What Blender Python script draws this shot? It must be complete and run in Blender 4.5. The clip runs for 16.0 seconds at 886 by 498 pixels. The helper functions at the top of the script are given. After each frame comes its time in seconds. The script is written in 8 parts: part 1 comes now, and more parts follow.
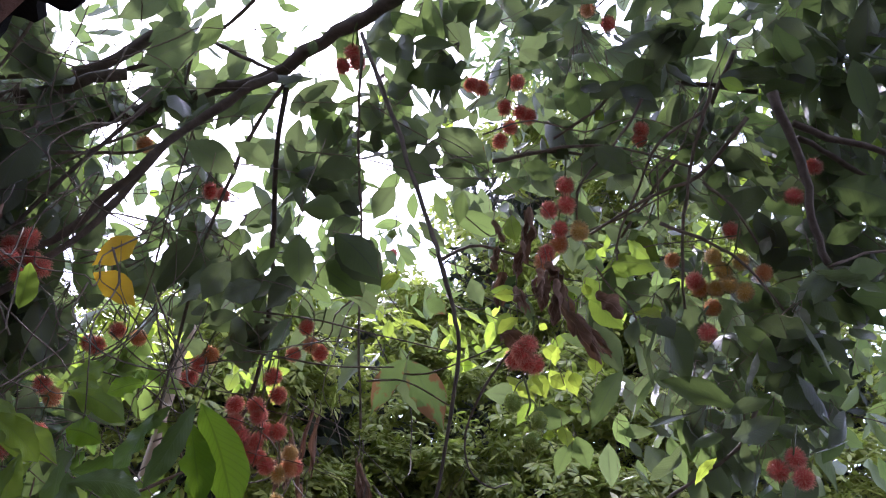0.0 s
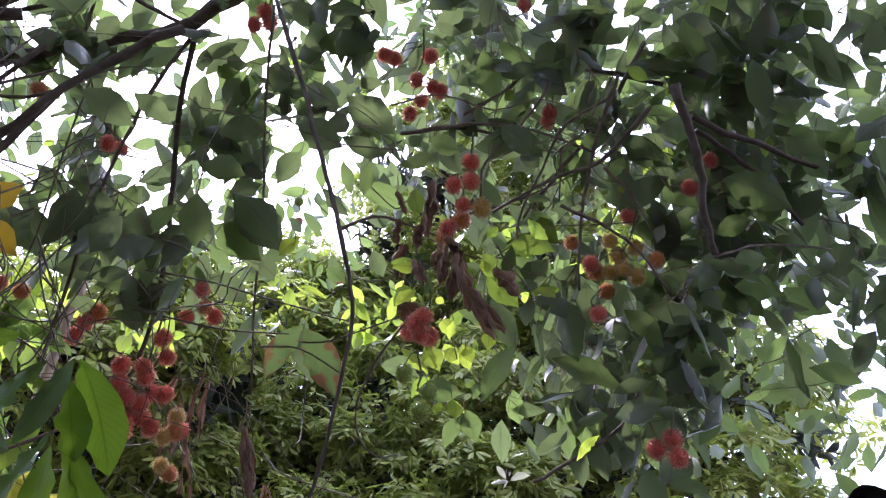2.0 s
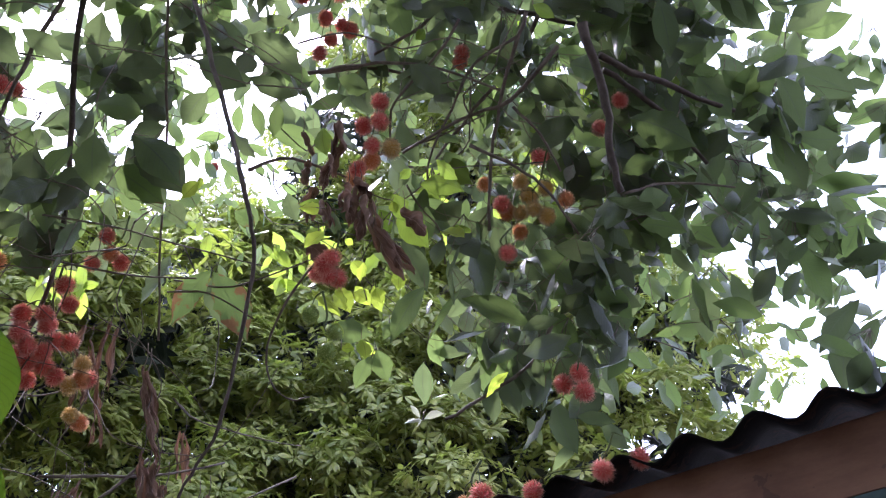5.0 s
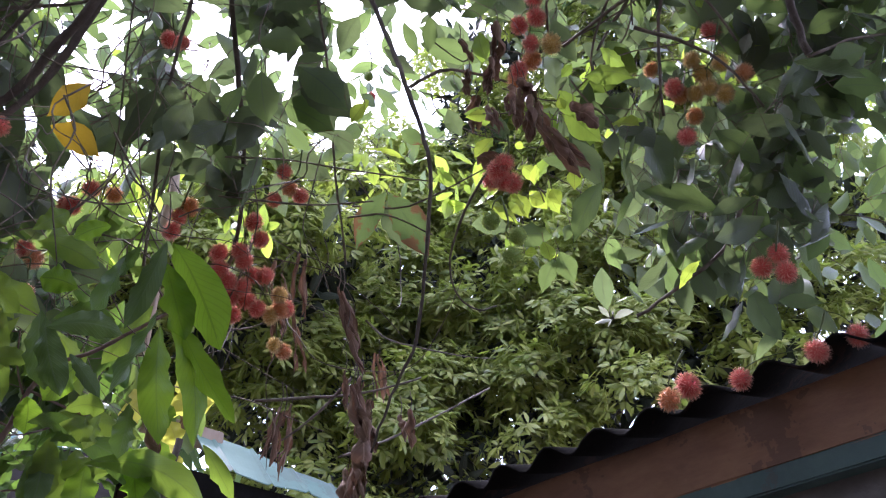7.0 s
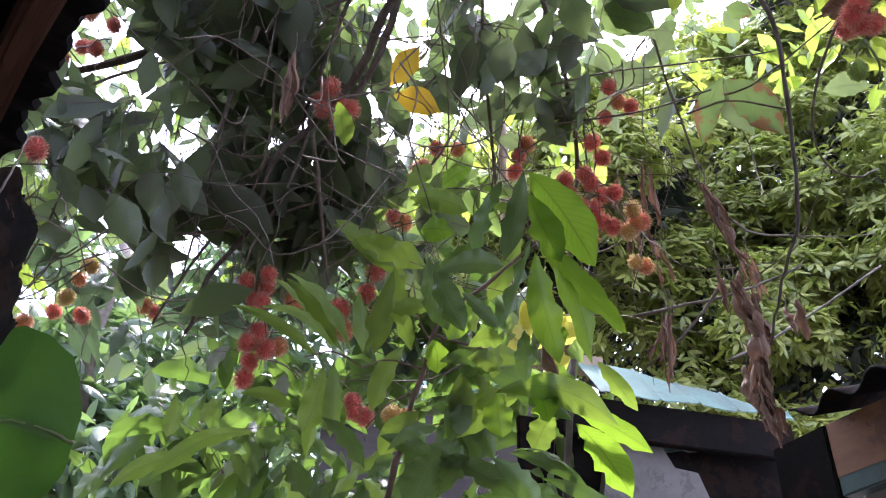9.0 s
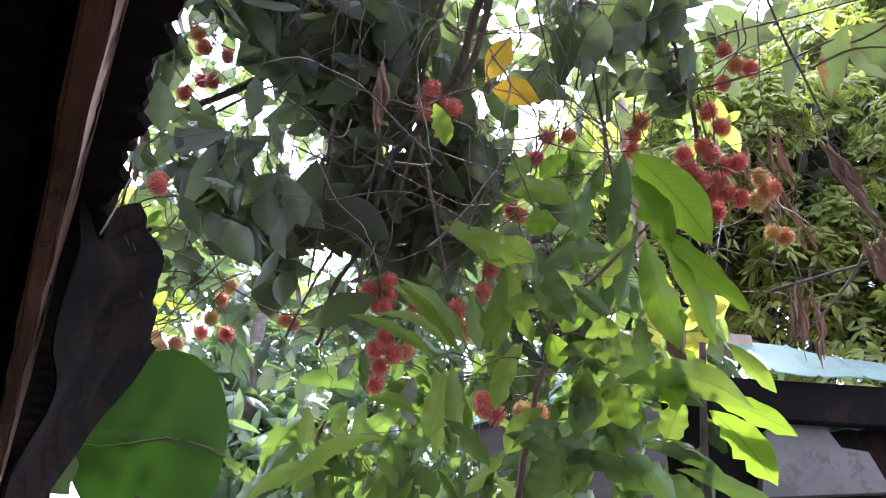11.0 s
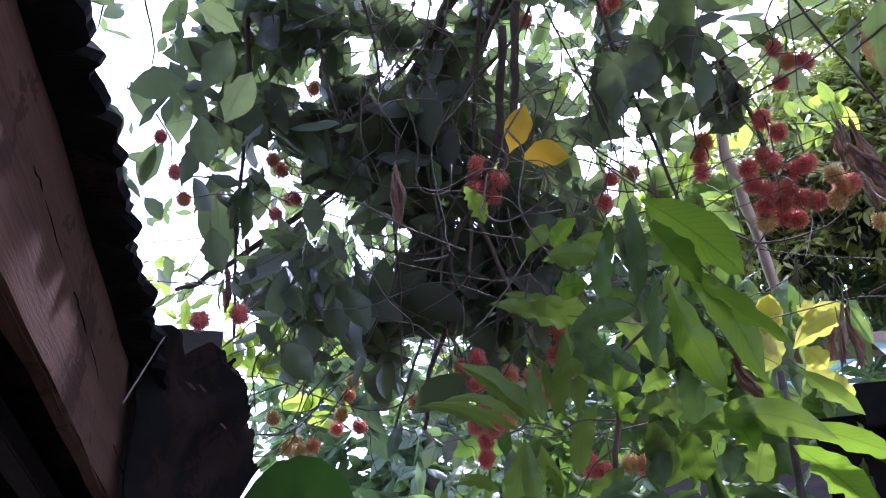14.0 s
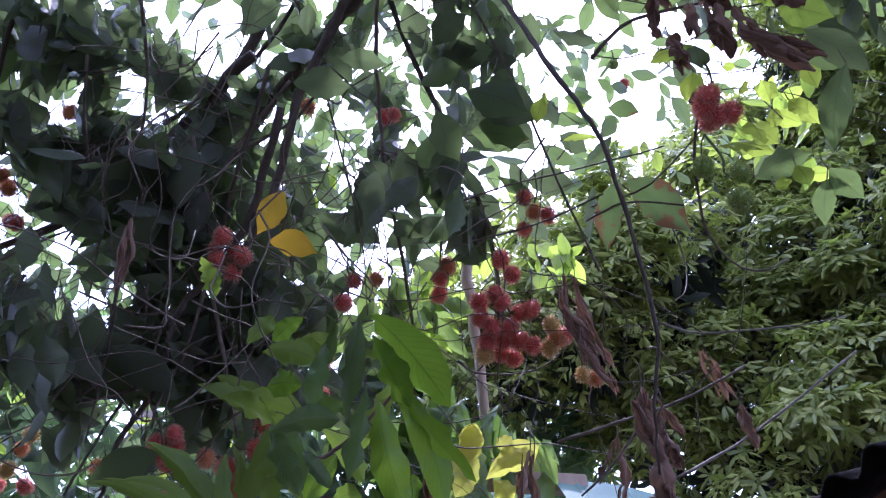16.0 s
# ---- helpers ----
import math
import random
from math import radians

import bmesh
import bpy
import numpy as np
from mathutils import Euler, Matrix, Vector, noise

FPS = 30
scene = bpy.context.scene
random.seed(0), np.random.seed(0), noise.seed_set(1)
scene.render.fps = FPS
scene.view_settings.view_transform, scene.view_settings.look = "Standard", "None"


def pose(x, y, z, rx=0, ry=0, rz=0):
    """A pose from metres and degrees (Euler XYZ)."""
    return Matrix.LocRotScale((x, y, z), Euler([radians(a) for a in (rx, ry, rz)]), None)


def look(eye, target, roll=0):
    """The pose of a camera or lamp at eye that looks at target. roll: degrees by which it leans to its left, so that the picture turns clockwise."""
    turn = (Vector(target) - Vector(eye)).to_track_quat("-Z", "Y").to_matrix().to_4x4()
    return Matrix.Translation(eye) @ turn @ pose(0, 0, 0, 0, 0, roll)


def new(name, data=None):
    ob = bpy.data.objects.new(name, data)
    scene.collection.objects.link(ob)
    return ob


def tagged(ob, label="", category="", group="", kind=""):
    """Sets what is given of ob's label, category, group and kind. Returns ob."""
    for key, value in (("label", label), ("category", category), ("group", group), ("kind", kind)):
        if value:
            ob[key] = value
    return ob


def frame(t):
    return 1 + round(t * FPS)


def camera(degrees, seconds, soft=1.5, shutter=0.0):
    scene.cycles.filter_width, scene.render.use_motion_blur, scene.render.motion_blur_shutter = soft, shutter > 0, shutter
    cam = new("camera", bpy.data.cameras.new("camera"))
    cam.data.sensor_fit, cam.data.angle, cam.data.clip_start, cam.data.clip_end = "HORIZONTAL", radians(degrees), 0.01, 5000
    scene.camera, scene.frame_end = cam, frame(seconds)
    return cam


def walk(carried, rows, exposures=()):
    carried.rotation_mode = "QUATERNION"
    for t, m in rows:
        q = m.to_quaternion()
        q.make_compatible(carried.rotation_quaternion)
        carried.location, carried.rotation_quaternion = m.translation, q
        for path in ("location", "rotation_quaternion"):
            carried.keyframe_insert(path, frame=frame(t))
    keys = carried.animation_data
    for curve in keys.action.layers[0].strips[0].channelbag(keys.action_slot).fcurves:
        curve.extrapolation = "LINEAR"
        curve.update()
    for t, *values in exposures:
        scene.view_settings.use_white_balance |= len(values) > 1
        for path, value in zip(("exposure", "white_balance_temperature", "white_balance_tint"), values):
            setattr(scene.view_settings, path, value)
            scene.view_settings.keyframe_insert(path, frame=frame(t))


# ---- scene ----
cam = camera(55.3, 16.0, 1.15)
PATH = [
    (0, (0.000, 0.000, 1.550), (0.000, 1.379, 2.998), 3.1),
    (0.5, (0.010, -0.005, 1.555), (0.101, 1.344, 3.029), 1.5),
    (1, (0.017, -0.002, 1.548), (0.167, 1.331, 3.031), 0.4),
    (1.5, (0.028, 0.003, 1.545), (0.228, 1.340, 3.019), -0.2),
    (2, (0.028, 0.008, 1.542), (0.236, 1.405, 2.957), 0.4),
    (2.5, (0.023, 0.026, 1.535), (0.182, 1.512, 2.864), 1.6),
    (3, (0.020, 0.023, 1.531), (0.125, 1.549, 2.819), 2.5),
    (3.5, (0.028, 0.014, 1.530), (0.142, 1.531, 2.828), 1.8),
    (4, (0.038, 0.004, 1.540), (0.318, 1.464, 2.878), -2.6),
    (4.2, (0.047, 0.005, 1.532), (0.413, 1.449, 2.867), -4.3),
    (6.3, (0.136, 0.054, 1.530), (0.479, 1.571, 2.787), -3.5),
    (6.5, (0.116, 0.062, 1.534), (0.359, 1.619, 2.765), -3.0),
    (7, (0.056, 0.071, 1.520), (0.058, 1.671, 2.720), -1.8),
    (7.5, (0.007, 0.070, 1.515), (-0.262, 1.664, 2.692), -1.4),
    (8, (-0.005, 0.069, 1.514), (-0.485, 1.633, 2.664), -0.9),
    (8.5, (-0.006, 0.084, 1.507), (-0.639, 1.614, 2.630), 0.3),
    (9, (-0.010, 0.097, 1.494), (-0.762, 1.604, 2.572), 1.1),
    (9.2, (-0.024, 0.094, 1.486), (-0.804, 1.594, 2.555), 1.1),
    (11.3, (0.077, 0.159, 1.523), (-1.057, 1.426, 2.577), 2.3),
    (11.5, (0.098, 0.171, 1.528), (-1.088, 1.392, 2.578), 2.3),
    (12, (0.207, 0.253, 1.524), (-1.099, 1.376, 2.541), 1.0),
    (12.5, (0.264, 0.267, 1.551), (-1.110, 1.300, 2.575), -0.4),
    (13, (0.285, 0.261, 1.555), (-1.110, 1.198, 2.639), -2.1),
    (13.5, (0.325, 0.293, 1.581), (-1.077, 1.191, 2.689), -2.4),
    (14, (0.308, 0.300, 1.564), (-1.040, 1.258, 2.689), -1.4),
    (14.5, (0.278, 0.277, 1.551), (-0.958, 1.376, 2.676), 0.6),
    (15, (0.259, 0.268, 1.547), (-0.821, 1.498, 2.697), 1.4),
    (15.5, (0.301, 0.286, 1.578), (-0.645, 1.568, 2.787), 0.7),
    (16, (0.338, 0.316, 1.599), (-0.524, 1.603, 2.863), -0.9),
]
# the film camera's gain: seconds, stops
EXPOSURES = [(0, 0.66, 5500, 34), (1.3, 0.65, 5400, 34), (2.4, 0.88, 5550, 32), (3.5, 1.05, 5550, 32), (4.2, 1.03, 5500, 32), (6.5, 0.82, 5430, 34), (8, 1.32, 5600, 31), (9.2, 1.45, 5600, 31), (11.5, 1.65, 5600, 31), (12.5, 1.5, 5300, 34), (13, 1.38, 5200, 36), (13.5, 0.9, 5150, 36), (14.5, 0.88, 4980, 38), (15.5, 1.0, 4930, 38), (16, 0.62, 4900, 41)]
walk(cam, [(t, look(eye, target, roll)) for t, eye, target, roll in PATH], EXPOSURES)

# overcast tropical sky, sun only a broad bright patch behind the crown
world = bpy.data.worlds.new("overcast_sky")
scene.world = world
world.use_nodes = True
wn, wl = world.node_tree.nodes, world.node_tree.links
sky = wn.new("ShaderNodeTexSky")
sky.sky_type, sky.sun_disc = "NISHITA", False
sky.sun_elevation, sky.sun_rotation = radians(62), radians(-25)
sky.dust_density, sky.ozone_density = 4.0, 0.6
veil = wn.new("ShaderNodeBackground")
veil.inputs[0].default_value, veil.inputs[1].default_value = (0.9, 0.97, 1.06, 1), 1.9
bright = wn["Background"]
bright.inputs[1].default_value = 0.12
both = wn.new("ShaderNodeAddShader")
wl.new(sky.outputs[0], bright.inputs[0])
wl.new(bright.outputs[0], both.inputs[0])
wl.new(veil.outputs[0], both.inputs[1])
wl.new(both.outputs[0], wn["World Output"].inputs[0])
sun = new("sun", bpy.data.lights.new("sun", "SUN"))
sun.data.energy, sun.data.angle, sun.data.color = 5.0, radians(4), (1.0, 0.95, 0.85)
sun.matrix_world = look((0, 0, 30), (0 - 30 * math.cos(radians(62)) * math.sin(radians(25)) * -1, -30 * math.cos(radians(62)) * math.cos(radians(25)), 30 - 30 * math.sin(radians(62))))



# ---------- materials ----------
def mat(name):
    m = bpy.data.materials.new(name)
    m.use_nodes = True
    nt = m.node_tree
    return m, nt.nodes, nt.links, nt.nodes["Principled BSDF"]


def ramp(n, stops):
    r = n.new("ShaderNodeValToRGB")
    while len(r.color_ramp.elements) < len(stops):
        r.color_ramp.elements.new(0.5)
    for e, (p, c) in zip(r.color_ramp.elements, stops):
        e.position, e.color = p, (*c, 1)
    return r


def mathn(n, l, op, a, b=None):
    m = n.new("ShaderNodeMath")
    m.operation = op
    for i, v in enumerate((a, b)):
        if v is None:
            continue
        if isinstance(v, (int, float)):
            m.inputs[i].default_value = v
        else:
            l.new(v, m.inputs[i])
    return m.outputs[0]


def mixc(n, l, f, a, b, mode="MIX"):
    m = n.new("ShaderNodeMix")
    m.data_type, m.blend_type = "RGBA", mode
    for i, v in ((0, f), (6, a), (7, b)):
        if isinstance(v, (int, float)):
            m.inputs[i].default_value = v
        elif isinstance(v, tuple):
            m.inputs[i].default_value = (*v, 1)
        else:
            l.new(v, m.inputs[i])
    return m.outputs[2]


def noise_tex(n, l, vec, scale, detail=4.0, rough=0.6):
    t = n.new("ShaderNodeTexNoise")
    t.inputs["Scale"].default_value, t.inputs["Detail"].default_value, t.inputs["Roughness"].default_value = scale, detail, rough
    l.new(vec, t.inputs["Vector"])
    return t.outputs["Fac"]


def leaf_mat(name, dark, light, glow, rough=0.4, trans=0.4, dry=(0.16, 0.07, 0.03), dry_amount=0.0, per_object=False, ribs=12.0, spec=0.4, warm=1.0, cool=1.0, veins=0.36):
    """A leaf blade: two greens varied leaf by leaf, a pale midrib and side veins along the blade, light shining through."""
    m, n, l, b = mat(name)
    tint = lambda c: (c[0] * (1 + 0.22 * warm) + c[1] * 0.06 * warm, c[1] * 0.95, c[2] * 1.1 + c[1] * 0.2 * cool)
    if dark[1] > dark[0]:
        dark, light, glow = tint(dark), tint(light), (glow[0] * 1.08, glow[1] * 0.97, glow[2] + 0.05 * cool)
    uv = n.new("ShaderNodeUVMap").outputs[0]
    sep = n.new("ShaderNodeSeparateXYZ")
    l.new(uv, sep.inputs[0])
    across = mathn(n, l, "ABSOLUTE", mathn(n, l, "SUBTRACT", sep.outputs[0], 0.5))
    geo = n.new("ShaderNodeNewGeometry")
    rnd = n.new("ShaderNodeObjectInfo").outputs["Random"] if per_object else geo.outputs["Random Per Island"]
    pos = n.new("ShaderNodeTexCoord").outputs["Object"]
    blotch = noise_tex(n, l, pos, 14.0, 3.0)
    tone = mathn(n, l, "ADD", mathn(n, l, "MULTIPLY", rnd, 0.75), mathn(n, l, "MULTIPLY", mathn(n, l, "SUBTRACT", blotch, 0.4), 0.7))
    col = mixc(n, l, tone, dark, light)
    # veins run from the midrib up and out
    ph = mathn(n, l, "MULTIPLY", mathn(n, l, "SUBTRACT", sep.outputs[1], mathn(n, l, "MULTIPLY", across, 0.45)), ribs * 6.283)
    vein = mathn(n, l, "POWER", mathn(n, l, "ADD", mathn(n, l, "MULTIPLY", mathn(n, l, "SINE", ph), 0.5), 0.5), 10.0)
    mid = mathn(n, l, "LESS_THAN", across, 0.026)
    lines = mathn(n, l, "MAXIMUM", mathn(n, l, "MULTIPLY", vein, veins), mid)
    col = mixc(n, l, mathn(n, l, "MULTIPLY", lines, 0.65), col, tuple(min(1, c * 1.35 + 0.02) for c in light))
    glowc = mixc(n, l, mathn(n, l, "MULTIPLY", lines, 0.75), mixc(n, l, rnd, glow, tuple(c * 0.62 for c in glow)), tuple(c * 0.35 for c in glow))
    if dry_amount > 0:
        edge = mathn(n, l, "ADD", mathn(n, l, "MULTIPLY", across, 0.9), mathn(n, l, "MULTIPLY", sep.outputs[1], 0.35))
        patch = mathn(n, l, "ADD", edge, mathn(n, l, "MULTIPLY", noise_tex(n, l, pos, 26.0, 5.0), 1.7))
        burnt = mathn(n, l, "MULTIPLY", mathn(n, l, "MINIMUM", mathn(n, l, "MAXIMUM", mathn(n, l, "MULTIPLY", mathn(n, l, "SUBTRACT", patch, 1.92 - dry_amount), 9.0), 0.0), 1.0), 0.85)
        col = mixc(n, l, burnt, col, dry)
        glowc = mixc(n, l, burnt, glowc, tuple(c * 1.3 for c in dry))
    specks = mathn(n, l, "GREATER_THAN", noise_tex(n, l, pos, 95.0, 2.0), 0.735)
    col = mixc(n, l, mathn(n, l, "MULTIPLY", specks, 0.6), col, tuple(c * 0.4 for c in dark))
    l.new(col, b.inputs["Base Color"])
    b.inputs["Roughness"].default_value = rough
    b.inputs["Specular IOR Level"].default_value = spec
    bump = n.new("ShaderNodeBump")
    bump.inputs["Strength"].default_value, bump.inputs["Distance"].default_value = 0.45, 0.002
    l.new(mathn(n, l, "ADD", lines, mathn(n, l, "MULTIPLY", noise_tex(n, l, pos, 60.0, 3.0), 0.6)), bump.inputs["Height"])
    l.new(bump.outputs[0], b.inputs["Normal"])
    tr = n.new("ShaderNodeBsdfTranslucent")
    l.new(glowc, tr.inputs[0])
    mx = n.new("ShaderNodeMixShader")
    mx.inputs[0].default_value = trans
    l.new(b.outputs[0], mx.inputs[1])
    l.new(tr.outputs[0], mx.inputs[2])
    l.new(mx.outputs[0], n["Material Output"].inputs[0])
    return m


def rough_mat(name, a, b_col, scale=8.0, rough=0.8, bump_d=0.003, stretch=(1, 1, 1), stain=None, metal=0.0, fine=9.0, spec=0.5):
    """A matt surface in two tones at two scales, with relief and stains."""
    m, n, l, b = mat(name)
    tc = n.new("ShaderNodeTexCoord").outputs["Object"]
    mp = n.new("ShaderNodeMapping")
    mp.inputs["Scale"].default_value = stretch
    l.new(tc, mp.inputs["Vector"])
    big = noise_tex(n, l, mp.outputs[0], scale, 5.0)
    small = noise_tex(n, l, mp.outputs[0], scale * fine, 6.0, 0.7)
    f = mathn(n, l, "ADD", mathn(n, l, "MULTIPLY", mathn(n, l, "SUBTRACT", big, 0.35), 1.9), mathn(n, l, "MULTIPLY", mathn(n, l, "SUBTRACT", small, 0.5), 0.9))
    col = mixc(n, l, f, a, b_col)
    if stain:
        s = mathn(n, l, "GREATER_THAN", noise_tex(n, l, tc, scale * 0.7, 6.0, 0.75), 0.56)
        col = mixc(n, l, mathn(n, l, "MULTIPLY", s, 0.7), col, stain)
    l.new(col, b.inputs["Base Color"])
    b.inputs["Roughness"].default_value, b.inputs["Metallic"].default_value = rough, metal
    b.inputs["Specular IOR Level"].default_value = spec
    bump = n.new("ShaderNodeBump")
    bump.inputs["Strength"].default_value, bump.inputs["Distance"].default_value = 0.6, bump_d
    l.new(mathn(n, l, "ADD", big, small), bump.inputs["Height"])
    l.new(bump.outputs[0], b.inputs["Normal"])
    return m


def fruit_mat(name, body, body2, tip, trans=0.35):
    """Skin and soft spines: the colour turns from the root of a spine to its tip."""
    m, n, l, b = mat(name)
    uv = n.new("ShaderNodeUVMap").outputs[0]
    sep = n.new("ShaderNodeSeparateXYZ")
    l.new(uv, sep.inputs[0])
    rnd = n.new("ShaderNodeObjectInfo").outputs["Random"]
    pos = n.new("ShaderNodeTexCoord").outputs["Object"]
    blotch = noise_tex(n, l, pos, 40.0, 3.0)
    base = mixc(n, l, mathn(n, l, "ADD", mathn(n, l, "MULTIPLY", rnd, 0.7), mathn(n, l, "MULTIPLY", mathn(n, l, "SUBTRACT", blotch, 0.4), 0.9)), body, body2)
    col = mixc(n, l, mathn(n, l, "POWER", sep.outputs[1], 1.0), base, tip)
    l.new(col, b.inputs["Base Color"])
    b.inputs["Roughness"].default_value = 0.5
    tr = n.new("ShaderNodeBsdfTranslucent")
    l.new(col, tr.inputs[0])
    mx = n.new("ShaderNodeMixShader")
    l.new(mathn(n, l, "MULTIPLY", sep.outputs[1], trans * 1.6), mx.inputs[0])
    l.new(b.outputs[0], mx.inputs[1])
    l.new(tr.outputs[0], mx.inputs[2])
    l.new(mx.outputs[0], n["Material Output"].inputs[0])
    return m


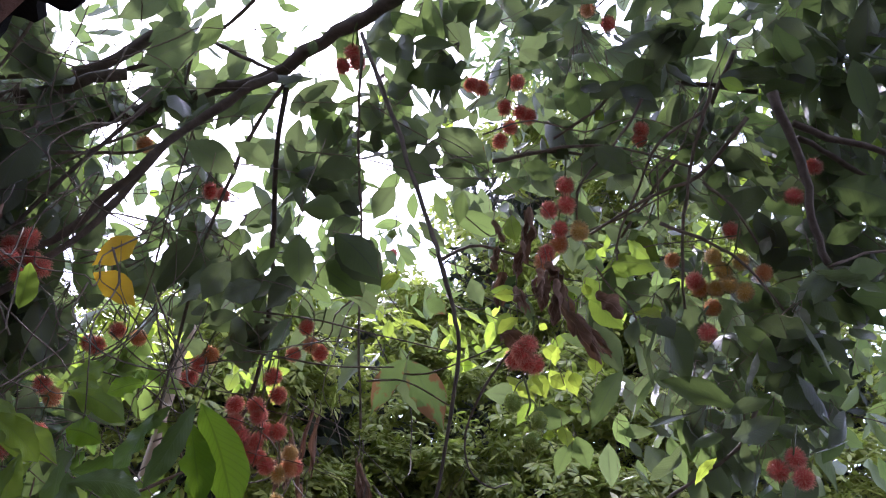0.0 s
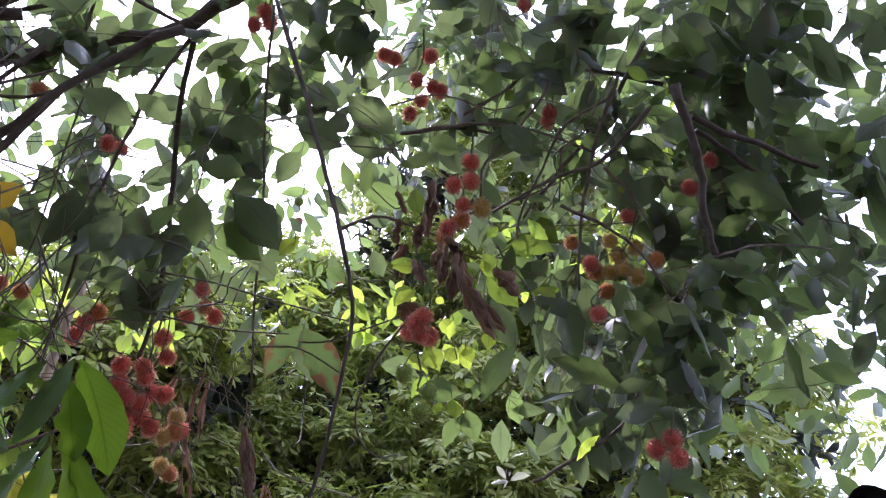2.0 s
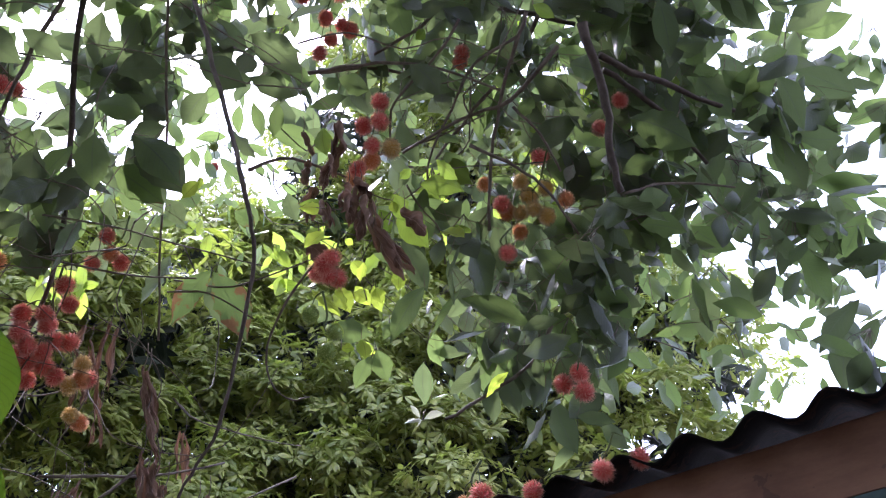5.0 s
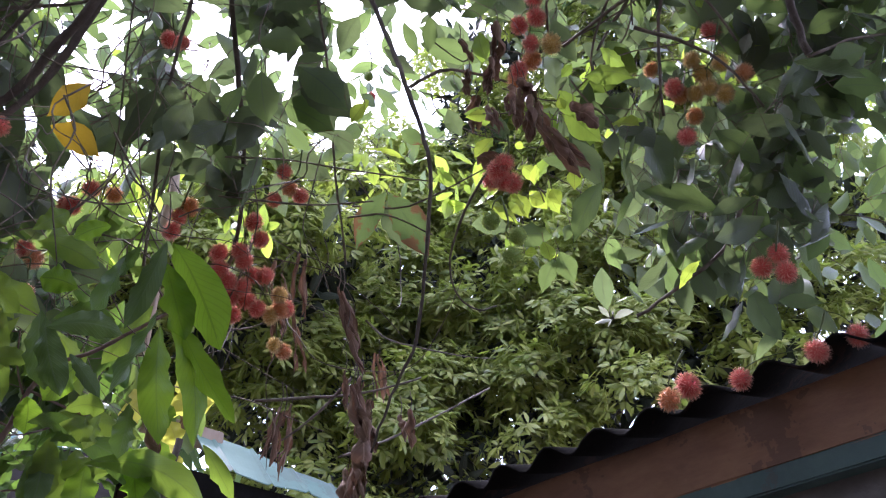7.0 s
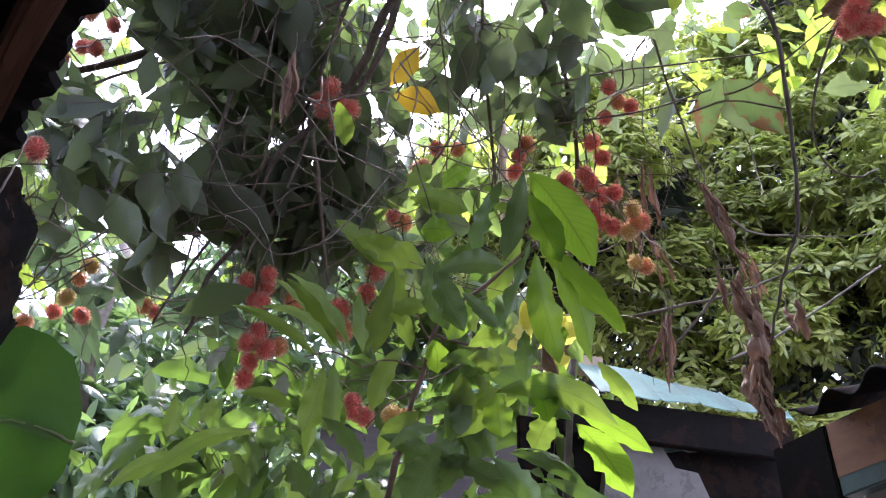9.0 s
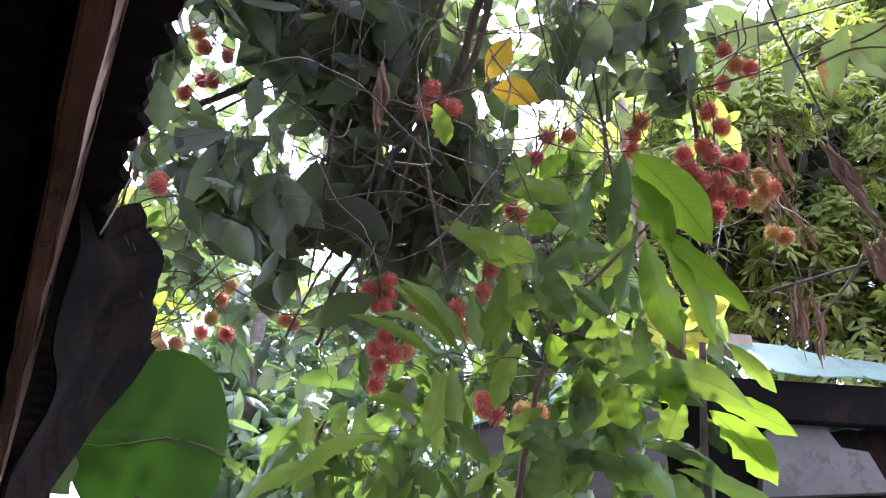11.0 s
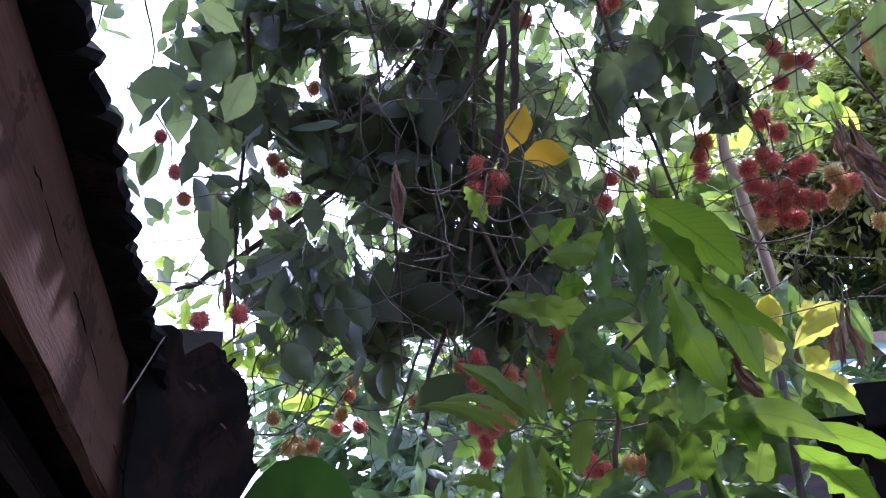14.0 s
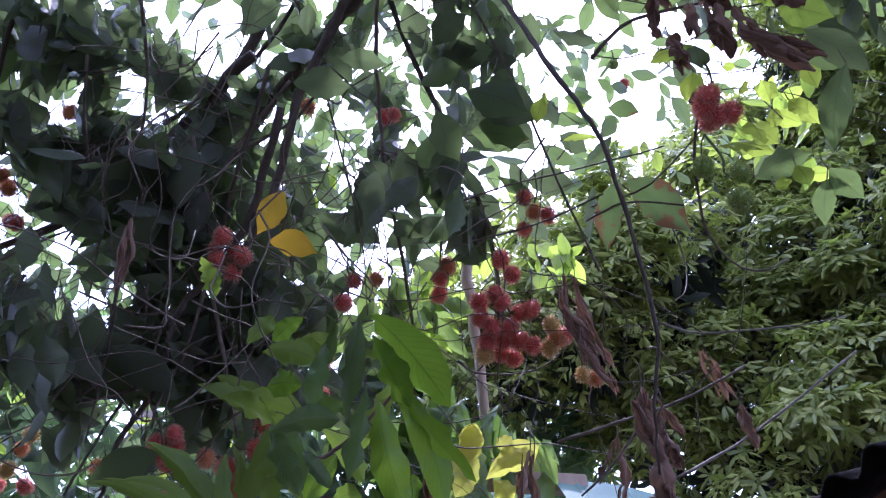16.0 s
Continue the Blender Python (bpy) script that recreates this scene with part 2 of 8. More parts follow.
M = {
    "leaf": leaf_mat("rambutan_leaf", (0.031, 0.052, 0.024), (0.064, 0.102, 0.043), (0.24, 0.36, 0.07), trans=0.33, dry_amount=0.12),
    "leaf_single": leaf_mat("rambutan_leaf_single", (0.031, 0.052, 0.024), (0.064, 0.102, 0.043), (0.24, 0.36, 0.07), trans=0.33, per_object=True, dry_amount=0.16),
    # rambutan leaf again, with sun and part shade put into the greens
    "leaf_sun": leaf_mat("leaf_sun_tone", (0.07, 0.15, 0.015), (0.14, 0.25, 0.025), (0.46, 0.7, 0.06), trans=0.58, dry_amount=0.08, cool=0.2),
    "leaf_sun_single": leaf_mat("leaf_sun_tone_single", (0.11, 0.22, 0.02), (0.2, 0.34, 0.03), (0.56, 0.8, 0.07), trans=0.64, per_object=True, dry_amount=0.12, cool=0.2),
    "leaf_lime": leaf_mat("leaf_lit_tone", (0.05, 0.11, 0.015), (0.1, 0.18, 0.025), (0.34, 0.56, 0.05), trans=0.5, per_object=True, dry_amount=0.1, cool=0.2),
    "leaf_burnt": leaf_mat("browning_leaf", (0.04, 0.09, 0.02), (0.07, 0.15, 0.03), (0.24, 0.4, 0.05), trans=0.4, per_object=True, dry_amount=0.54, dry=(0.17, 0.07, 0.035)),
    "leaf_mid": leaf_mat("leaf_half_shade_tone", (0.033, 0.07, 0.024), (0.066, 0.122, 0.038), (0.25, 0.40, 0.06), trans=0.38, cool=0.8, per_object=True, dry_amount=0.15),
    "leaf_mid_mass": leaf_mat("foliage_half_shade_tone", (0.033, 0.07, 0.024), (0.066, 0.122, 0.038), (0.25, 0.40, 0.06), trans=0.38, cool=0.8, dry_amount=0.12),
    "leaf_pale_single": leaf_mat("pale_leaf_underside", (0.13, 0.18, 0.10), (0.2, 0.26, 0.15), (0.3, 0.42, 0.18), trans=0.3, per_object=True, dry_amount=0.2),
    "leaf_white": leaf_mat("whitish_young_leaf", (0.6, 0.6, 0.5), (0.75, 0.75, 0.65), (0.7, 0.75, 0.5), trans=0.3, per_object=True),
    "leaf_yellow": leaf_mat("yellow_leaf", (0.55, 0.36, 0.02), (0.7, 0.48, 0.03), (0.85, 0.55, 0.03), trans=0.45, per_object=True),
    "leaf_pale": leaf_mat("pale_underside", (0.2, 0.25, 0.17), (0.3, 0.34, 0.26), (0.3, 0.4, 0.22), trans=0.3, per_object=True),
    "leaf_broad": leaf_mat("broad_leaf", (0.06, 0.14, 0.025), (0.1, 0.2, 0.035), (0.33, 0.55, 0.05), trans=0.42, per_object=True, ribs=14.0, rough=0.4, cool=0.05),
    # leaf_broad with the sunlight put into a brighter green
    "leaf_broad_sun": leaf_mat("broad_leaf_sun_tone", (0.06, 0.16, 0.013), (0.1, 0.22, 0.018), (0.32, 0.6, 0.03), trans=0.56, per_object=True, ribs=14.0, rough=0.38, warm=0.6, cool=0.0, veins=0.5),
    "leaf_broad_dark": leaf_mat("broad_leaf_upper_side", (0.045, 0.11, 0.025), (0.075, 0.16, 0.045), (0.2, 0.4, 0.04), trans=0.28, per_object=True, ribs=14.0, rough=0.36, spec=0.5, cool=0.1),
    "leaf_banana": leaf_mat("banana_leaf", (0.012, 0.042, 0.006), (0.022, 0.066, 0.009), (0.06, 0.2, 0.01), trans=0.2, per_object=True, ribs=30.0, cool=0.0, veins=0.12, rough=0.5, spec=0.25),
    "leaf_acid": leaf_mat("yellow_green_leaf", (0.3, 0.42, 0.02), (0.48, 0.58, 0.04), (0.75, 0.85, 0.06), trans=0.5, per_object=True),
    "mango": leaf_mat("background_leaf", (0.045, 0.1, 0.018), (0.27, 0.395, 0.068), (0.48, 0.68, 0.07), trans=0.36, rough=0.3, spec=0.5, warm=1.2, cool=0.3),
    # mango leaf darkened in colour for the shade inside the crown
    "mango_inner": leaf_mat("inner_shade_leaf", (0.012, 0.022, 0.008), (0.03, 0.05, 0.016), (0.06, 0.1, 0.02), trans=0.1, rough=0.5),
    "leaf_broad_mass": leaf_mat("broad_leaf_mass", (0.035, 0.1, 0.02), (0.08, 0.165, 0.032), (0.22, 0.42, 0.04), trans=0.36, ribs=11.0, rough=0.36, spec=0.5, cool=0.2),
    # leaf_broad_mass with the shade put into a darker green
    "leaf_broad_shade": leaf_mat("broad_leaf_shade_tone", (0.028, 0.06, 0.026), (0.055, 0.11, 0.042), (0.15, 0.27, 0.05), trans=0.25, ribs=11.0),
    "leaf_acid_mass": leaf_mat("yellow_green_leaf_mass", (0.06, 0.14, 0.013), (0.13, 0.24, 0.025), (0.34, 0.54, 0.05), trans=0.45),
    "far": leaf_mat("far_leaf", (0.03, 0.08, 0.02), (0.08, 0.17, 0.04), (0.25, 0.45, 0.06), trans=0.35),
    "dead": leaf_mat("dead_leaf", (0.1, 0.05, 0.032), (0.32, 0.21, 0.145), (0.3, 0.16, 0.09), trans=0.15, rough=0.75, ribs=7.0),
    "bark": rough_mat("bark", (0.07, 0.053, 0.04), (0.17, 0.135, 0.105), 30.0, 0.85, 0.002),
    "twig": rough_mat("twig_bark", (0.10, 0.075, 0.055), (0.26, 0.205, 0.155), 40.0, 0.8, 0.001),
    "sapling_bark": rough_mat("sapling_bark", (0.13, 0.075, 0.055), (0.24, 0.15, 0.11), 30.0, 0.75, 0.001),
    "twig_green": rough_mat("green_stalk", (0.07, 0.10, 0.03), (0.15, 0.17, 0.05), 30.0, 0.6, 0.001),
    "bamboo": rough_mat("bamboo_pole", (0.38, 0.27, 0.19), (0.55, 0.42, 0.32), 9.0, 0.6, 0.001, (1, 1, 0.2)),
    "beam": rough_mat("weathered_beam", (0.075, 0.036, 0.022), (0.17, 0.09, 0.056), 5.0, 0.9, 0.004, (0.3, 4, 4), stain=(0.045, 0.024, 0.015), spec=0.15),
    "fascia": rough_mat("brown_board", (0.20, 0.10, 0.055), (0.33, 0.18, 0.09), 4.0, 0.75, 0.002, (1, 1, 3), stain=(0.13, 0.07, 0.045)),
    # rust-stained sheet; base taken near black, so roof shade is in the colour
    "rust_shade": rough_mat("rusty_shaded_underside", (0.007, 0.0065, 0.006), (0.017, 0.014, 0.013), 6.0, 0.95, 0.002, stain=(0.025, 0.014, 0.010), spec=0.08),
    "teal": rough_mat("teal_roof_sheet", (0.13, 0.225, 0.185), (0.185, 0.29, 0.245), 3.0, 0.6, 0.001, stain=(0.14, 0.19, 0.165), spec=0.25),
    "teal_dark": rough_mat("teal_trim", (0.045, 0.085, 0.075), (0.08, 0.135, 0.12), 6.0, 0.6, 0.001, stain=(0.06, 0.065, 0.055)),
    "concrete": rough_mat("grey_render", (0.15, 0.14, 0.128), (0.25, 0.235, 0.215), 5.0, 0.9, 0.003, stain=(0.12, 0.11, 0.1)),
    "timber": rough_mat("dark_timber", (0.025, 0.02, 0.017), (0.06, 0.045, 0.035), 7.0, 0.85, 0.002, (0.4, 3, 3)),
    "soil": rough_mat("trodden_soil", (0.075, 0.06, 0.045), (0.15, 0.125, 0.095), 2.0, 0.95, 0.02, stain=(0.05, 0.06, 0.03)),
    "lime": rough_mat("unseen_wall_grey", (0.26, 0.25, 0.22), (0.36, 0.35, 0.31), 3.0, 0.85, 0.002, stain=(0.18, 0.17, 0.15)),
    "twine": rough_mat("grey_twine", (0.3, 0.28, 0.25), (0.45, 0.42, 0.38), 60.0, 0.9, 0.001),
    "red": fruit_mat("ripe_rambutan", (0.62, 0.085, 0.07), (0.74, 0.17, 0.12), (1.0, 0.72, 0.56), 0.65),
    "orange": fruit_mat("half_ripe_rambutan", (0.62, 0.2, 0.07), (0.7, 0.3, 0.1), (1.0, 0.78, 0.5), 0.6),
    "yellow": fruit_mat("yellow_rambutan", (0.58, 0.36, 0.07), (0.65, 0.42, 0.12), (1.0, 0.9, 0.6), 0.6),
    "green": fruit_mat("unripe_rambutan", (0.2, 0.3, 0.04), (0.28, 0.36, 0.06), (0.6, 0.68, 0.2), 0.5),
}



# ---------- builders ----------
rng = np.random.default_rng(7)


def mesh_ob(name, verts, faces, material, parent=None, label="", uvs=None, smooth=True):
    me = bpy.data.meshes.new(name)
    me.from_pydata([tuple(v) for v in verts], [], [tuple(f) for f in faces])
    me.materials.append(material)
    if uvs is not None:
        lay = me.uv_layers.new(name="UVMap")
        idx = np.empty(len(me.loops), dtype=np.int32)
        me.loops.foreach_get("vertex_index", idx)
        lay.data.foreach_set("uv", np.asarray(uvs, dtype=np.float32)[idx].ravel())
    if smooth:
        me.polygons.foreach_set("use_smooth", [True] * len(me.polygons))
    ob = new(name, me)
    if parent:
        ob.parent = parent
    if label:
        tagged(ob, label)
    return ob


def part(name, bm, material, parent=None, label="", smooth=False):
    me = bpy.data.meshes.new(name)
    bm.normal_update()
    bm.to_mesh(me)
    bm.free()
    me.materials.append(material)
    if smooth:
        me.polygons.foreach_set("use_smooth", [True] * len(me.polygons))
    ob = new(name, me)
    if parent:
        ob.parent = parent
    if label:
        tagged(ob, label)
    return ob


def thing(name, label, category, group="", kind=""):
    e = new(name)
    e.empty_display_size = 0.05
    return tagged(e, label, category, group, kind)


def unit(v):
    v = np.asarray(v, float)
    return v / (np.linalg.norm(v, axis=-1, keepdims=True) + 1e-9)


def smooth_line(pts, per=4):
    """Catmull-Rom through the points."""
    p = np.asarray(pts, float)
    if len(p) < 3:
        return np.linspace(p[0], p[-1], per + 1)
    q = np.vstack([2 * p[0] - p[1], p, 2 * p[-1] - p[-2]])
    out = []
    for i in range(1, len(q) - 2):
        for s in np.linspace(0, 1, per, endpoint=False):
            a, b, c, d = q[i - 1:i + 3]
            out.append(0.5 * (2 * b + (c - a) * s + (2 * a - 5 * b + 4 * c - d) * s * s + (3 * b - a - 3 * c + d) * s ** 3))
    out.append(p[-1])
    return np.array(out)


def tube_data(line, r0, r1, sides=7, knobs=0.0, offset=0):
    """A tapered, slightly knobbly tube round a line."""
    line = np.asarray(line, float)
    n = len(line)
    tang = unit(np.gradient(line, axis=0))
    ref = np.array([0.31, 0.17, 0.93]) if abs(tang[0][2]) < 0.9 else np.array([0.95, 0.2, 0.1])
    s = unit(np.cross(tang, ref))
    u = np.cross(s, tang)
    rad = np.linspace(r0, r1, n) * (1 + knobs * (rng.random(n) - 0.4))
    a = np.arange(sides) * 2 * np.pi / sides
    v = line[:, None] + rad[:, None, None] * (np.cos(a)[None, :, None] * s[:, None] + np.sin(a)[None, :, None] * u[:, None])
    v = v.reshape(-1, 3)
    f = [(offset + i * sides + j, offset + i * sides + (j + 1) % sides, offset + (i + 1) * sides + (j + 1) % sides, offset + (i + 1) * sides + j) for i in range(n - 1) for j in range(sides)]
    f.append(tuple(offset + j for j in reversed(range(sides))))
    f.append(tuple(offset + (n - 1) * sides + j for j in range(sides)))
    return v, f


def tube(name, pts, r0, r1, material, parent=None, label="", sides=7, per=4, knobs=0.25):
    line = smooth_line(pts, per)
    line = line + rng.normal(0, r0 * 0.25, line.shape)
    v, f = tube_data(line, r0, r1, sides, knobs)
    return mesh_ob(name, v, f, material, parent, label)


def tubes(name, lines, radii, material, parent=None, label="", sides=4):
    """Many thin twigs in one mesh."""
    vs, fs, o = [], [], 0
    for line, r in zip(lines, radii):
        v, f = tube_data(line, r, r * 0.45, sides, 0.2, o)
        vs.append(v)
        fs += f
        o += len(v)
    if not vs:
        return None
    ob = mesh_ob(name, np.vstack(vs), fs, material, parent, label)
    return tagged(ob, kind="stuff")


OVAL = (0.0, 0.55, 0.9, 1.0, 0.86, 0.48, 0.0)
ELLIPSE = (0.0, 0.3, 0.56, 0.78, 0.92, 1.0, 0.98, 0.9, 0.74, 0.5, 0.2, 0.0)
LANCE = (0.0, 0.5, 0.86, 1.0, 0.9, 0.68, 0.36, 0.0)
BROADLEAF = (0.0, 0.24, 0.44, 0.62, 0.76, 0.87, 0.95, 1.0, 0.99, 0.92, 0.76, 0.42, 0.0)
OBLONG = (0.0, 0.36, 0.62, 0.82, 0.96, 1.0, 0.86, 0.0)


def leaf_data(base, tip, width, normal, shape=OVAL, cols=4, curl=0.12, fold=0.25, wavy=0.0, seed=None, ripple=0.0, droop=0.0):
    """Blade after blade: base, tip (n x 3), width (n), normal (n x 3). ripple: the margins wave; droop: the blade arches. Returns vertices, faces, uvs."""
    g = rng if seed is None else np.random.default_rng(seed)
    base, tip, normal = (np.asarray(a, float).reshape(-1, 3) for a in (base, tip, normal))
    width = np.asarray(width, float).reshape(-1)
    n = len(base)
    ax = tip - base
    length = np.linalg.norm(ax, axis=1)
    axu = unit(ax)
    side = unit(np.cross(axu, normal))
    nor = np.cross(side, axu)
    rows = len(shape)
    v = np.linspace(0, 1, rows)
    u = np.linspace(-1, 1, cols + 1)
    prof = np.array(shape)[None, :] * (1 + wavy * (g.random((n, rows)) - 0.5))
    bend = (g.random(n) * 0.8 + 0.6) * curl
    skew = (g.random(n) - 0.5) * 0.12
    twist = (g.random(n) - 0.5) * 0.7
    w = (width / 2)[:, None, None] * prof[:, :, None] * u[None, None, :]
    lift = -fold * np.abs(w) + (bend * length)[:, None, None] * (0.25 - (v - 0.5) ** 2)[None, :, None]
    lift = lift + wavy * (width / 2)[:, None, None] * 0.5 * (g.random((n, rows, cols + 1)) - 0.5) * np.abs(u)[None, None, :]
    lift = lift + (twist[:, None] * (v - 0.3)[None, :])[:, :, None] * w
    if ripple:
        turn = g.random((n, 1, 2)) * 6.283 + (g.uniform(2.5, 5.0, (n, 1)) * v[None, :])[:, :, None] * 6.283
        swell = np.where(u[None, None, :] < 0, np.sin(turn[:, :, :1]), np.sin(turn[:, :, 1:])) * np.abs(u)[None, None, :] ** 1.5
        lift = lift + ripple * (width / 2)[:, None, None] * np.array(shape)[None, :, None] * swell
        w = w * (1 + 0.3 * ripple * swell)
    along = (length[:, None] * v[None, :])[:, :, None] + 0 * w
    sideways = w + (skew * length)[:, None, None] * np.sin(v * np.pi)[None, :, None]
    p = base[:, None, None] + along[..., None] * axu[:, None, None] + sideways[..., None] * side[:, None, None] + lift[..., None] * nor[:, None, None]
    if droop:
        p[..., 2] += (droop * length * np.linalg.norm(axu[:, :2], axis=1))[:, None, None] * (v * (1 - v))[None, :, None]
    k = rows * (cols + 1)
    quad = np.array([(i * (cols + 1) + j, i * (cols + 1) + j + 1, (i + 1) * (cols + 1) + j + 1, (i + 1) * (cols + 1) + j) for i in range(rows - 1) for j in range(cols)])
    faces = (quad[None] + (np.arange(n) * k)[:, None, None]).reshape(-1, 4)
    uv = np.stack(np.meshgrid(v, (u + 1) / 2, indexing="ij")[::-1], -1).reshape(-1, 2)
    return p.reshape(-1, 3), faces, np.tile(uv, (n, 1))


def leaves(name, base, tip, width, normal, material, parent=None, label="", shape=OVAL, cols=2, curl=0.15, fold=0.25, wavy=0.0, kind="stuff", ripple=0.12, droop=0.0):
    v, f, uv = leaf_data(base, tip, width, normal, shape, cols, curl, fold, wavy, ripple=ripple, droop=droop)
    ob = mesh_ob(name, v, f, material, parent, label, uv)
    return tagged(ob, kind=kind) if kind else ob


def bevel_box(size, bev=0.004):
    bm = bmesh.new()
    bmesh.ops.create_cube(bm, size=1)
    bmesh.ops.scale(bm, vec=size, verts=bm.verts)
    bmesh.ops.bevel(bm, geom=bm.edges[:], offset=bev, segments=2, affect="EDGES")
    return bm


def plank(name, a, b, wide, high, material, parent=None, label="", up=(0, 0, 1), bev=0.004, rough_edge=0.0):
    """A board from a to b; wide sideways, high along up."""
    a, b = Vector(a), Vector(b)
    x = (b - a).normalized()
    y = Vector(up).cross(x).normalized()
    z = x.cross(y)
    bm = bevel_box(((b - a).length, wide, high), bev)
    if rough_edge:
        bmesh.ops.subdivide_edges(bm, edges=[e for e in bm.edges if e.calc_length() > 0.3], cuts=24)
        for v in bm.verts:
            v.co += Vector((0, rng.normal(0, rough_edge), rng.normal(0, rough_edge)))
    rot = Matrix((x, y, z)).transposed().to_4x4()
    ob = part(name, bm, material, parent, label)
    ob.matrix_local = Matrix.Translation((a + b) / 2) @ rot
    return ob


def corrugated(name, edge_a, edge_b, up_vec, material, parent=None, label="", pitch=0.076, amp=0.009, ragged=0.0, thick=0.002, rows=8):
    """A corrugated sheet: its eave runs from edge_a to edge_b, its waves run along up_vec."""
    a, b, w = (np.asarray(q, float) for q in (edge_a, edge_b, up_vec))
    length = np.linalg.norm(b - a)
    nrm = unit(np.cross(b - a, w))
    if nrm[2] < 0:
        nrm = -nrm
    cols = int(length / pitch * 8)
    s = np.linspace(0, 1, cols + 1)
    wave = amp * np.cos(s * length / pitch * 2 * np.pi)
    nib = ragged * np.abs(np.convolve(rng.normal(0, 1, cols + 9), np.ones(5) / 5, "same")[:cols + 1])
    steps = int(length / 0.7) + 1
    lap = np.repeat(rng.normal(0, ragged * 1.5, steps + 1), cols // steps + 2)[:cols + 1]
    v = np.linspace(0, 1, rows + 1)
    wl = np.linalg.norm(w)
    top = []
    for k in (0, 1):
        g = a + s[:, None, None] * (b - a) + (v[None, :] * w[:, None]).T[None] + (wave - k * thick)[:, None, None] * nrm
        g[:, 0] += ((nib + lap) / wl)[:, None] * w
        top.append(g.reshape(-1, 3))
    r = rows + 1
    m = (cols + 1) * r
    f = [(i * r + j, (i + 1) * r + j, (i + 1) * r + j + 1, i * r + j + 1) for i in range(cols) for j in range(rows)]
    f += [tuple(m + q for q in reversed(t)) for t in f[:cols * rows]]
    f += [(i * r, m + i * r, m + (i + 1) * r, (i + 1) * r) for i in range(cols)]
    f += [(i * r + rows, (i + 1) * r + rows, m + (i + 1) * r + rows, m + i * r + rows) for i in range(cols)]
    f += [(j, j + 1, m + j + 1, m + j) for j in range(rows)]
    f += [(cols * r + j, m + cols * r + j, m + cols * r + j + 1, cols * r + j + 1) for j in range(rows)]
    return mesh_ob(name, np.vstack(top), f, material, parent, label)


# fruit: an egg-shaped body and soft curved spines, four variants of each
def fruit_meshes(seed, spine=1.0):
    g = np.random.default_rng(seed)
    bm = bmesh.new()
    bmesh.ops.create_uvsphere(bm, u_segments=12, v_segments=9, radius=0.0165)
    for v in bm.verts:
        v.co = Vector((v.co.x, v.co.y, v.co.z * 1.18)) * (1 + 0.03 * noise.noise(v.co * 90))
    lay = bm.loops.layers.uv.new("UVMap")
    for f in bm.faces:
        f.smooth = True
        for lo in f.loops:
            lo[lay].uv = (0.5, 0.0)
    body = bpy.data.meshes.new("fruit")
    bm.to_mesh(body)
    bm.free()
    k = 360
    i = np.arange(k) + 0.5
    th, ph = np.arccos(1 - 2 * i / k), np.pi * (1 + 5 ** 0.5) * i
    d = unit(np.stack([np.sin(th) * np.cos(ph), np.sin(th) * np.sin(ph), np.cos(th)], 1) + g.normal(0, 0.07, (k, 3)))
    swirl = unit(np.cross(d, g.normal(0, 1, (k, 3)))) * 0.55 + np.array([0, 0, -0.35])
    vs, fs, uv, o = [], [], [], 0
    for q, w in zip(d, swirl):
        ln = 0.0102 * spine * (0.7 + 0.6 * g.random())
        c = q * np.array([1, 1, 1.18]) * 0.0159
        line = np.array([c, c + q * ln * 0.5 + w * ln * 0.08, c + q * ln * 0.92 + w * ln * 0.36])
        s = unit(np.cross(q, [0.3, 0.5, 0.81]))
        u = np.cross(q, s)
        for p, r, t in zip(line[:2], (0.0009, 0.0005), (0.2, 0.65)):
            for a in range(3):
                vs.append(p + r * (math.cos(a * 2.094) * s + math.sin(a * 2.094) * u))
                uv.append((0.5, t))
        vs.append(line[2])
        uv.append((0.5, 1.0))
        for a in range(3):
            b = (a + 1) % 3
            fs += [(o + a, o + b, o + 3 + b, o + 3 + a), (o + 3 + a, o + 3 + b, o + 6)]
        o += 7
    sp = bpy.data.meshes.new("spine_coat")
    sp.from_pydata([tuple(v) for v in vs], [], fs)
    lay = sp.uv_layers.new(name="UVMap")
    for lo in sp.loops:
        lay.data[lo.index].uv = uv[lo.vertex_index]
    sp.polygons.foreach_set("use_smooth", [True] * len(sp.polygons))
    return body, sp


FRUIT = {}
for kind_ in ("red", "orange", "yellow", "green"):
    for variant in range(3):
        pair = fruit_meshes(11 + variant, 0.55 if kind_ == "green" else 1.0)
        for me_ in pair:
            me_.materials.append(M[kind_])
        FRUIT[kind_, variant] = pair
COLOUR = {"r": "red", "o": "orange", "y": "yellow", "g": "green"}


SPOTS = []


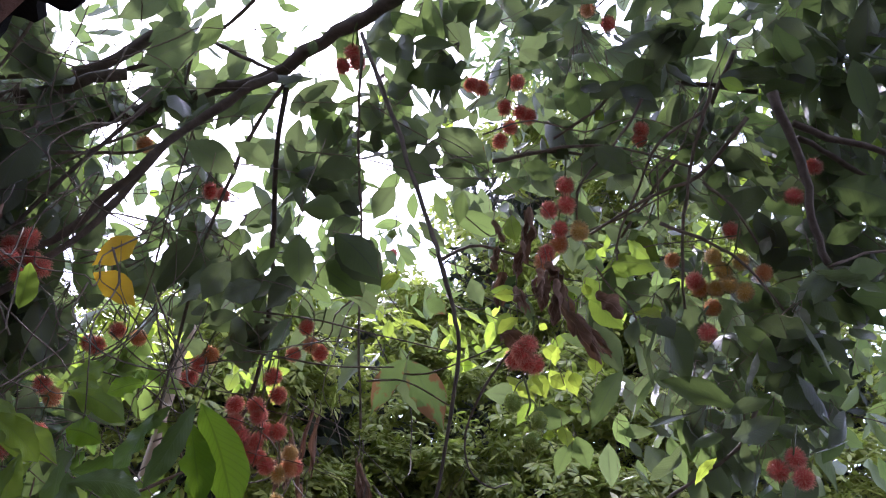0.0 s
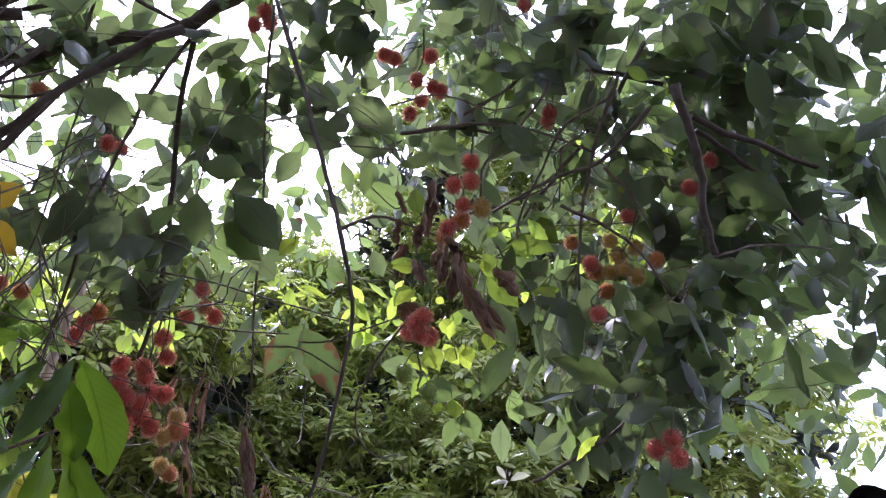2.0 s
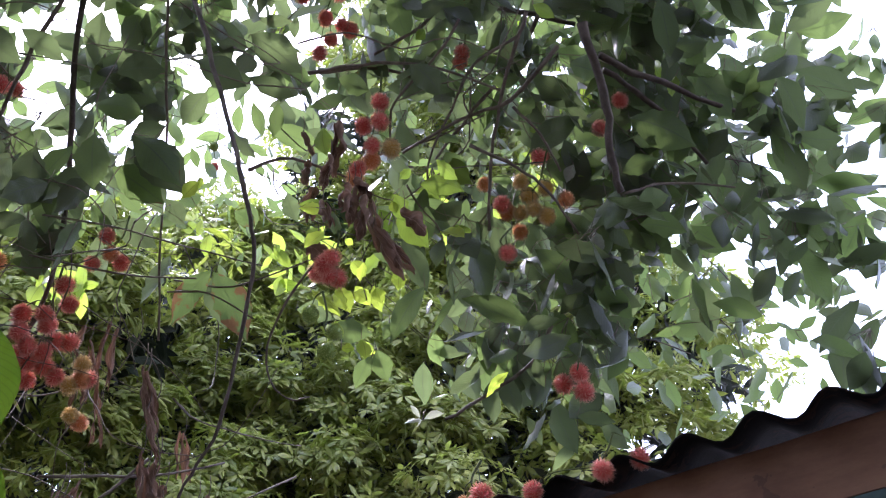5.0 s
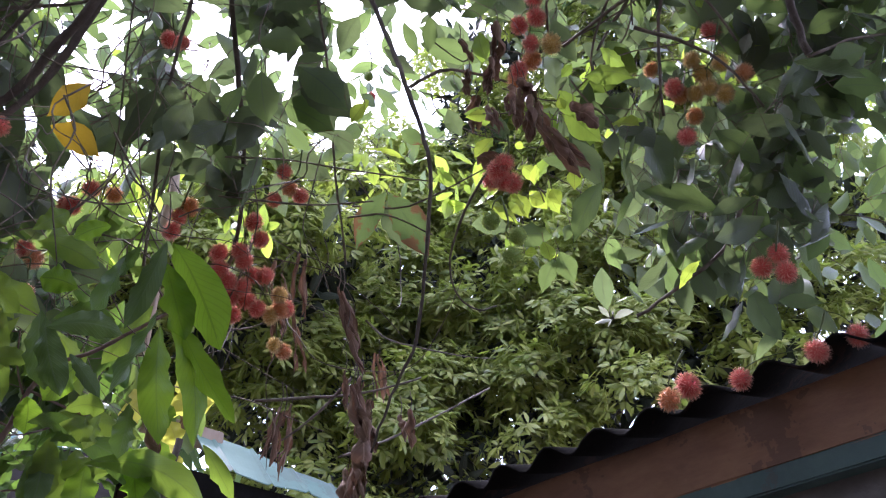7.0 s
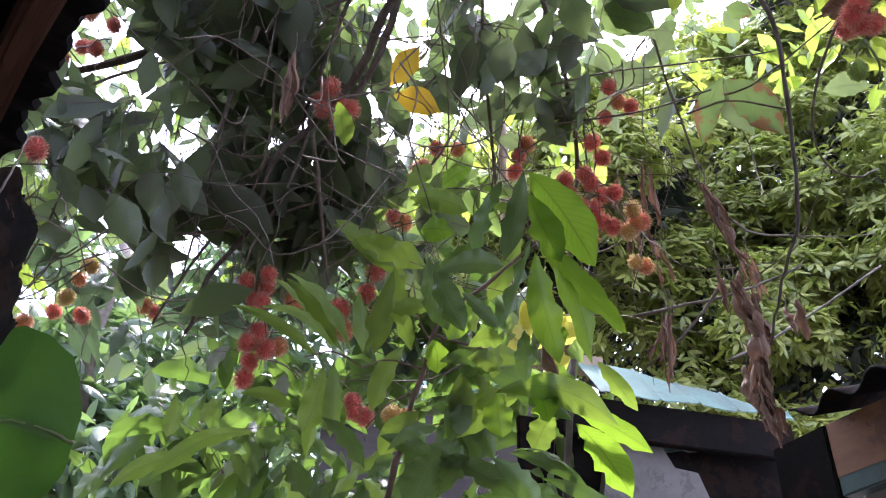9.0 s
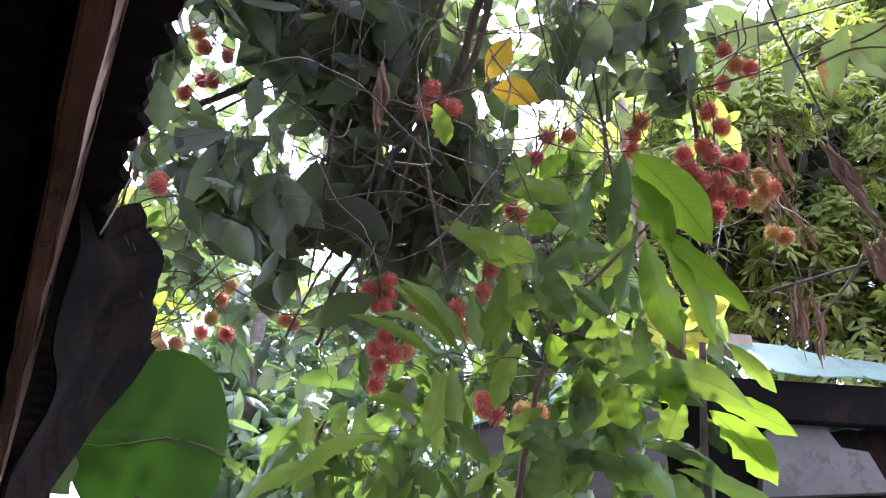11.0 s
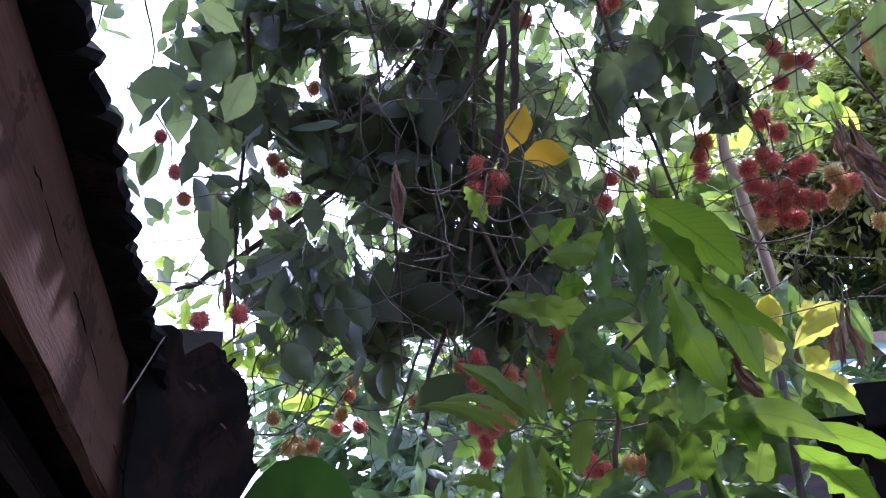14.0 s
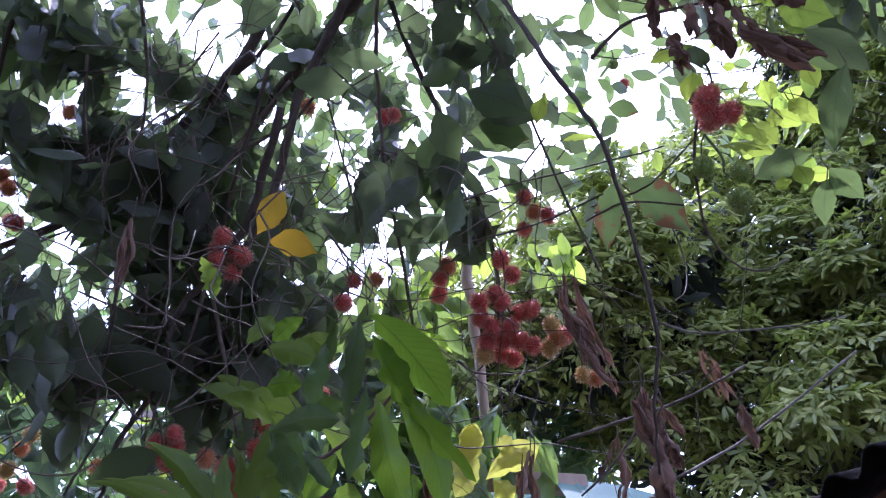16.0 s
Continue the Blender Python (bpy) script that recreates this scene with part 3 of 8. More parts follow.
def fruit_cluster(label, stem, fruits):
    """A bunch: a stalk that hangs from stem, and fruits (colour letter, x, y, z, size) on short branchlets."""
    bunch = thing("rambutan_bunch", label, "fruit", group="rambutan bunches")
    pts = np.array([f[1:4] for f in fruits], float)
    low = pts.mean(0)
    top = np.array(stem, float)
    axis = smooth_line([top, top * 0.5 + low * 0.5 + rng.normal(0, 0.008, 3), low * 0.85 + top * 0.15], 5)
    v, f = tube_data(axis, 0.0026, 0.0016, 5, 0.2)
    mesh_ob("stalk", v, f, M["twig_green"], bunch, "thin brown-green fruit stalk")
    for i, (c, x, y, z, size) in enumerate(fruits):
        SPOTS.append((x, y, z))
        p = np.array((x, y, z), float)
        near = axis[np.argmin(np.linalg.norm(axis - (p + np.array([0, 0, 0.05])), axis=1))]
        hang = p + np.array([0, 0, 0.017 * size])
        v, f = tube_data(smooth_line([near, near * 0.4 + hang * 0.6 + np.array([0, 0, 0.012]), hang], 3), 0.0014, 0.0012, 4)
        mesh_ob("branchlet", v, f, M["twig_green"], bunch)
        body, sp = FRUIT[COLOUR[c], i % 3]
        ob = new("fruit", body)
        ob.parent = bunch
        ob.matrix_local = Matrix.LocRotScale(p, Euler((rng.normal(0, 0.35), rng.normal(0, 0.35), rng.random() * 6)), (size,) * 3)
        tagged(ob, {"r": "red spiny rambutan", "o": "orange-red spiny rambutan", "y": "yellow spiny rambutan", "g": "unripe green spiny rambutan"}[c])
        hair = new("spine_coat", sp)
        hair.parent = ob
    return bunch


def ribbons(base, tip, width, strands=4):
    """A dried leaf: rolled, twisted strips that hang from one stalk. Returns vertices, faces, uvs."""
    base, tip = np.asarray(base, float), np.asarray(tip, float)
    length = np.linalg.norm(tip - base)
    vs, fs, uv, o = [], [], [], 0
    rows, cols = 16, 5
    for k in range(strands):
        end = tip + rng.normal(0, 0.08 * length, 3) * (k > 0)
        start = base + rng.normal(0, 0.03 * length, 3) * (k > 0) + (end - base) * 0.18 * k * rng.random()
        line = np.linspace(start, end, rows)
        s = np.linspace(0, 1, rows)
        amp = 0.035 * length
        for axis in range(3):
            line[:, axis] += amp * np.sin(s * rng.uniform(4, 9) + rng.random() * 6) * np.sin(s * np.pi)
        tang = unit(np.gradient(line, axis=0))
        side = unit(np.cross(tang, [0.4, 0.3, 0.86]))
        nor = np.cross(side, tang)
        turn = rng.random() * 6 + s * rng.uniform(1.5, 4.5)
        wide = width * (0.55 + 0.45 * rng.random()) * (1.0 if k == 0 else 0.65) * np.sin(np.pi * (0.06 + 0.9 * s)) ** 0.6 * (1 + 0.25 * np.sin(s * 17 + k))
        for i in range(rows):
            for j in range(cols + 1):
                a = turn[i] + (j / cols - 0.5) * 2.9
                q = 0.36 * wide[i] * (1 + 0.2 * rng.random())
                vs.append(line[i] + q * (np.cos(a) * side[i] + np.sin(a) * nor[i]))
                uv.append((j / cols, s[i]))
        fs += [(o + i * (cols + 1) + j, o + i * (cols + 1) + j + 1, o + (i + 1) * (cols + 1) + j + 1, o + (i + 1) * (cols + 1) + j) for i in range(rows - 1) for j in range(cols)]
        o += rows * (cols + 1)
    return np.array(vs), fs, np.array(uv)



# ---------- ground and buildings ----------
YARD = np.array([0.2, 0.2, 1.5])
gb = bmesh.new()
bmesh.ops.create_grid(gb, x_segments=60, y_segments=60, size=1)
for v in gb.verts:
    v.co = Vector((v.co.x * abs(v.co.x) * 400, v.co.y * abs(v.co.y) * 400, 0))
    v.co.z = 0.03 * noise.noise(v.co * 0.4)
tagged(part("ground", gb, M["soil"], smooth=True), "trodden brown soil of the yard", "ground", kind="structure")

# low house with a corrugated roof
house = thing("house", "low house with black corrugated roof, brown board and teal trim", "house")
ra, rb, ru = Vector((-0.111, 2.259, 2.290)), Vector((2.593, -0.337, 2.290)), Vector((1.038, 1.081, 0.420))
corrugated("roof_sheet", ra, rb, ru, M["rust_shade"], house, "near-black corrugated roof sheet", pitch=0.135, amp=0.018, ragged=0.006, thick=0.006)
inward = Vector((ru.x, ru.y, 0)).normalized()
fa, fb = Vector((-0.036, 2.366, 2.290)), Vector((2.683, -0.243, 2.290))
plank("fascia_board", fa + Vector((0, 0, -0.07)), fb + Vector((0, 0, -0.07)), 0.03, 0.14, M["fascia"], house, "brown-painted weathered fascia board", rough_edge=0.0012)
plank("broken_corner", Vector((-0.180, 2.505, 2.290)) + Vector((0, 0, -0.1)), fa + Vector((-0.002, 0, -0.1)), 0.034, 0.2, M["rust_shade"], house, "near-black broken roof corner")
plank("trim_board", fa + Vector((0, 0, -0.158)) + inward * 0.01, fb + Vector((0, 0, -0.158)) + inward * 0.01, 0.045, 0.05, M["teal_dark"], house, "teal-painted timber trim")
plank("house_wall", fa + Vector((0, 0, -1.15)) + inward * 0.12, fb + Vector((0, 0, -1.15)) + inward * 0.12, 0.12, 2.12, M["concrete"], house, "grey rendered wall")
for k in range(7):
    o = fa.lerp(fb, 0.06 + k * 0.145)
    plank("rafter", o + inward * 0.06 + Vector((0, 0, -0.03)), o + inward * 1.3 + Vector((0, 0, 0.31)), 0.04, 0.06, M["timber"], house)

# open shed at the yard's edge: beam, and a ragged sheet that tips up over it
shed = thing("shed", "old open shed with ragged rusty roof and brown beam", "shed")
FRONT = np.array([0.422, 0.906, 0.0])


def front(x, z, off=0.0):
    """A place on the shed's front, off metres out into the yard."""
    return np.array([x, 0.33 - 0.466 * (x + 0.4), z]) + FRONT * off


ba, bb = front(-0.27, 2.07, -0.011), front(-2.36, 2.07, -0.011)
plank("eave_board", ba, bb, 0.022, 0.2, M["beam"], shed, "reddish-brown rough-sawn eave board with cracks", rough_edge=0.0012)
board = shed.children[-1]
end_ = min(v.co.x for v in board.data.vertices)
for v in board.data.vertices:
    if v.co.x < end_ + 0.02:
        v.co.x -= 0.3 * v.co.z
for x0, x1, z0, z1 in ((-0.42, -0.56, 2.092, 2.082), (-0.62, -0.80, 2.083, 2.066), (-0.95, -1.12, 2.036, 2.024), (-1.3, -1.42, 2.09, 2.08)):
    crack = smooth_line([front(x0, z0, 0.001), front(x0 * 0.6 + x1 * 0.4, (z0 + z1) / 2 + 0.003, 0.001), front(x1, z1, 0.001)], 5)
    cv, cf = tube_data(crack + rng.normal(0, 0.0009, crack.shape), 0.0013, 0.0006, 4, 0.8)
    mesh_ob("crack", cv, cf, M["rust_shade"], shed, "dark drying crack in the board")
# rotten sheet ends over the board, ragged along the eave
ev, ef, steps_ = [], [], 380
for i_ in range(steps_ + 1):
    x_ = -0.24 - 2.14 * i_ / steps_
    rag = 0.022 * noise.noise(Vector((x_ * 5, 1.0, 0))) + 0.026 * noise.noise(Vector((x_ * 14, 4.0, 0))) + 0.018 * noise.noise(Vector((x_ * 47, 7.0, 0)))
    out_ = 0.046 + rag
    wave_ = 0.007 * math.cos(x_ / 0.076 * 2 * math.pi)
    for p_ in (front(x_, 2.172, -0.03), front(x_, 2.172, 0.004), front(x_, 2.176 + wave_, out_), front(x_, 2.19 + wave_, out_ + 0.003), front(x_, 2.205 + wave_, out_ - 0.012), front(x_, 2.30, -0.42), front(x_, 2.168, -0.42)):
        ev.append(p_)
for i_ in range(steps_):
    ef += [(i_ * 7 + j_, i_ * 7 + j_ + 1, i_ * 7 + j_ + 8, i_ * 7 + j_ + 7) for j_ in range(6)]
mesh_ob("roof_edge", ev, ef, M["rust_shade"], shed, "near-black ragged edge of the old roof sheets", smooth=False)
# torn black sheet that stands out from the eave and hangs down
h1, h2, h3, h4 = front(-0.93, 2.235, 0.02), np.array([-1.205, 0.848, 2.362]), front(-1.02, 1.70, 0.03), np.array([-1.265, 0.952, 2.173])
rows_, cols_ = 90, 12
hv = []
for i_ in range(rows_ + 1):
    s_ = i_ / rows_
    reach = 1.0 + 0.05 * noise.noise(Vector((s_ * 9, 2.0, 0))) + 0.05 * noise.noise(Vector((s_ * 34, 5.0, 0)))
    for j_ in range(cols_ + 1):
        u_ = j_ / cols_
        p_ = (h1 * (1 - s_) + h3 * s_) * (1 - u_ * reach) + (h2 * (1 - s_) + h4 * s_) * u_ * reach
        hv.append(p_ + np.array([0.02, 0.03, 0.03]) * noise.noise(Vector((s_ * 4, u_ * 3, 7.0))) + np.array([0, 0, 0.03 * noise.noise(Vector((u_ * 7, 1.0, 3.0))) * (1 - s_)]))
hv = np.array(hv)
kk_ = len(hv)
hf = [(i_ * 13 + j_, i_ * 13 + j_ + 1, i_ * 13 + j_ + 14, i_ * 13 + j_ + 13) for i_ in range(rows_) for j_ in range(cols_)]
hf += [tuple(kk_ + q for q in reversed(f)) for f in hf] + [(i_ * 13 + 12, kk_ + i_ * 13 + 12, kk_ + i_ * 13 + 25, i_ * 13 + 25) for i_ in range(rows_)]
mesh_ob("loose_sheet", np.vstack([hv, hv - np.array([0.002, 0.003, 0])]), hf, M["rust_shade"], shed, "torn near-black sheet hanging from the eave")
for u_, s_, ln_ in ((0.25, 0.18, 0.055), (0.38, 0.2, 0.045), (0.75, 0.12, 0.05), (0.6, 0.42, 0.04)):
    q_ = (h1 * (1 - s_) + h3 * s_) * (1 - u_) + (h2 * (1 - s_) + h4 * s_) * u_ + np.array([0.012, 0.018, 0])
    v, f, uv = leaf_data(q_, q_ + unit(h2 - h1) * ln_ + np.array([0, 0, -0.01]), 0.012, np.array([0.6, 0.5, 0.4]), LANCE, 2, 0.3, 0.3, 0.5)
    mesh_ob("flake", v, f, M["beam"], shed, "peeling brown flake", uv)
corrugated("roof_sheet", ba + np.array([-0.03, -0.05, 0.1]), bb + np.array([-0.03, -0.05, 0.1]), np.array([-0.75, -1.55, 0.35]), M["rust_shade"], shed, "dark corrugated roof underside")
for k in range(4):
    o = np.array([-0.17 * k - 0.1, -0.36 * k - 0.2, 0.06 + 0.075 * k])
    plank("purlin", ba + o, bb + o, 0.05, 0.05, M["timber"], shed)
side = np.array([-0.75, -1.5, 0.0])
# dark boards added to shut out sky and stand for the inner shade
plank("shed_wall", ba + side * 0.75 + np.array([1.4, -0.65, -0.92]), bb + side * 0.75 + np.array([-0.3, 0.1, -0.92]), 0.08, 2.5, M["timber"], shed, "dark timber wall added to close the shed")
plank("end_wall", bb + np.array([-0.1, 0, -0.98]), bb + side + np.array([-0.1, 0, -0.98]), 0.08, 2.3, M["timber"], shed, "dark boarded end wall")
plank("shed_front", ba + side * 0.12 + np.array([-0.45, 0.2, -1.42]), bb + side * 0.12 + np.array([0, 0, -1.42]), 0.06, 1.3, M["timber"], shed, "dark low boarding added below the beam to hide sky")
plank("gable_boarding", front(-2.42, 1.95, -0.04), front(-2.42, 1.95, -1.75), 0.03, 2.3, M["timber"], shed, "dark boarding added at the shed's end to hide sky")
plank("back_boarding", (-2.678, 0.311, 2.137), (-2.582, 0.954, 2.207), 0.04, 1.0, M["timber"], shed, "dark boarding added at the back for inner shade")
plank("end_boarding", (-2.242, 1.031, 2.065), (-2.131, 1.270, 2.099), 0.03, 0.6, M["rust_shade"], shed, "black boarding added for shade at the shed's end")
plank("corner_post", bb + np.array([0.06, 0.03, -2.06]), bb + np.array([0.06, 0.03, -0.05]), 0.08, 0.08, M["timber"], shed, up=(0, 1, 0))
tube("nail", [(-1.177, 0.731, 2.014), (-1.165, 0.765, 2.014), (-1.159, 0.783, 2.010)], 0.0024, 0.0018, M["timber"], shed, per=2)
tube("stick", [(-0.775, 0.548, 2.03), (-0.81, 0.575, 2.10), (-0.855, 0.605, 2.18)], 0.0014, 0.001, M["twig"], shed, "thin bare twig caught in the eave")

# unseen dwelling wall added behind the yard to block sky light
back_wall = plank("wall_south", (-4.2, -2.2, 2.1), (4.4, -2.2, 2.1), 0.15, 4.2, M["lime"], None)
tagged(back_wall, "unseen grey house wall added to block sky light", "wall", kind="structure")

# small outbuilding with a teal sheet roof
outbuilding = thing("outbuilding", "small grey outbuilding with pale teal sheet roof", "shed")
ta, tb, tw = np.array([-0.628, 2.398, 2.500]), np.array([-0.136, 2.853, 2.500]), np.array([-0.125, 0.115, 0.192])
sheet = []
for s_ in np.linspace(0, 1, 61):
    for u_ in (0.0, 0.3, 0.33, 0.63, 0.66, 1.0):
        rib = 0.008 if abs((s_ * 5) % 1 - 0.5) < 0.07 else 0.0
        sheet.append(ta + s_ * (tb - ta) + tw * u_ * (1 - 0.85 * s_) + np.array([0, 0, rib + 0.004 * math.sin(s_ * 17 + u_ * 3)]))
sheet = np.array(sheet)
sheet = np.vstack([sheet, sheet - np.array([0, 0, 0.004])])
mm = 61 * 6
sf = [(i * 6 + j, (i + 1) * 6 + j, (i + 1) * 6 + j + 1, i * 6 + j + 1) for i in range(60) for j in range(5)]
sf += [tuple(mm + q for q in reversed(f)) for f in sf] + [(i * 6, mm + i * 6, mm + i * 6 + 6, i * 6 + 6) for i in range(60)] + [(j, j + 1, mm + j + 1, mm + j) for j in range(5)]
mesh_ob("roof_sheet", sheet, sf, M["teal"], outbuilding, "pale teal painted metal roof sheet", smooth=False)
tn = unit(np.array([tw[0], tw[1], 0.0]))
td = unit(tb - ta)
# near-black boards stand in for the shadow under this eave
plank("eave_board", ta + tn * 0.03 - td * 0.12 + np.array([0, 0, -0.075]), tb + tn * 0.03 + np.array([0, 0, -0.075]), 0.03, 0.12, M["rust_shade"], outbuilding, "black eave board")
plank("upper_wall", ta + tn * 0.10 - td * 0.22 + np.array([0, 0, -0.82]), tb + tn * 0.10 + np.array([0, 0, -0.82]), 0.02, 1.5, M["rust_shade"], outbuilding, "near-black boarding added for the shade under the roof")
plank("wall", ta + tn * 0.2 - td * 0.05 + np.array([0, 0, -1.5]), tb + tn * 0.2 + np.array([0, 0, -1.5]), 0.1, 2.0, M["concrete"], outbuilding, "grey rendered wall, patchy")
gv = [np.array(p_) for p_ in ((-0.533, 2.554, 2.469), (-0.509, 2.576, 2.451), (-0.509, 2.576, 2.380), (-0.479, 2.604, 2.310), (-0.423, 2.655, 2.302), (-0.393, 2.684, 2.194), (-0.663, 2.433, 2.159), (-0.632, 2.462, 2.343))]
gv += [p_ + tn * 0.03 for p_ in gv]
gn = len(gv) // 2
mesh_ob("gable_panel", gv, [tuple(range(gn)), tuple(reversed(range(gn, 2 * gn)))] + [(i, (i + 1) % gn, gn + (i + 1) % gn, gn + i) for i in range(gn)], M["concrete"], outbuilding, "pale grey broken cement panel", smooth=False)
gs = [np.array(p_) for p_ in ((-0.519, 2.594, 2.361), (-0.381, 2.722, 2.383))]
corrugated("side_sheet", gs[0], gs[1], np.array([0, 0, 0.05]), M["teal_dark"], outbuilding, "faded teal corrugated strip")
wl_ = [np.array(p_) for p_ in ((-2.240, 3.293, 3.015), (-1.905, 3.538, 3.201), (-1.360, 3.816, 3.382), (-1.312, 3.685, 3.206), (-1.825, 3.414, 3.033), (-2.137, 3.163, 2.885))]
wl_ += [p_ - np.array([0, 0, 0.01]) for p_ in wl_]
mesh_ob("lower_roof_sheet", wl_, [(0, 1, 4, 5), (1, 2, 3, 4), (11, 10, 7, 6), (10, 9, 8, 7)] + [(i, (i + 1) % 6, 6 + (i + 1) % 6, 6 + i) for i in range(6)], M["teal"], outbuilding, "pale sheet of the roof's other slope", smooth=False)
plank("roof_timber", ta + tw * 0.9 - td * 0.16 + np.array([0, 0, -0.02]), ta + tw * 0.9 + td * 0.1 + np.array([0, 0, -0.02]), 0.05, 0.055, M["bamboo"], outbuilding, "weathered end of a roof timber")

for a_, c_ in ((5, 4), (4, 3)):
    p_, q_ = (wl_[a_] + wl_[0 if a_ == 5 else 1]) / 2, (wl_[c_] + wl_[1 if c_ == 4 else 2]) / 2
    h_ = min(p_[2], q_[2]) - 0.03
    plank("lower_wall", (p_[0], p_[1], h_ / 2), (q_[0], q_[1], h_ / 2), 0.1, h_, M["timber"], outbuilding, "dark boarded wall")

# ---------- fruit ----------
fruit_cluster("heavy bunch of red and yellow rambutans hanging from the tree", (-0.398, 1.609, 2.827), [("r", -0.391, 1.636, 2.792, 1.00), ("r", -0.374, 1.654, 2.752, 0.97), ("r", -0.474, 1.675, 2.731, 1.03), ("r", -0.417, 1.647, 2.714, 0.92), ("r", -0.459, 1.652, 2.668, 0.96), ("r", -0.407, 1.659, 2.694, 0.96), ("r", -0.399, 1.722, 2.696, 0.94), ("r", -0.373, 1.733, 2.702, 0.98), ("r", -0.442, 1.675, 2.648, 0.98), ("r", -0.417, 1.708, 2.654, 0.96), ("r", -0.471, 1.695, 2.633, 1.00), ("r", -0.445, 1.722, 2.637, 0.92), ("r", -0.415, 1.745, 2.641, 1.01), ("r", -0.387, 1.752, 2.621, 0.93), ("y", -0.487, 1.711, 2.613, 1.04), ("r", -0.453, 1.778, 2.624, 1.00), ("r", -0.472, 1.753, 2.633, 1.02), ("y", -0.338, 1.755, 2.659, 0.91), ("r", -0.328, 1.794, 2.646, 0.98), ("y", -0.358, 1.775, 2.615, 0.93), ("o", -0.338, 1.776, 2.633, 0.97)])
fruit_cluster("pair of yellow rambutans on a long thin stalk", (-0.427, 1.984, 2.847), [("y", -0.408, 2.059, 2.702, 0.94), ("o", -0.389, 2.086, 2.697, 1.03)])
fruit_cluster("small bunch of red and orange rambutans below a leaf", (-0.302, 1.678, 3.062), [("r", -0.348, 1.704, 3.011, 0.94), ("r", -0.308, 1.742, 2.959, 0.96), ("o", -0.332, 1.717, 2.965, 0.92), ("r", -0.376, 1.743, 2.949, 0.91)])
fruit_cluster("three dull red rambutans among leaves", (-0.563, 1.654, 2.949), [("r", -0.598, 1.699, 2.866, 0.95), ("o", -0.576, 1.700, 2.899, 1.01), ("r", -0.620, 1.727, 2.845, 1.00)])
fruit_cluster("bunch of red rambutans under yellow leaves", (-0.831, 1.221, 2.868), [("r", -0.863, 1.232, 2.810, 1.00), ("r", -0.891, 1.250, 2.771, 0.98), ("r", -0.873, 1.284, 2.749, 0.96), ("r", -0.829, 1.270, 2.764, 0.93), ("r", -0.912, 1.260, 2.815, 0.93), ("r", -0.865, 1.281, 2.797, 0.99)])
fruit_cluster("dense hanging bunch of deep red rambutans", (-1.105, 1.359, 2.517), [("r", -1.145, 1.380, 2.455, 0.97), ("r", -1.106, 1.405, 2.447, 0.90), ("r", -1.100, 1.390, 2.399, 0.92), ("r", -1.080, 1.375, 2.455, 0.91), ("r", -1.143, 1.412, 2.316, 0.98), ("r", -1.116, 1.444, 2.310, 1.04), ("o", -1.112, 1.483, 2.331, 0.98), ("r", -1.169, 1.459, 2.297, 0.93), ("r", -1.193, 1.477, 2.266, 1.02), ("r", -1.139, 1.409, 2.422, 0.97), ("o", -1.074, 1.466, 2.432, 1.01), ("r", -1.142, 1.442, 2.357, 1.03)])
fruit_cluster("open bunch of red rambutans behind broad leaves", (-0.792, 1.344, 2.437), [("r", -0.799, 1.371, 2.391, 0.95), ("r", -0.822, 1.378, 2.349, 0.92), ("r", -0.862, 1.345, 2.305, 1.01), ("r", -0.811, 1.422, 2.323, 1.04), ("o", -0.886, 1.401, 2.289, 0.98)])
fruit_cluster("bunch of red hairy rambutans over yellow-green leaves", (0.199, 1.337, 2.761), [("r", 0.187, 1.350, 2.693, 0.97), ("r", 0.166, 1.418, 2.709, 1.01), ("r", 0.206, 1.396, 2.680, 0.96), ("r", 0.186, 1.380, 2.673, 0.92), ("r", 0.175, 1.360, 2.682, 1.03)])
fruit_cluster("unripe green rambutans on thin twigs", (0.171, 1.302, 2.565), [("g", 0.151, 1.333, 2.531, 0.91), ("g", 0.199, 1.335, 2.494, 0.90), ("g", 0.186, 1.347, 2.457, 1.01)])
fruit_cluster("bunch of red and yellow rambutans beside dry leaves", (0.274, 1.192, 3.140), [("r", 0.278, 1.248, 3.098, 0.97), ("r", 0.280, 1.265, 3.050, 0.99), ("r", 0.247, 1.310, 3.080, 0.96), ("r", 0.267, 1.300, 3.003, 0.90), ("y", 0.310, 1.298, 2.998, 1.04), ("o", 0.271, 1.348, 3.004, 1.02), ("r", 0.240, 1.350, 2.972, 0.93), ("o", 0.238, 1.391, 2.984, 1.03)])
fruit_cluster("mixed bunch of green, yellow and red rambutans", (0.695, 1.296, 3.067), [("y", 0.675, 1.399, 2.953, 0.90), ("y", 0.648, 1.386, 3.030, 0.94), ("y", 0.705, 1.374, 3.004, 0.92), ("r", 0.607, 1.431, 2.988, 1.02), ("o", 0.754, 1.379, 2.975, 0.95), ("y", 0.654, 1.433, 2.969, 0.91), ("y", 0.707, 1.401, 2.933, 0.96), ("r", 0.682, 1.331, 3.066, 0.92), ("y", 0.671, 1.406, 3.004, 1.02), ("o", 0.626, 1.453, 2.987, 0.95)])
fruit_cluster("single red rambutan with wind-blown spines", (0.593, 1.359, 2.839), [("r", 0.584, 1.376, 2.778, 0.93)])
fruit_cluster("three red rambutans near the roof", (0.756, 1.456, 2.604), [("r", 0.728, 1.531, 2.541, 1.04), ("r", 0.756, 1.499, 2.551, 0.97), ("r", 0.757, 1.494, 2.502, 1.02)])
fruit_cluster("red and orange rambutans hanging over the roof edge", (0.495, 1.437, 2.294), [("o", 0.468, 1.500, 2.227, 0.91), ("r", 0.490, 1.441, 2.224, 1.02)])
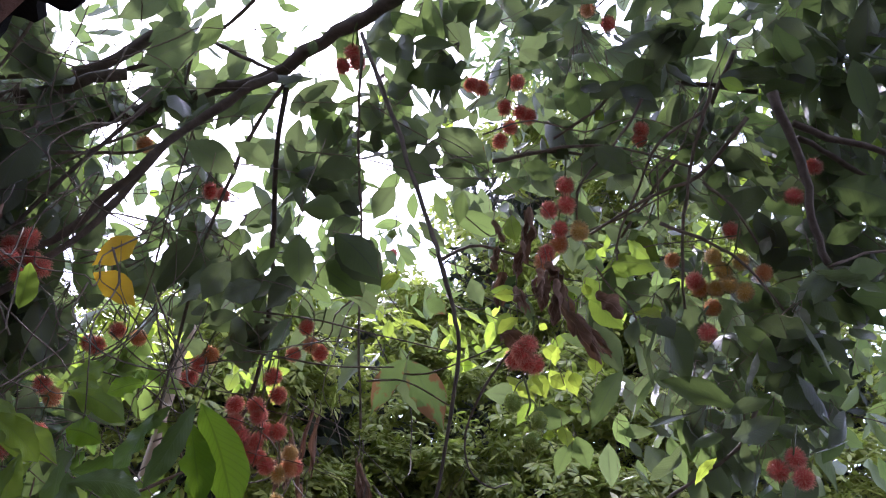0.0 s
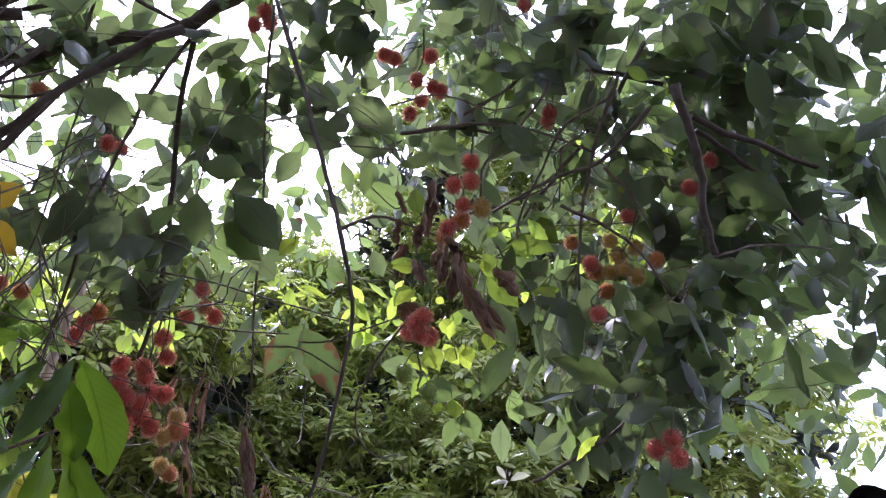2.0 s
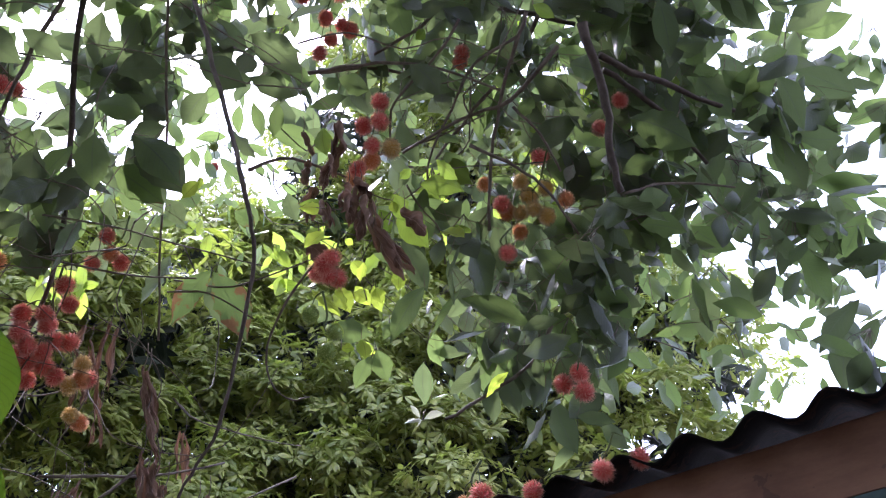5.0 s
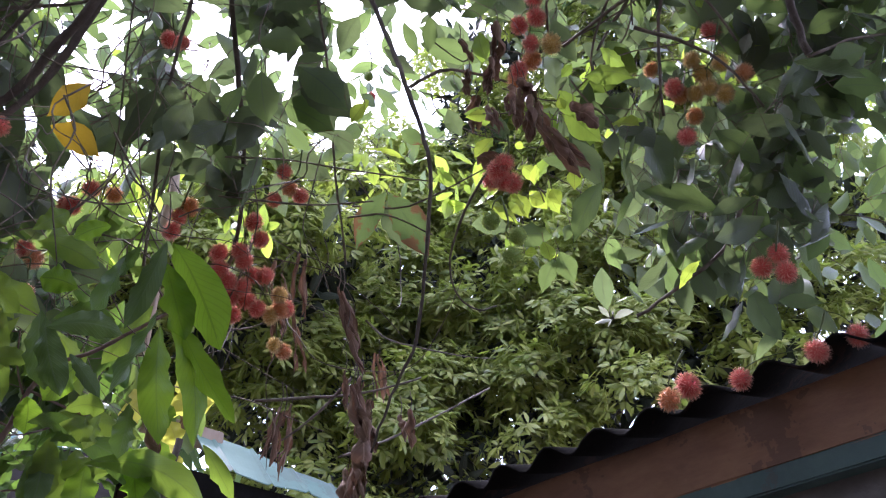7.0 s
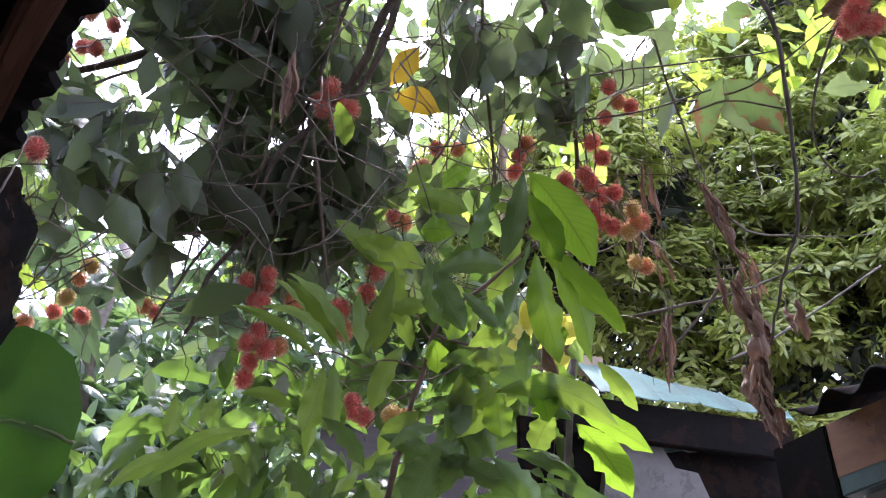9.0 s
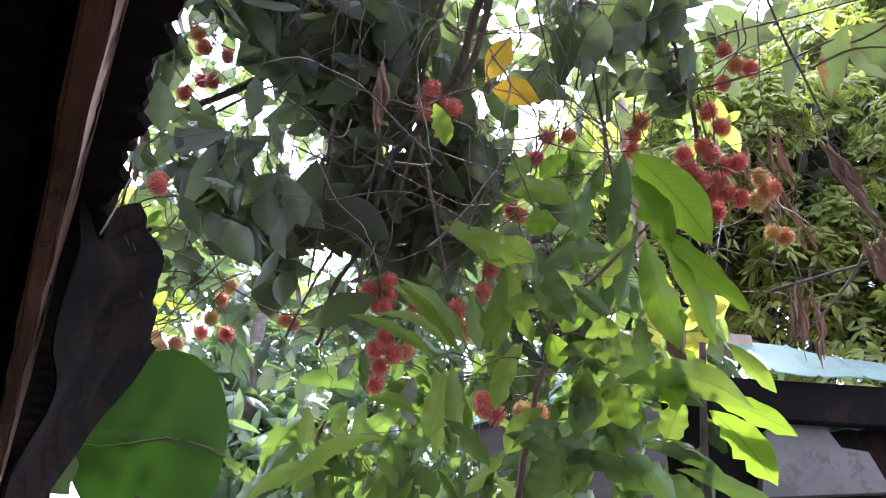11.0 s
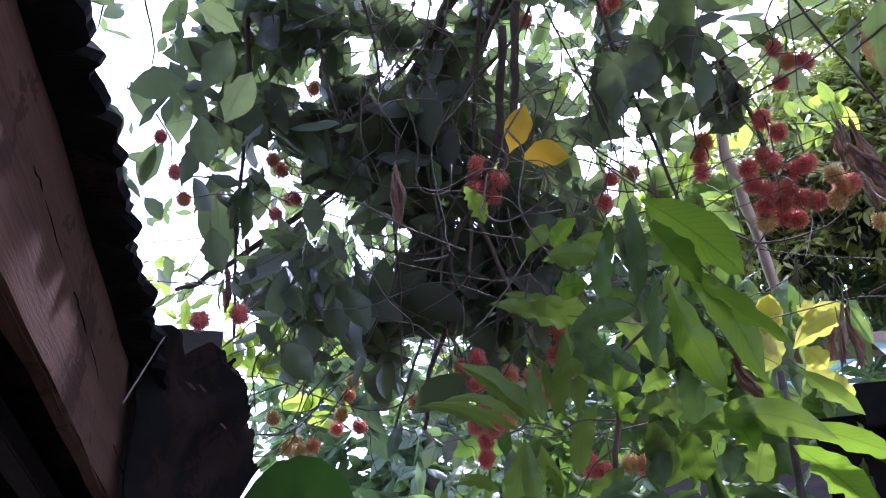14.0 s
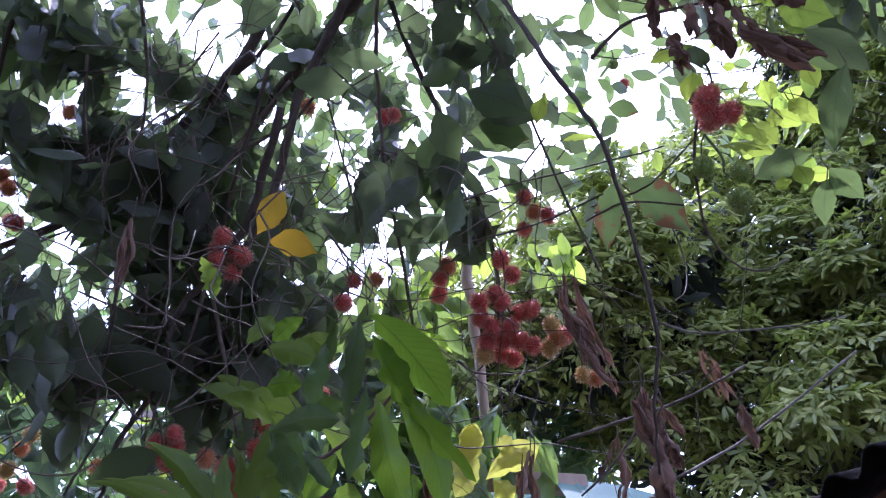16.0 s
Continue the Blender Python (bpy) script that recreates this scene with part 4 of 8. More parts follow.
fruit_cluster("two red rambutans at the roof edge", (0.764, 1.411, 2.354), [("r", 0.623, 1.534, 2.282, 0.94), ("r", 0.737, 1.435, 2.283, 0.96), ("r", 0.809, 1.411, 2.300, 0.91)])
fruit_cluster("pair of red rambutans high under the bough", (-0.252, 1.086, 3.516), [("r", -0.263, 1.158, 3.489, 0.98), ("r", -0.286, 1.185, 3.464, 0.93), ("r", -0.250, 1.186, 3.484, 1.01)])
fruit_cluster("lone orange rambutan under the bough", (-0.785, 1.341, 3.392), [("o", -0.802, 1.375, 3.332, 1.04)])
fruit_cluster("dull red rambutans in the leaves", (-0.623, 1.442, 3.377), [("r", -0.647, 1.511, 3.318, 1.02), ("r", -0.602, 1.495, 3.285, 0.90)])
fruit_cluster("high bunch of red rambutans in deep leaves", (0.143, 1.147, 3.492), [("r", 0.078, 1.224, 3.456, 0.94), ("r", 0.053, 1.210, 3.448, 0.92), ("r", 0.171, 1.214, 3.477, 0.97), ("r", 0.185, 1.273, 3.424, 0.90), ("r", 0.159, 1.293, 3.383, 0.90), ("r", 0.208, 1.281, 3.421, 0.96), ("r", 0.133, 1.307, 3.340, 0.90), ("r", 0.141, 1.253, 3.417, 0.90)])
fruit_cluster("red rambutan high in the leaves", (0.397, 1.067, 3.674), [("r", 0.407, 1.105, 3.616, 0.96), ("o", 0.354, 1.091, 3.658, 0.98)])
fruit_cluster("reddish rambutans hidden in leaves", (0.507, 1.240, 3.432), [("r", 0.503, 1.288, 3.398, 0.95), ("r", 0.502, 1.309, 3.384, 0.92)])
fruit_cluster("two red rambutans on a bare twig", (0.880, 1.215, 3.307), [("r", 0.866, 1.324, 3.198, 1.02), ("r", 0.898, 1.250, 3.227, 0.93)])
fruit_cluster("red rambutans between twigs", (0.743, 1.378, 3.248), [("r", 0.735, 1.422, 3.176, 0.97), ("o", 0.594, 1.505, 3.135, 0.90), ("r", 0.658, 1.555, 3.108, 0.92), ("o", 0.709, 1.599, 3.063, 1.02)])
fruit_cluster("small far rambutans dangling on a thread", (-0.206, 2.056, 4.006), [("g", -0.195, 2.172, 3.899, 1.00), ("r", -0.188, 2.219, 3.837, 0.90)])
fruit_cluster("dull red rambutans in low leaves", (-0.775, 1.551, 2.920), [("r", -0.774, 1.580, 2.864, 0.95), ("o", -0.731, 1.611, 2.869, 0.91), ("r", -0.809, 1.582, 2.814, 1.02)])
fruit_cluster("red rambutan in shade", (-0.879, 1.568, 2.655), [("r", -0.863, 1.595, 2.577, 0.96), ("o", -0.864, 1.593, 2.671, 0.94)])
fruit_cluster("pink rambutans near the ragged roof edge", (-1.237, 0.810, 2.556), [("r", -1.229, 0.853, 2.477, 1.00), ("r", -1.293, 0.790, 2.474, 0.99)])
fruit_cluster("dull rambutans high over the shed", (-1.394, 0.982, 3.172), [("o", -1.420, 0.959, 3.093, 0.96), ("r", -1.449, 1.048, 3.014, 0.93), ("r", -1.430, 1.062, 3.103, 0.90), ("o", -1.437, 0.994, 3.086, 1.05)])
fruit_cluster("small bunch of red and yellow-green rambutans", (-1.703, 1.375, 2.617), [("r", -1.777, 1.386, 2.522, 0.97), ("r", -1.728, 1.433, 2.522, 0.99), ("y", -1.727, 1.373, 2.546, 1.03), ("o", -1.778, 1.315, 2.458, 1.02), ("y", -1.794, 1.280, 2.439, 1.03), ("y", -1.843, 1.267, 2.464, 0.96), ("y", -1.835, 1.209, 2.537, 0.96), ("o", -1.715, 1.387, 2.605, 0.91), ("y", -1.678, 1.380, 2.633, 1.03), ("y", -1.842, 1.291, 2.486, 0.93)])
fruit_cluster("orange rambutan in the leaves", (-1.694, 1.607, 2.693), [("o", -1.697, 1.603, 2.629, 1.03), ("r", -1.688, 1.633, 2.623, 0.90)])
fruit_cluster("bunch of red and yellow rambutans low in broad leaves", (-0.911, 1.588, 2.258), [("r", -0.963, 1.577, 2.209, 0.96), ("r", -0.947, 1.606, 2.184, 0.97), ("y", -0.892, 1.626, 2.188, 0.96), ("o", -0.859, 1.638, 2.176, 1.03), ("r", -0.963, 1.581, 2.192, 1.01)])
fruit_cluster("red rambutans behind a leaf", (-0.826, 1.618, 2.921), [("r", -0.868, 1.655, 2.882, 0.93), ("r", -0.952, 1.690, 2.773, 1.03)])
fruit_cluster("dull red rambutans by the shed", (-1.479, 1.040, 3.158), [("r", -1.528, 1.066, 3.072, 0.98), ("r", -1.548, 1.034, 3.016, 1.01), ("o", -1.305, 1.011, 3.303, 0.98)])
fruit_cluster("shaded rambutans against the sky", (-1.475, 0.640, 3.145), [("r", -1.479, 0.665, 3.079, 0.90), ("r", -1.543, 0.735, 3.034, 0.97), ("o", -1.577, 0.780, 2.982, 1.02)])

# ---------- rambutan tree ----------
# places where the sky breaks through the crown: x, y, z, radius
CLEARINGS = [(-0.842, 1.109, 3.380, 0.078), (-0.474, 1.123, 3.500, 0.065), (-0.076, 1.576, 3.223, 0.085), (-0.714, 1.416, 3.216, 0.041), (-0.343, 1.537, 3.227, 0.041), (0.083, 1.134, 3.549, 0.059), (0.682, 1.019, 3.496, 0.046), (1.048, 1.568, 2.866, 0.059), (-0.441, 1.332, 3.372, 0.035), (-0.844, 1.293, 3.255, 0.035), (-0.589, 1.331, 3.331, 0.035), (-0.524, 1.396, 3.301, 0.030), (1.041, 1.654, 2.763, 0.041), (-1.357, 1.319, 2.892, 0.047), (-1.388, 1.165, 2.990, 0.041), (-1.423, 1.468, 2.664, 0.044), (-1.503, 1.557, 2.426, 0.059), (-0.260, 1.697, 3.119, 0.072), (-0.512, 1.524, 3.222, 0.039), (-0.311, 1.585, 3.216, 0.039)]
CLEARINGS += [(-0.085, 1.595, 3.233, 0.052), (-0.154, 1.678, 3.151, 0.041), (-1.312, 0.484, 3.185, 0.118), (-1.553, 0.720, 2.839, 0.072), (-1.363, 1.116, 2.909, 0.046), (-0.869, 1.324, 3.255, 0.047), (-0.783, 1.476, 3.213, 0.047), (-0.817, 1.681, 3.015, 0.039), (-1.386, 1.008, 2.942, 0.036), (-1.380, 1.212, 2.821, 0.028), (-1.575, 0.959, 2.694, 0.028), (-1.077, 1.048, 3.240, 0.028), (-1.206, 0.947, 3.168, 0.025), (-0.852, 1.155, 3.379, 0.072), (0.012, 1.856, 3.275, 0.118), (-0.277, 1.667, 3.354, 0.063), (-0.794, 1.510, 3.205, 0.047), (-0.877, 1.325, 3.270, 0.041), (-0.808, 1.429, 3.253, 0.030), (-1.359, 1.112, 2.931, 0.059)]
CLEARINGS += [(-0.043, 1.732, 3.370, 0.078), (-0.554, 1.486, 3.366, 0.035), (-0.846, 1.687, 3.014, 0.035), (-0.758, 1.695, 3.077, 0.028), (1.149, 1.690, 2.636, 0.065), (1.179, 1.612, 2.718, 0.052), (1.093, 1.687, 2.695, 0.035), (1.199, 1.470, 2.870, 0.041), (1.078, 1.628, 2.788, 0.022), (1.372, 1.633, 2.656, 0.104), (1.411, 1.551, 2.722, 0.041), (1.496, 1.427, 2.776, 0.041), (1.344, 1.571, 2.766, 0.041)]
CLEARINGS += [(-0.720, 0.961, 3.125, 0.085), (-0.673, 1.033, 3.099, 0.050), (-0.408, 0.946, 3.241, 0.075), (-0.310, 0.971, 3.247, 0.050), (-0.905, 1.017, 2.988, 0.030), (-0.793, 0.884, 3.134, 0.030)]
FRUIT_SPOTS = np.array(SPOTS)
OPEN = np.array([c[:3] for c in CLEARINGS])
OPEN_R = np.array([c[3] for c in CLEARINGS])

rambutan = thing("rambutan_tree", "large rambutan tree with drooping dark leaves and fruit", "tree")


def toward(p, spread=0.45):
    """Blades hang so that they face the open yard, more or less."""
    p = np.asarray(p, float).reshape(-1, 3)
    return unit(unit(YARD - p) + rng.normal(0, spread, p.shape))


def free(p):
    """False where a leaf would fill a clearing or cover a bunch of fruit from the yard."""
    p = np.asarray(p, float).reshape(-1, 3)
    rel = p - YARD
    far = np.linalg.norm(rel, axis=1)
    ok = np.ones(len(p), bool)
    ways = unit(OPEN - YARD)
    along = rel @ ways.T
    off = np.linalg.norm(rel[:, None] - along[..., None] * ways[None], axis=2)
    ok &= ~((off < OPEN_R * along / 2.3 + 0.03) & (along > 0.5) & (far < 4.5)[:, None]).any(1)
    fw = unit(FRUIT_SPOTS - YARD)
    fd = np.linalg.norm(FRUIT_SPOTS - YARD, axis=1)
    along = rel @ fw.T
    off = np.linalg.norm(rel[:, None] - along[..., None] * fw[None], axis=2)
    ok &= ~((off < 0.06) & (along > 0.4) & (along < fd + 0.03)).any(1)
    return ok


def hanging_leaves(kind, rows):
    for x, y, z, a, b, c, w in rows:
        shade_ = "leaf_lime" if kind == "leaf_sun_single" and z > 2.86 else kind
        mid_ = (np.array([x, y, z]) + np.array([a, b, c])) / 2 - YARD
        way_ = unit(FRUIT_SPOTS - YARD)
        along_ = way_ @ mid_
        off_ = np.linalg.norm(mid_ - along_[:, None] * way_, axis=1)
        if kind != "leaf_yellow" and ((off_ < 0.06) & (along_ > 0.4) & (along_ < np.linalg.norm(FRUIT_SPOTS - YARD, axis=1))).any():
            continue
        w = min(w * 1.05, 0.52 * math.dist((x, y, z), (a, b, c)) + 0.006)
        v, f, uv = leaf_data((x, y, z), (a, b, c), w, toward((x, y, z), 0.12 if kind in ("leaf_yellow", "leaf_burnt") else 0.5), ELLIPSE, 4, 0.24, 0.32, 0.08, ripple=0.16, droop=0.25)
        mesh_ob("leaf", v, f, M[shade_], rambutan, {"leaf_yellow": "yellowed dying leaf", "leaf_burnt": "green leaf with brown scorched edge", "leaf_pale": "pale grey-green leaf underside", "leaf_pale_single": "pale grey-green leaf underside", "leaf_white": "whitish young leaf", "leaf_mid": "leaf in a green toned for half shade", "leaf_sun_single": "leaf in a green brightened for backlight"}.get(kind, ""), uv)
        stalk = np.array([[x, y, z], [x + rng.normal(0, 0.01), y + rng.normal(0, 0.01), z + 0.03]])
        EXTRA.append(stalk)


EXTRA = []
TWIGS = []


def canopy(kind, size, rows):
    """Leaves on twigs round a place: x, y, z, radius, number of leaves."""
    bs, ts, ws, ns = [], [], [], []
    for x, y, z, r, n in rows:
        n = int(n * 2.6)
        c = np.array([x, y, z])
        q = unit(rng.normal(0, 1, (n, 3))) * (rng.random((n, 1)) ** 0.5) * r * np.array([1, 1.5, 1])
        b = c + q
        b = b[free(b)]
        n = len(b)
        if n == 0:
            continue
        way = unit(rng.normal(0, 0.6, (n, 3)) + np.array([0, 0, -0.55]))
        ln = size * (0.5 + 0.75 * rng.random(n))
        bs.append(b - way * ln[:, None] * 0.5)
        ts.append(b + way * ln[:, None] * 0.5)
        ws.append(ln * (0.36 + 0.14 * rng.random(n)))
        ns.append(toward(b, 0.85))
        node = c + np.array([rng.normal(0, r * 0.3), rng.normal(0, r * 0.3), r * 0.9])
        for s in bs[-1]:
            mid = (node + s) / 2 + rng.normal(0, 0.012, 3) - np.array([0, 0, 0.01])
            TWIGS.append(smooth_line([node, mid, s], 2))
    bs, ts, ws, ns = np.vstack(bs), np.vstack(ts), np.concatenate(ws), np.vstack(ns)
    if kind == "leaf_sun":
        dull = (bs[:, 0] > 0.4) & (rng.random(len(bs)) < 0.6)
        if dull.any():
            leaves("foliage", bs[dull], ts[dull], ws[dull], ns[dull], M["leaf_mid_mass"], rambutan, "drooping leaves in a green toned for half shade", OVAL, 2, 0.22, 0.32, 0.12)
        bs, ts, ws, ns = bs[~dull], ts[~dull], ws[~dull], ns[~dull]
    # some leaves take the half-shade copy, its light put into the colour
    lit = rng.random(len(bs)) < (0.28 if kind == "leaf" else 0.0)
    for pick, name, label in ((~lit, kind, "dense drooping leaves in the darkest, shade-toned green" if kind == "leaf" else "thin leaves in a green brightened for backlight"), (lit, "leaf_mid_mass", "drooping leaves in a green toned for half shade")):
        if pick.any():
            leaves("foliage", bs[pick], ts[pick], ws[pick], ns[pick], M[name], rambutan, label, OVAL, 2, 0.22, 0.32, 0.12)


tube("trunk", [(1.3, -1.1, -0.05), (1.25, -1.0, 1.2), (1.0, -0.7, 2.6), (0.6, -0.1, 3.7), (0.3, 0.5, 4.2)], 0.15, 0.07, M["bark"], rambutan, "grey-brown trunk", sides=12)
tube("limb", [(0.3, 0.5, 4.2), (0.5, 0.9, 4.3), (0.9, 1.2, 4.2)], 0.05, 0.02, M["bark"], rambutan, sides=9)
tube("limb", [(0.6, -0.1, 3.7), (-0.1, 0.6, 4.1), (-0.8, 1.0, 4.1)], 0.05, 0.02, M["bark"], rambutan, sides=9)
tube("branch", [(-0.030, 0.934, 3.542), (-0.155, 1.029, 3.537), (-0.301, 1.117, 3.522), (-0.479, 1.230, 3.468), (-0.630, 1.272, 3.450), (-0.807, 1.310, 3.410), (-1.028, 1.366, 3.315), (-1.233, 1.408, 3.207)], 0.021, 0.012, M["bark"], rambutan)
tube("branch", [(-0.439, 1.157, 3.369), (-0.545, 1.178, 3.264), (-0.654, 1.210, 3.137), (-0.717, 1.248, 3.010), (-0.781, 1.273, 2.880), (-0.898, 1.291, 2.703)], 0.0125, 0.0075, M["bark"], rambutan)
tube("branch", [(-0.223, 1.032, 3.365), (-0.13, 1.07, 3.1), (-0.042, 1.12, 2.835), (-0.005, 1.124, 2.703), (0.024, 1.163, 2.605), (0.040, 1.204, 2.544), (0.028, 1.299, 2.439), (0.004, 1.399, 2.313), (-0.018, 1.434, 2.276), (-0.052, 1.483, 2.224), (-0.088, 1.56, 2.17)], 0.0056, 0.0022, M["bark"], rambutan)
tube("branch", [(-0.421, 1.197, 3.408), (-0.443, 1.320, 3.305), (-0.439, 1.482, 3.158), (-0.437, 1.637, 2.984), (-0.456, 1.735, 2.841), (-0.484, 1.786, 2.739)], 0.0075, 0.005, M["bark"], rambutan)
tube("branch", [(-0.434, 1.208, 3.398), (-0.508, 1.302, 3.275), (-0.562, 1.398, 3.139), (-0.598, 1.483, 3.002), (-0.625, 1.591, 2.821), (-0.638, 1.649, 2.683)], 0.005625, 0.00375, M["twig"], rambutan)
tube("branch", [(0.734, 1.122, 3.540), (0.649, 1.275, 3.393), (0.541, 1.373, 3.270), (0.452, 1.445, 3.146)], 0.00625, 0.00375, M["twig"], rambutan)
tube("branch", [(0.476, 1.237, 3.551), (0.649, 1.213, 3.517), (0.807, 1.199, 3.466)], 0.0075, 0.00625, M["bark"], rambutan)
tube("branch", [(0.454, 1.169, 3.478), (0.382, 1.225, 3.398), (0.267, 1.276, 3.322)], 0.005, 0.00375, M["twig"], rambutan)
tube("branch", [(0.113, 1.337, 3.293), (0.290, 1.330, 3.341), (0.475, 1.366, 3.338)], 0.005, 0.00375, M["twig"], rambutan)
tube("branch", [(-1.198, 1.218, 3.376), (-1.010, 1.241, 3.438), (-0.845, 1.237, 3.489), (-0.644, 1.174, 3.572), (-0.509, 1.069, 3.638)], 0.0075, 0.005, M["bark"], rambutan)
tube("branch", [(-0.611, 1.131, 3.457), (-0.531, 1.142, 3.414), (-0.452, 1.151, 3.370)], 0.00625, 0.005, M["twig"], rambutan)
tube("branch", [(-0.227, 1.080, 3.395), (-0.222, 1.254, 3.236), (-0.200, 1.411, 3.058), (-0.189, 1.553, 2.855), (-0.165, 1.651, 2.667)], 0.00375, 0.0025, M["twig"], rambutan)
tube("branch", [(-1.094, 1.269, 3.126), (-0.939, 1.306, 3.194), (-0.793, 1.333, 3.248), (-0.690, 1.318, 3.304)], 0.005, 0.00375, M["twig"], rambutan)
tube("branch", [(-0.004, 1.363, 2.945), (0.089, 1.386, 3.024), (0.247, 1.458, 3.041)], 0.005, 0.0025, M["twig"], rambutan)
tube("branch", [(0.739, 1.570, 2.732), (0.692, 1.608, 2.648), (0.589, 1.651, 2.581), (0.486, 1.679, 2.522)], 0.005, 0.00375, M["twig"], rambutan)
tube("branch", [(-0.633, 1.148, 3.012), (-0.751, 1.219, 2.911), (-0.834, 1.262, 2.836), (-0.956, 1.276, 2.749), (-1.039, 1.278, 2.691), (-1.113, 1.330, 2.575), (-1.219, 1.339, 2.455), (-1.280, 1.368, 2.344)], 0.01, 0.005, M["bark"], rambutan)
tube("branch", [(-1.043, 1.287, 2.715), (-1.117, 1.229, 2.705), (-1.189, 1.122, 2.734)], 0.00375, 0.0025, M["twig"], rambutan)
tube("branch", [(-1.049, 1.287, 2.708), (-1.188, 1.267, 2.594), (-1.273, 1.233, 2.532)], 0.00375, 0.0025, M["twig"], rambutan)
tube("branch", [(-0.930, 1.272, 2.739), (-0.960, 1.377, 2.601), (-0.984, 1.469, 2.454)], 0.005, 0.00375, M["twig"], rambutan)
tube("branch", [(-0.936, 1.269, 2.737), (-1.027, 1.319, 2.608), (-1.088, 1.327, 2.537), (-1.128, 1.346, 2.470)], 0.00375, 0.0025, M["twig"], rambutan)
tube("branch", [(-0.919, 1.129, 3.080), (-0.974, 1.259, 2.948), (-1.033, 1.376, 2.797)], 0.005, 0.00375, M["twig"], rambutan)
tube("branch", [(-0.824, 1.177, 3.366), (-1.009, 1.203, 3.301), (-1.294, 1.183, 3.144), (-1.507, 1.112, 3.038), (-1.752, 0.943, 2.890), (-1.856, 0.879, 2.869)], 0.016, 0.0063, M["bark"], rambutan)
tube("branch", [(-1.090, 0.712, 3.345), (-1.291, 0.822, 3.130), (-1.478, 0.903, 2.872), (-1.603, 0.983, 2.628)], 0.007, 0.0035, M["bark"], rambutan)
tube("branch", [(-0.707, 1.146, 3.199), (-0.889, 1.254, 2.999), (-1.046, 1.333, 2.785), (-1.258, 1.319, 2.504), (-1.339, 1.314, 2.356)], 0.006, 0.0028, M["bark"], rambutan)
tube("branch", [(-0.993, 1.220, 2.848), (-0.998, 1.330, 2.754), (-0.997, 1.421, 2.668), (-1.020, 1.492, 2.558)], 0.003, 0.0014, M["twig"], rambutan)
tube("branch", [(-1.073, 1.217, 2.763), (-1.132, 1.264, 2.648), (-1.251, 1.219, 2.508)], 0.003, 0.0014, M["twig"], rambutan)
tube("branch", [(-1.259, 0.425, 3.244), (-1.319, 0.430, 3.183)], 0.003, 0.0014, M["twig"], rambutan)
tube("branch", [(-1.264, 0.485, 3.369), (-1.356, 0.571, 3.271), (-1.405, 0.590, 3.218)], 0.003, 0.0014, M["twig"], rambutan)
tube("branch", [(-0.779, 1.203, 3.651), (-0.939, 1.233, 3.477), (-1.081, 1.240, 3.299), (-1.137, 1.281, 3.152), (-1.168, 1.319, 3.017)], 0.018, 0.0084, M["bark"], rambutan)
tube("branch", [(-0.173, 1.903, 2.509), (-0.270, 1.921, 2.412), (-0.386, 1.915, 2.325)], 0.004, 0.0021, M["twig"], rambutan)
tube("branch", [(-0.630, 1.819, 2.700), (-0.592, 1.861, 2.673), (-0.471, 1.928, 2.674), (-0.379, 1.940, 2.720)], 0.003, 0.0014, M["twig"], rambutan)
tube("branch", [(-0.142, 1.880, 2.659), (-0.093, 2.049, 2.702), (0.055, 2.224, 2.756), (0.198, 2.377, 2.819)], 0.003, 0.0014, M["twig"], rambutan)
tube("branch", [(-0.384, 1.830, 2.420), (-0.165, 1.941, 2.486), (-0.007, 2.018, 2.566)], 0.00375, 0.0025, M["twig"], rambutan)
tube("branch", [(-0.211, 2.005, 2.348), (-0.068, 2.217, 2.506), (0.188, 2.381, 2.720)], 0.00375, 0.0025, M["twig"], rambutan)
tube("branch", [(0.697, 0.995, 3.139), (0.758, 1.088, 3.029), (0.781, 1.166, 2.935), (0.810, 1.219, 2.848)], 0.01125, 0.0075, M["bark"], rambutan)
tube("branch", [(0.746, 1.041, 3.089), (0.916, 1.091, 3.099), (1.116, 1.131, 3.082)], 0.00875, 0.005, M["bark"], rambutan)
tube("branch", [(0.775, 1.085, 3.110), (0.904, 1.147, 3.100), (1.080, 1.249, 3.016)], 0.0075, 0.004375, M["bark"], rambutan)
tube("branch", [(0.576, 1.005, 3.178), (0.557, 1.100, 3.124), (0.548, 1.190, 3.062), (0.543, 1.271, 2.998), (0.554, 1.403, 2.870)], 0.005, 0.003125, M["twig"], rambutan)
tube("branch", [(0.107, 1.245, 3.167), (0.265, 1.201, 3.184), (0.414, 1.184, 3.169), (0.564, 1.191, 3.121)], 0.004375, 0.003125, M["twig"], rambutan)
tube("branch", [(0.653, 1.047, 3.124), (0.569, 1.171, 3.069), (0.460, 1.236, 3.053), (0.341, 1.320, 3.012)], 0.005625, 0.003125, M["twig"], rambutan)
tube("branch", [(0.480, 1.242, 2.976), (0.590, 1.251, 2.929), (0.666, 1.272, 2.876), (0.735, 1.316, 2.798)], 0.004375, 0.0025, M["twig"], rambutan)
tube("branch", [(0.575, 1.183, 3.058), (0.643, 1.213, 3.008), (0.699, 1.261, 2.942)], 0.00375, 0.0025, M["twig"], rambutan)
tube("branch", [(0.812, 1.223, 2.844), (0.952, 1.243, 2.923), (1.142, 1.261, 2.960)], 0.00375, 0.0025, M["twig"], rambutan)
tube("branch", [(0.431, 1.057, 3.188), (0.393, 1.134, 3.146), (0.312, 1.232, 3.091), (0.308, 1.298, 3.038)], 0.00375, 0.0025, M["twig"], rambutan)
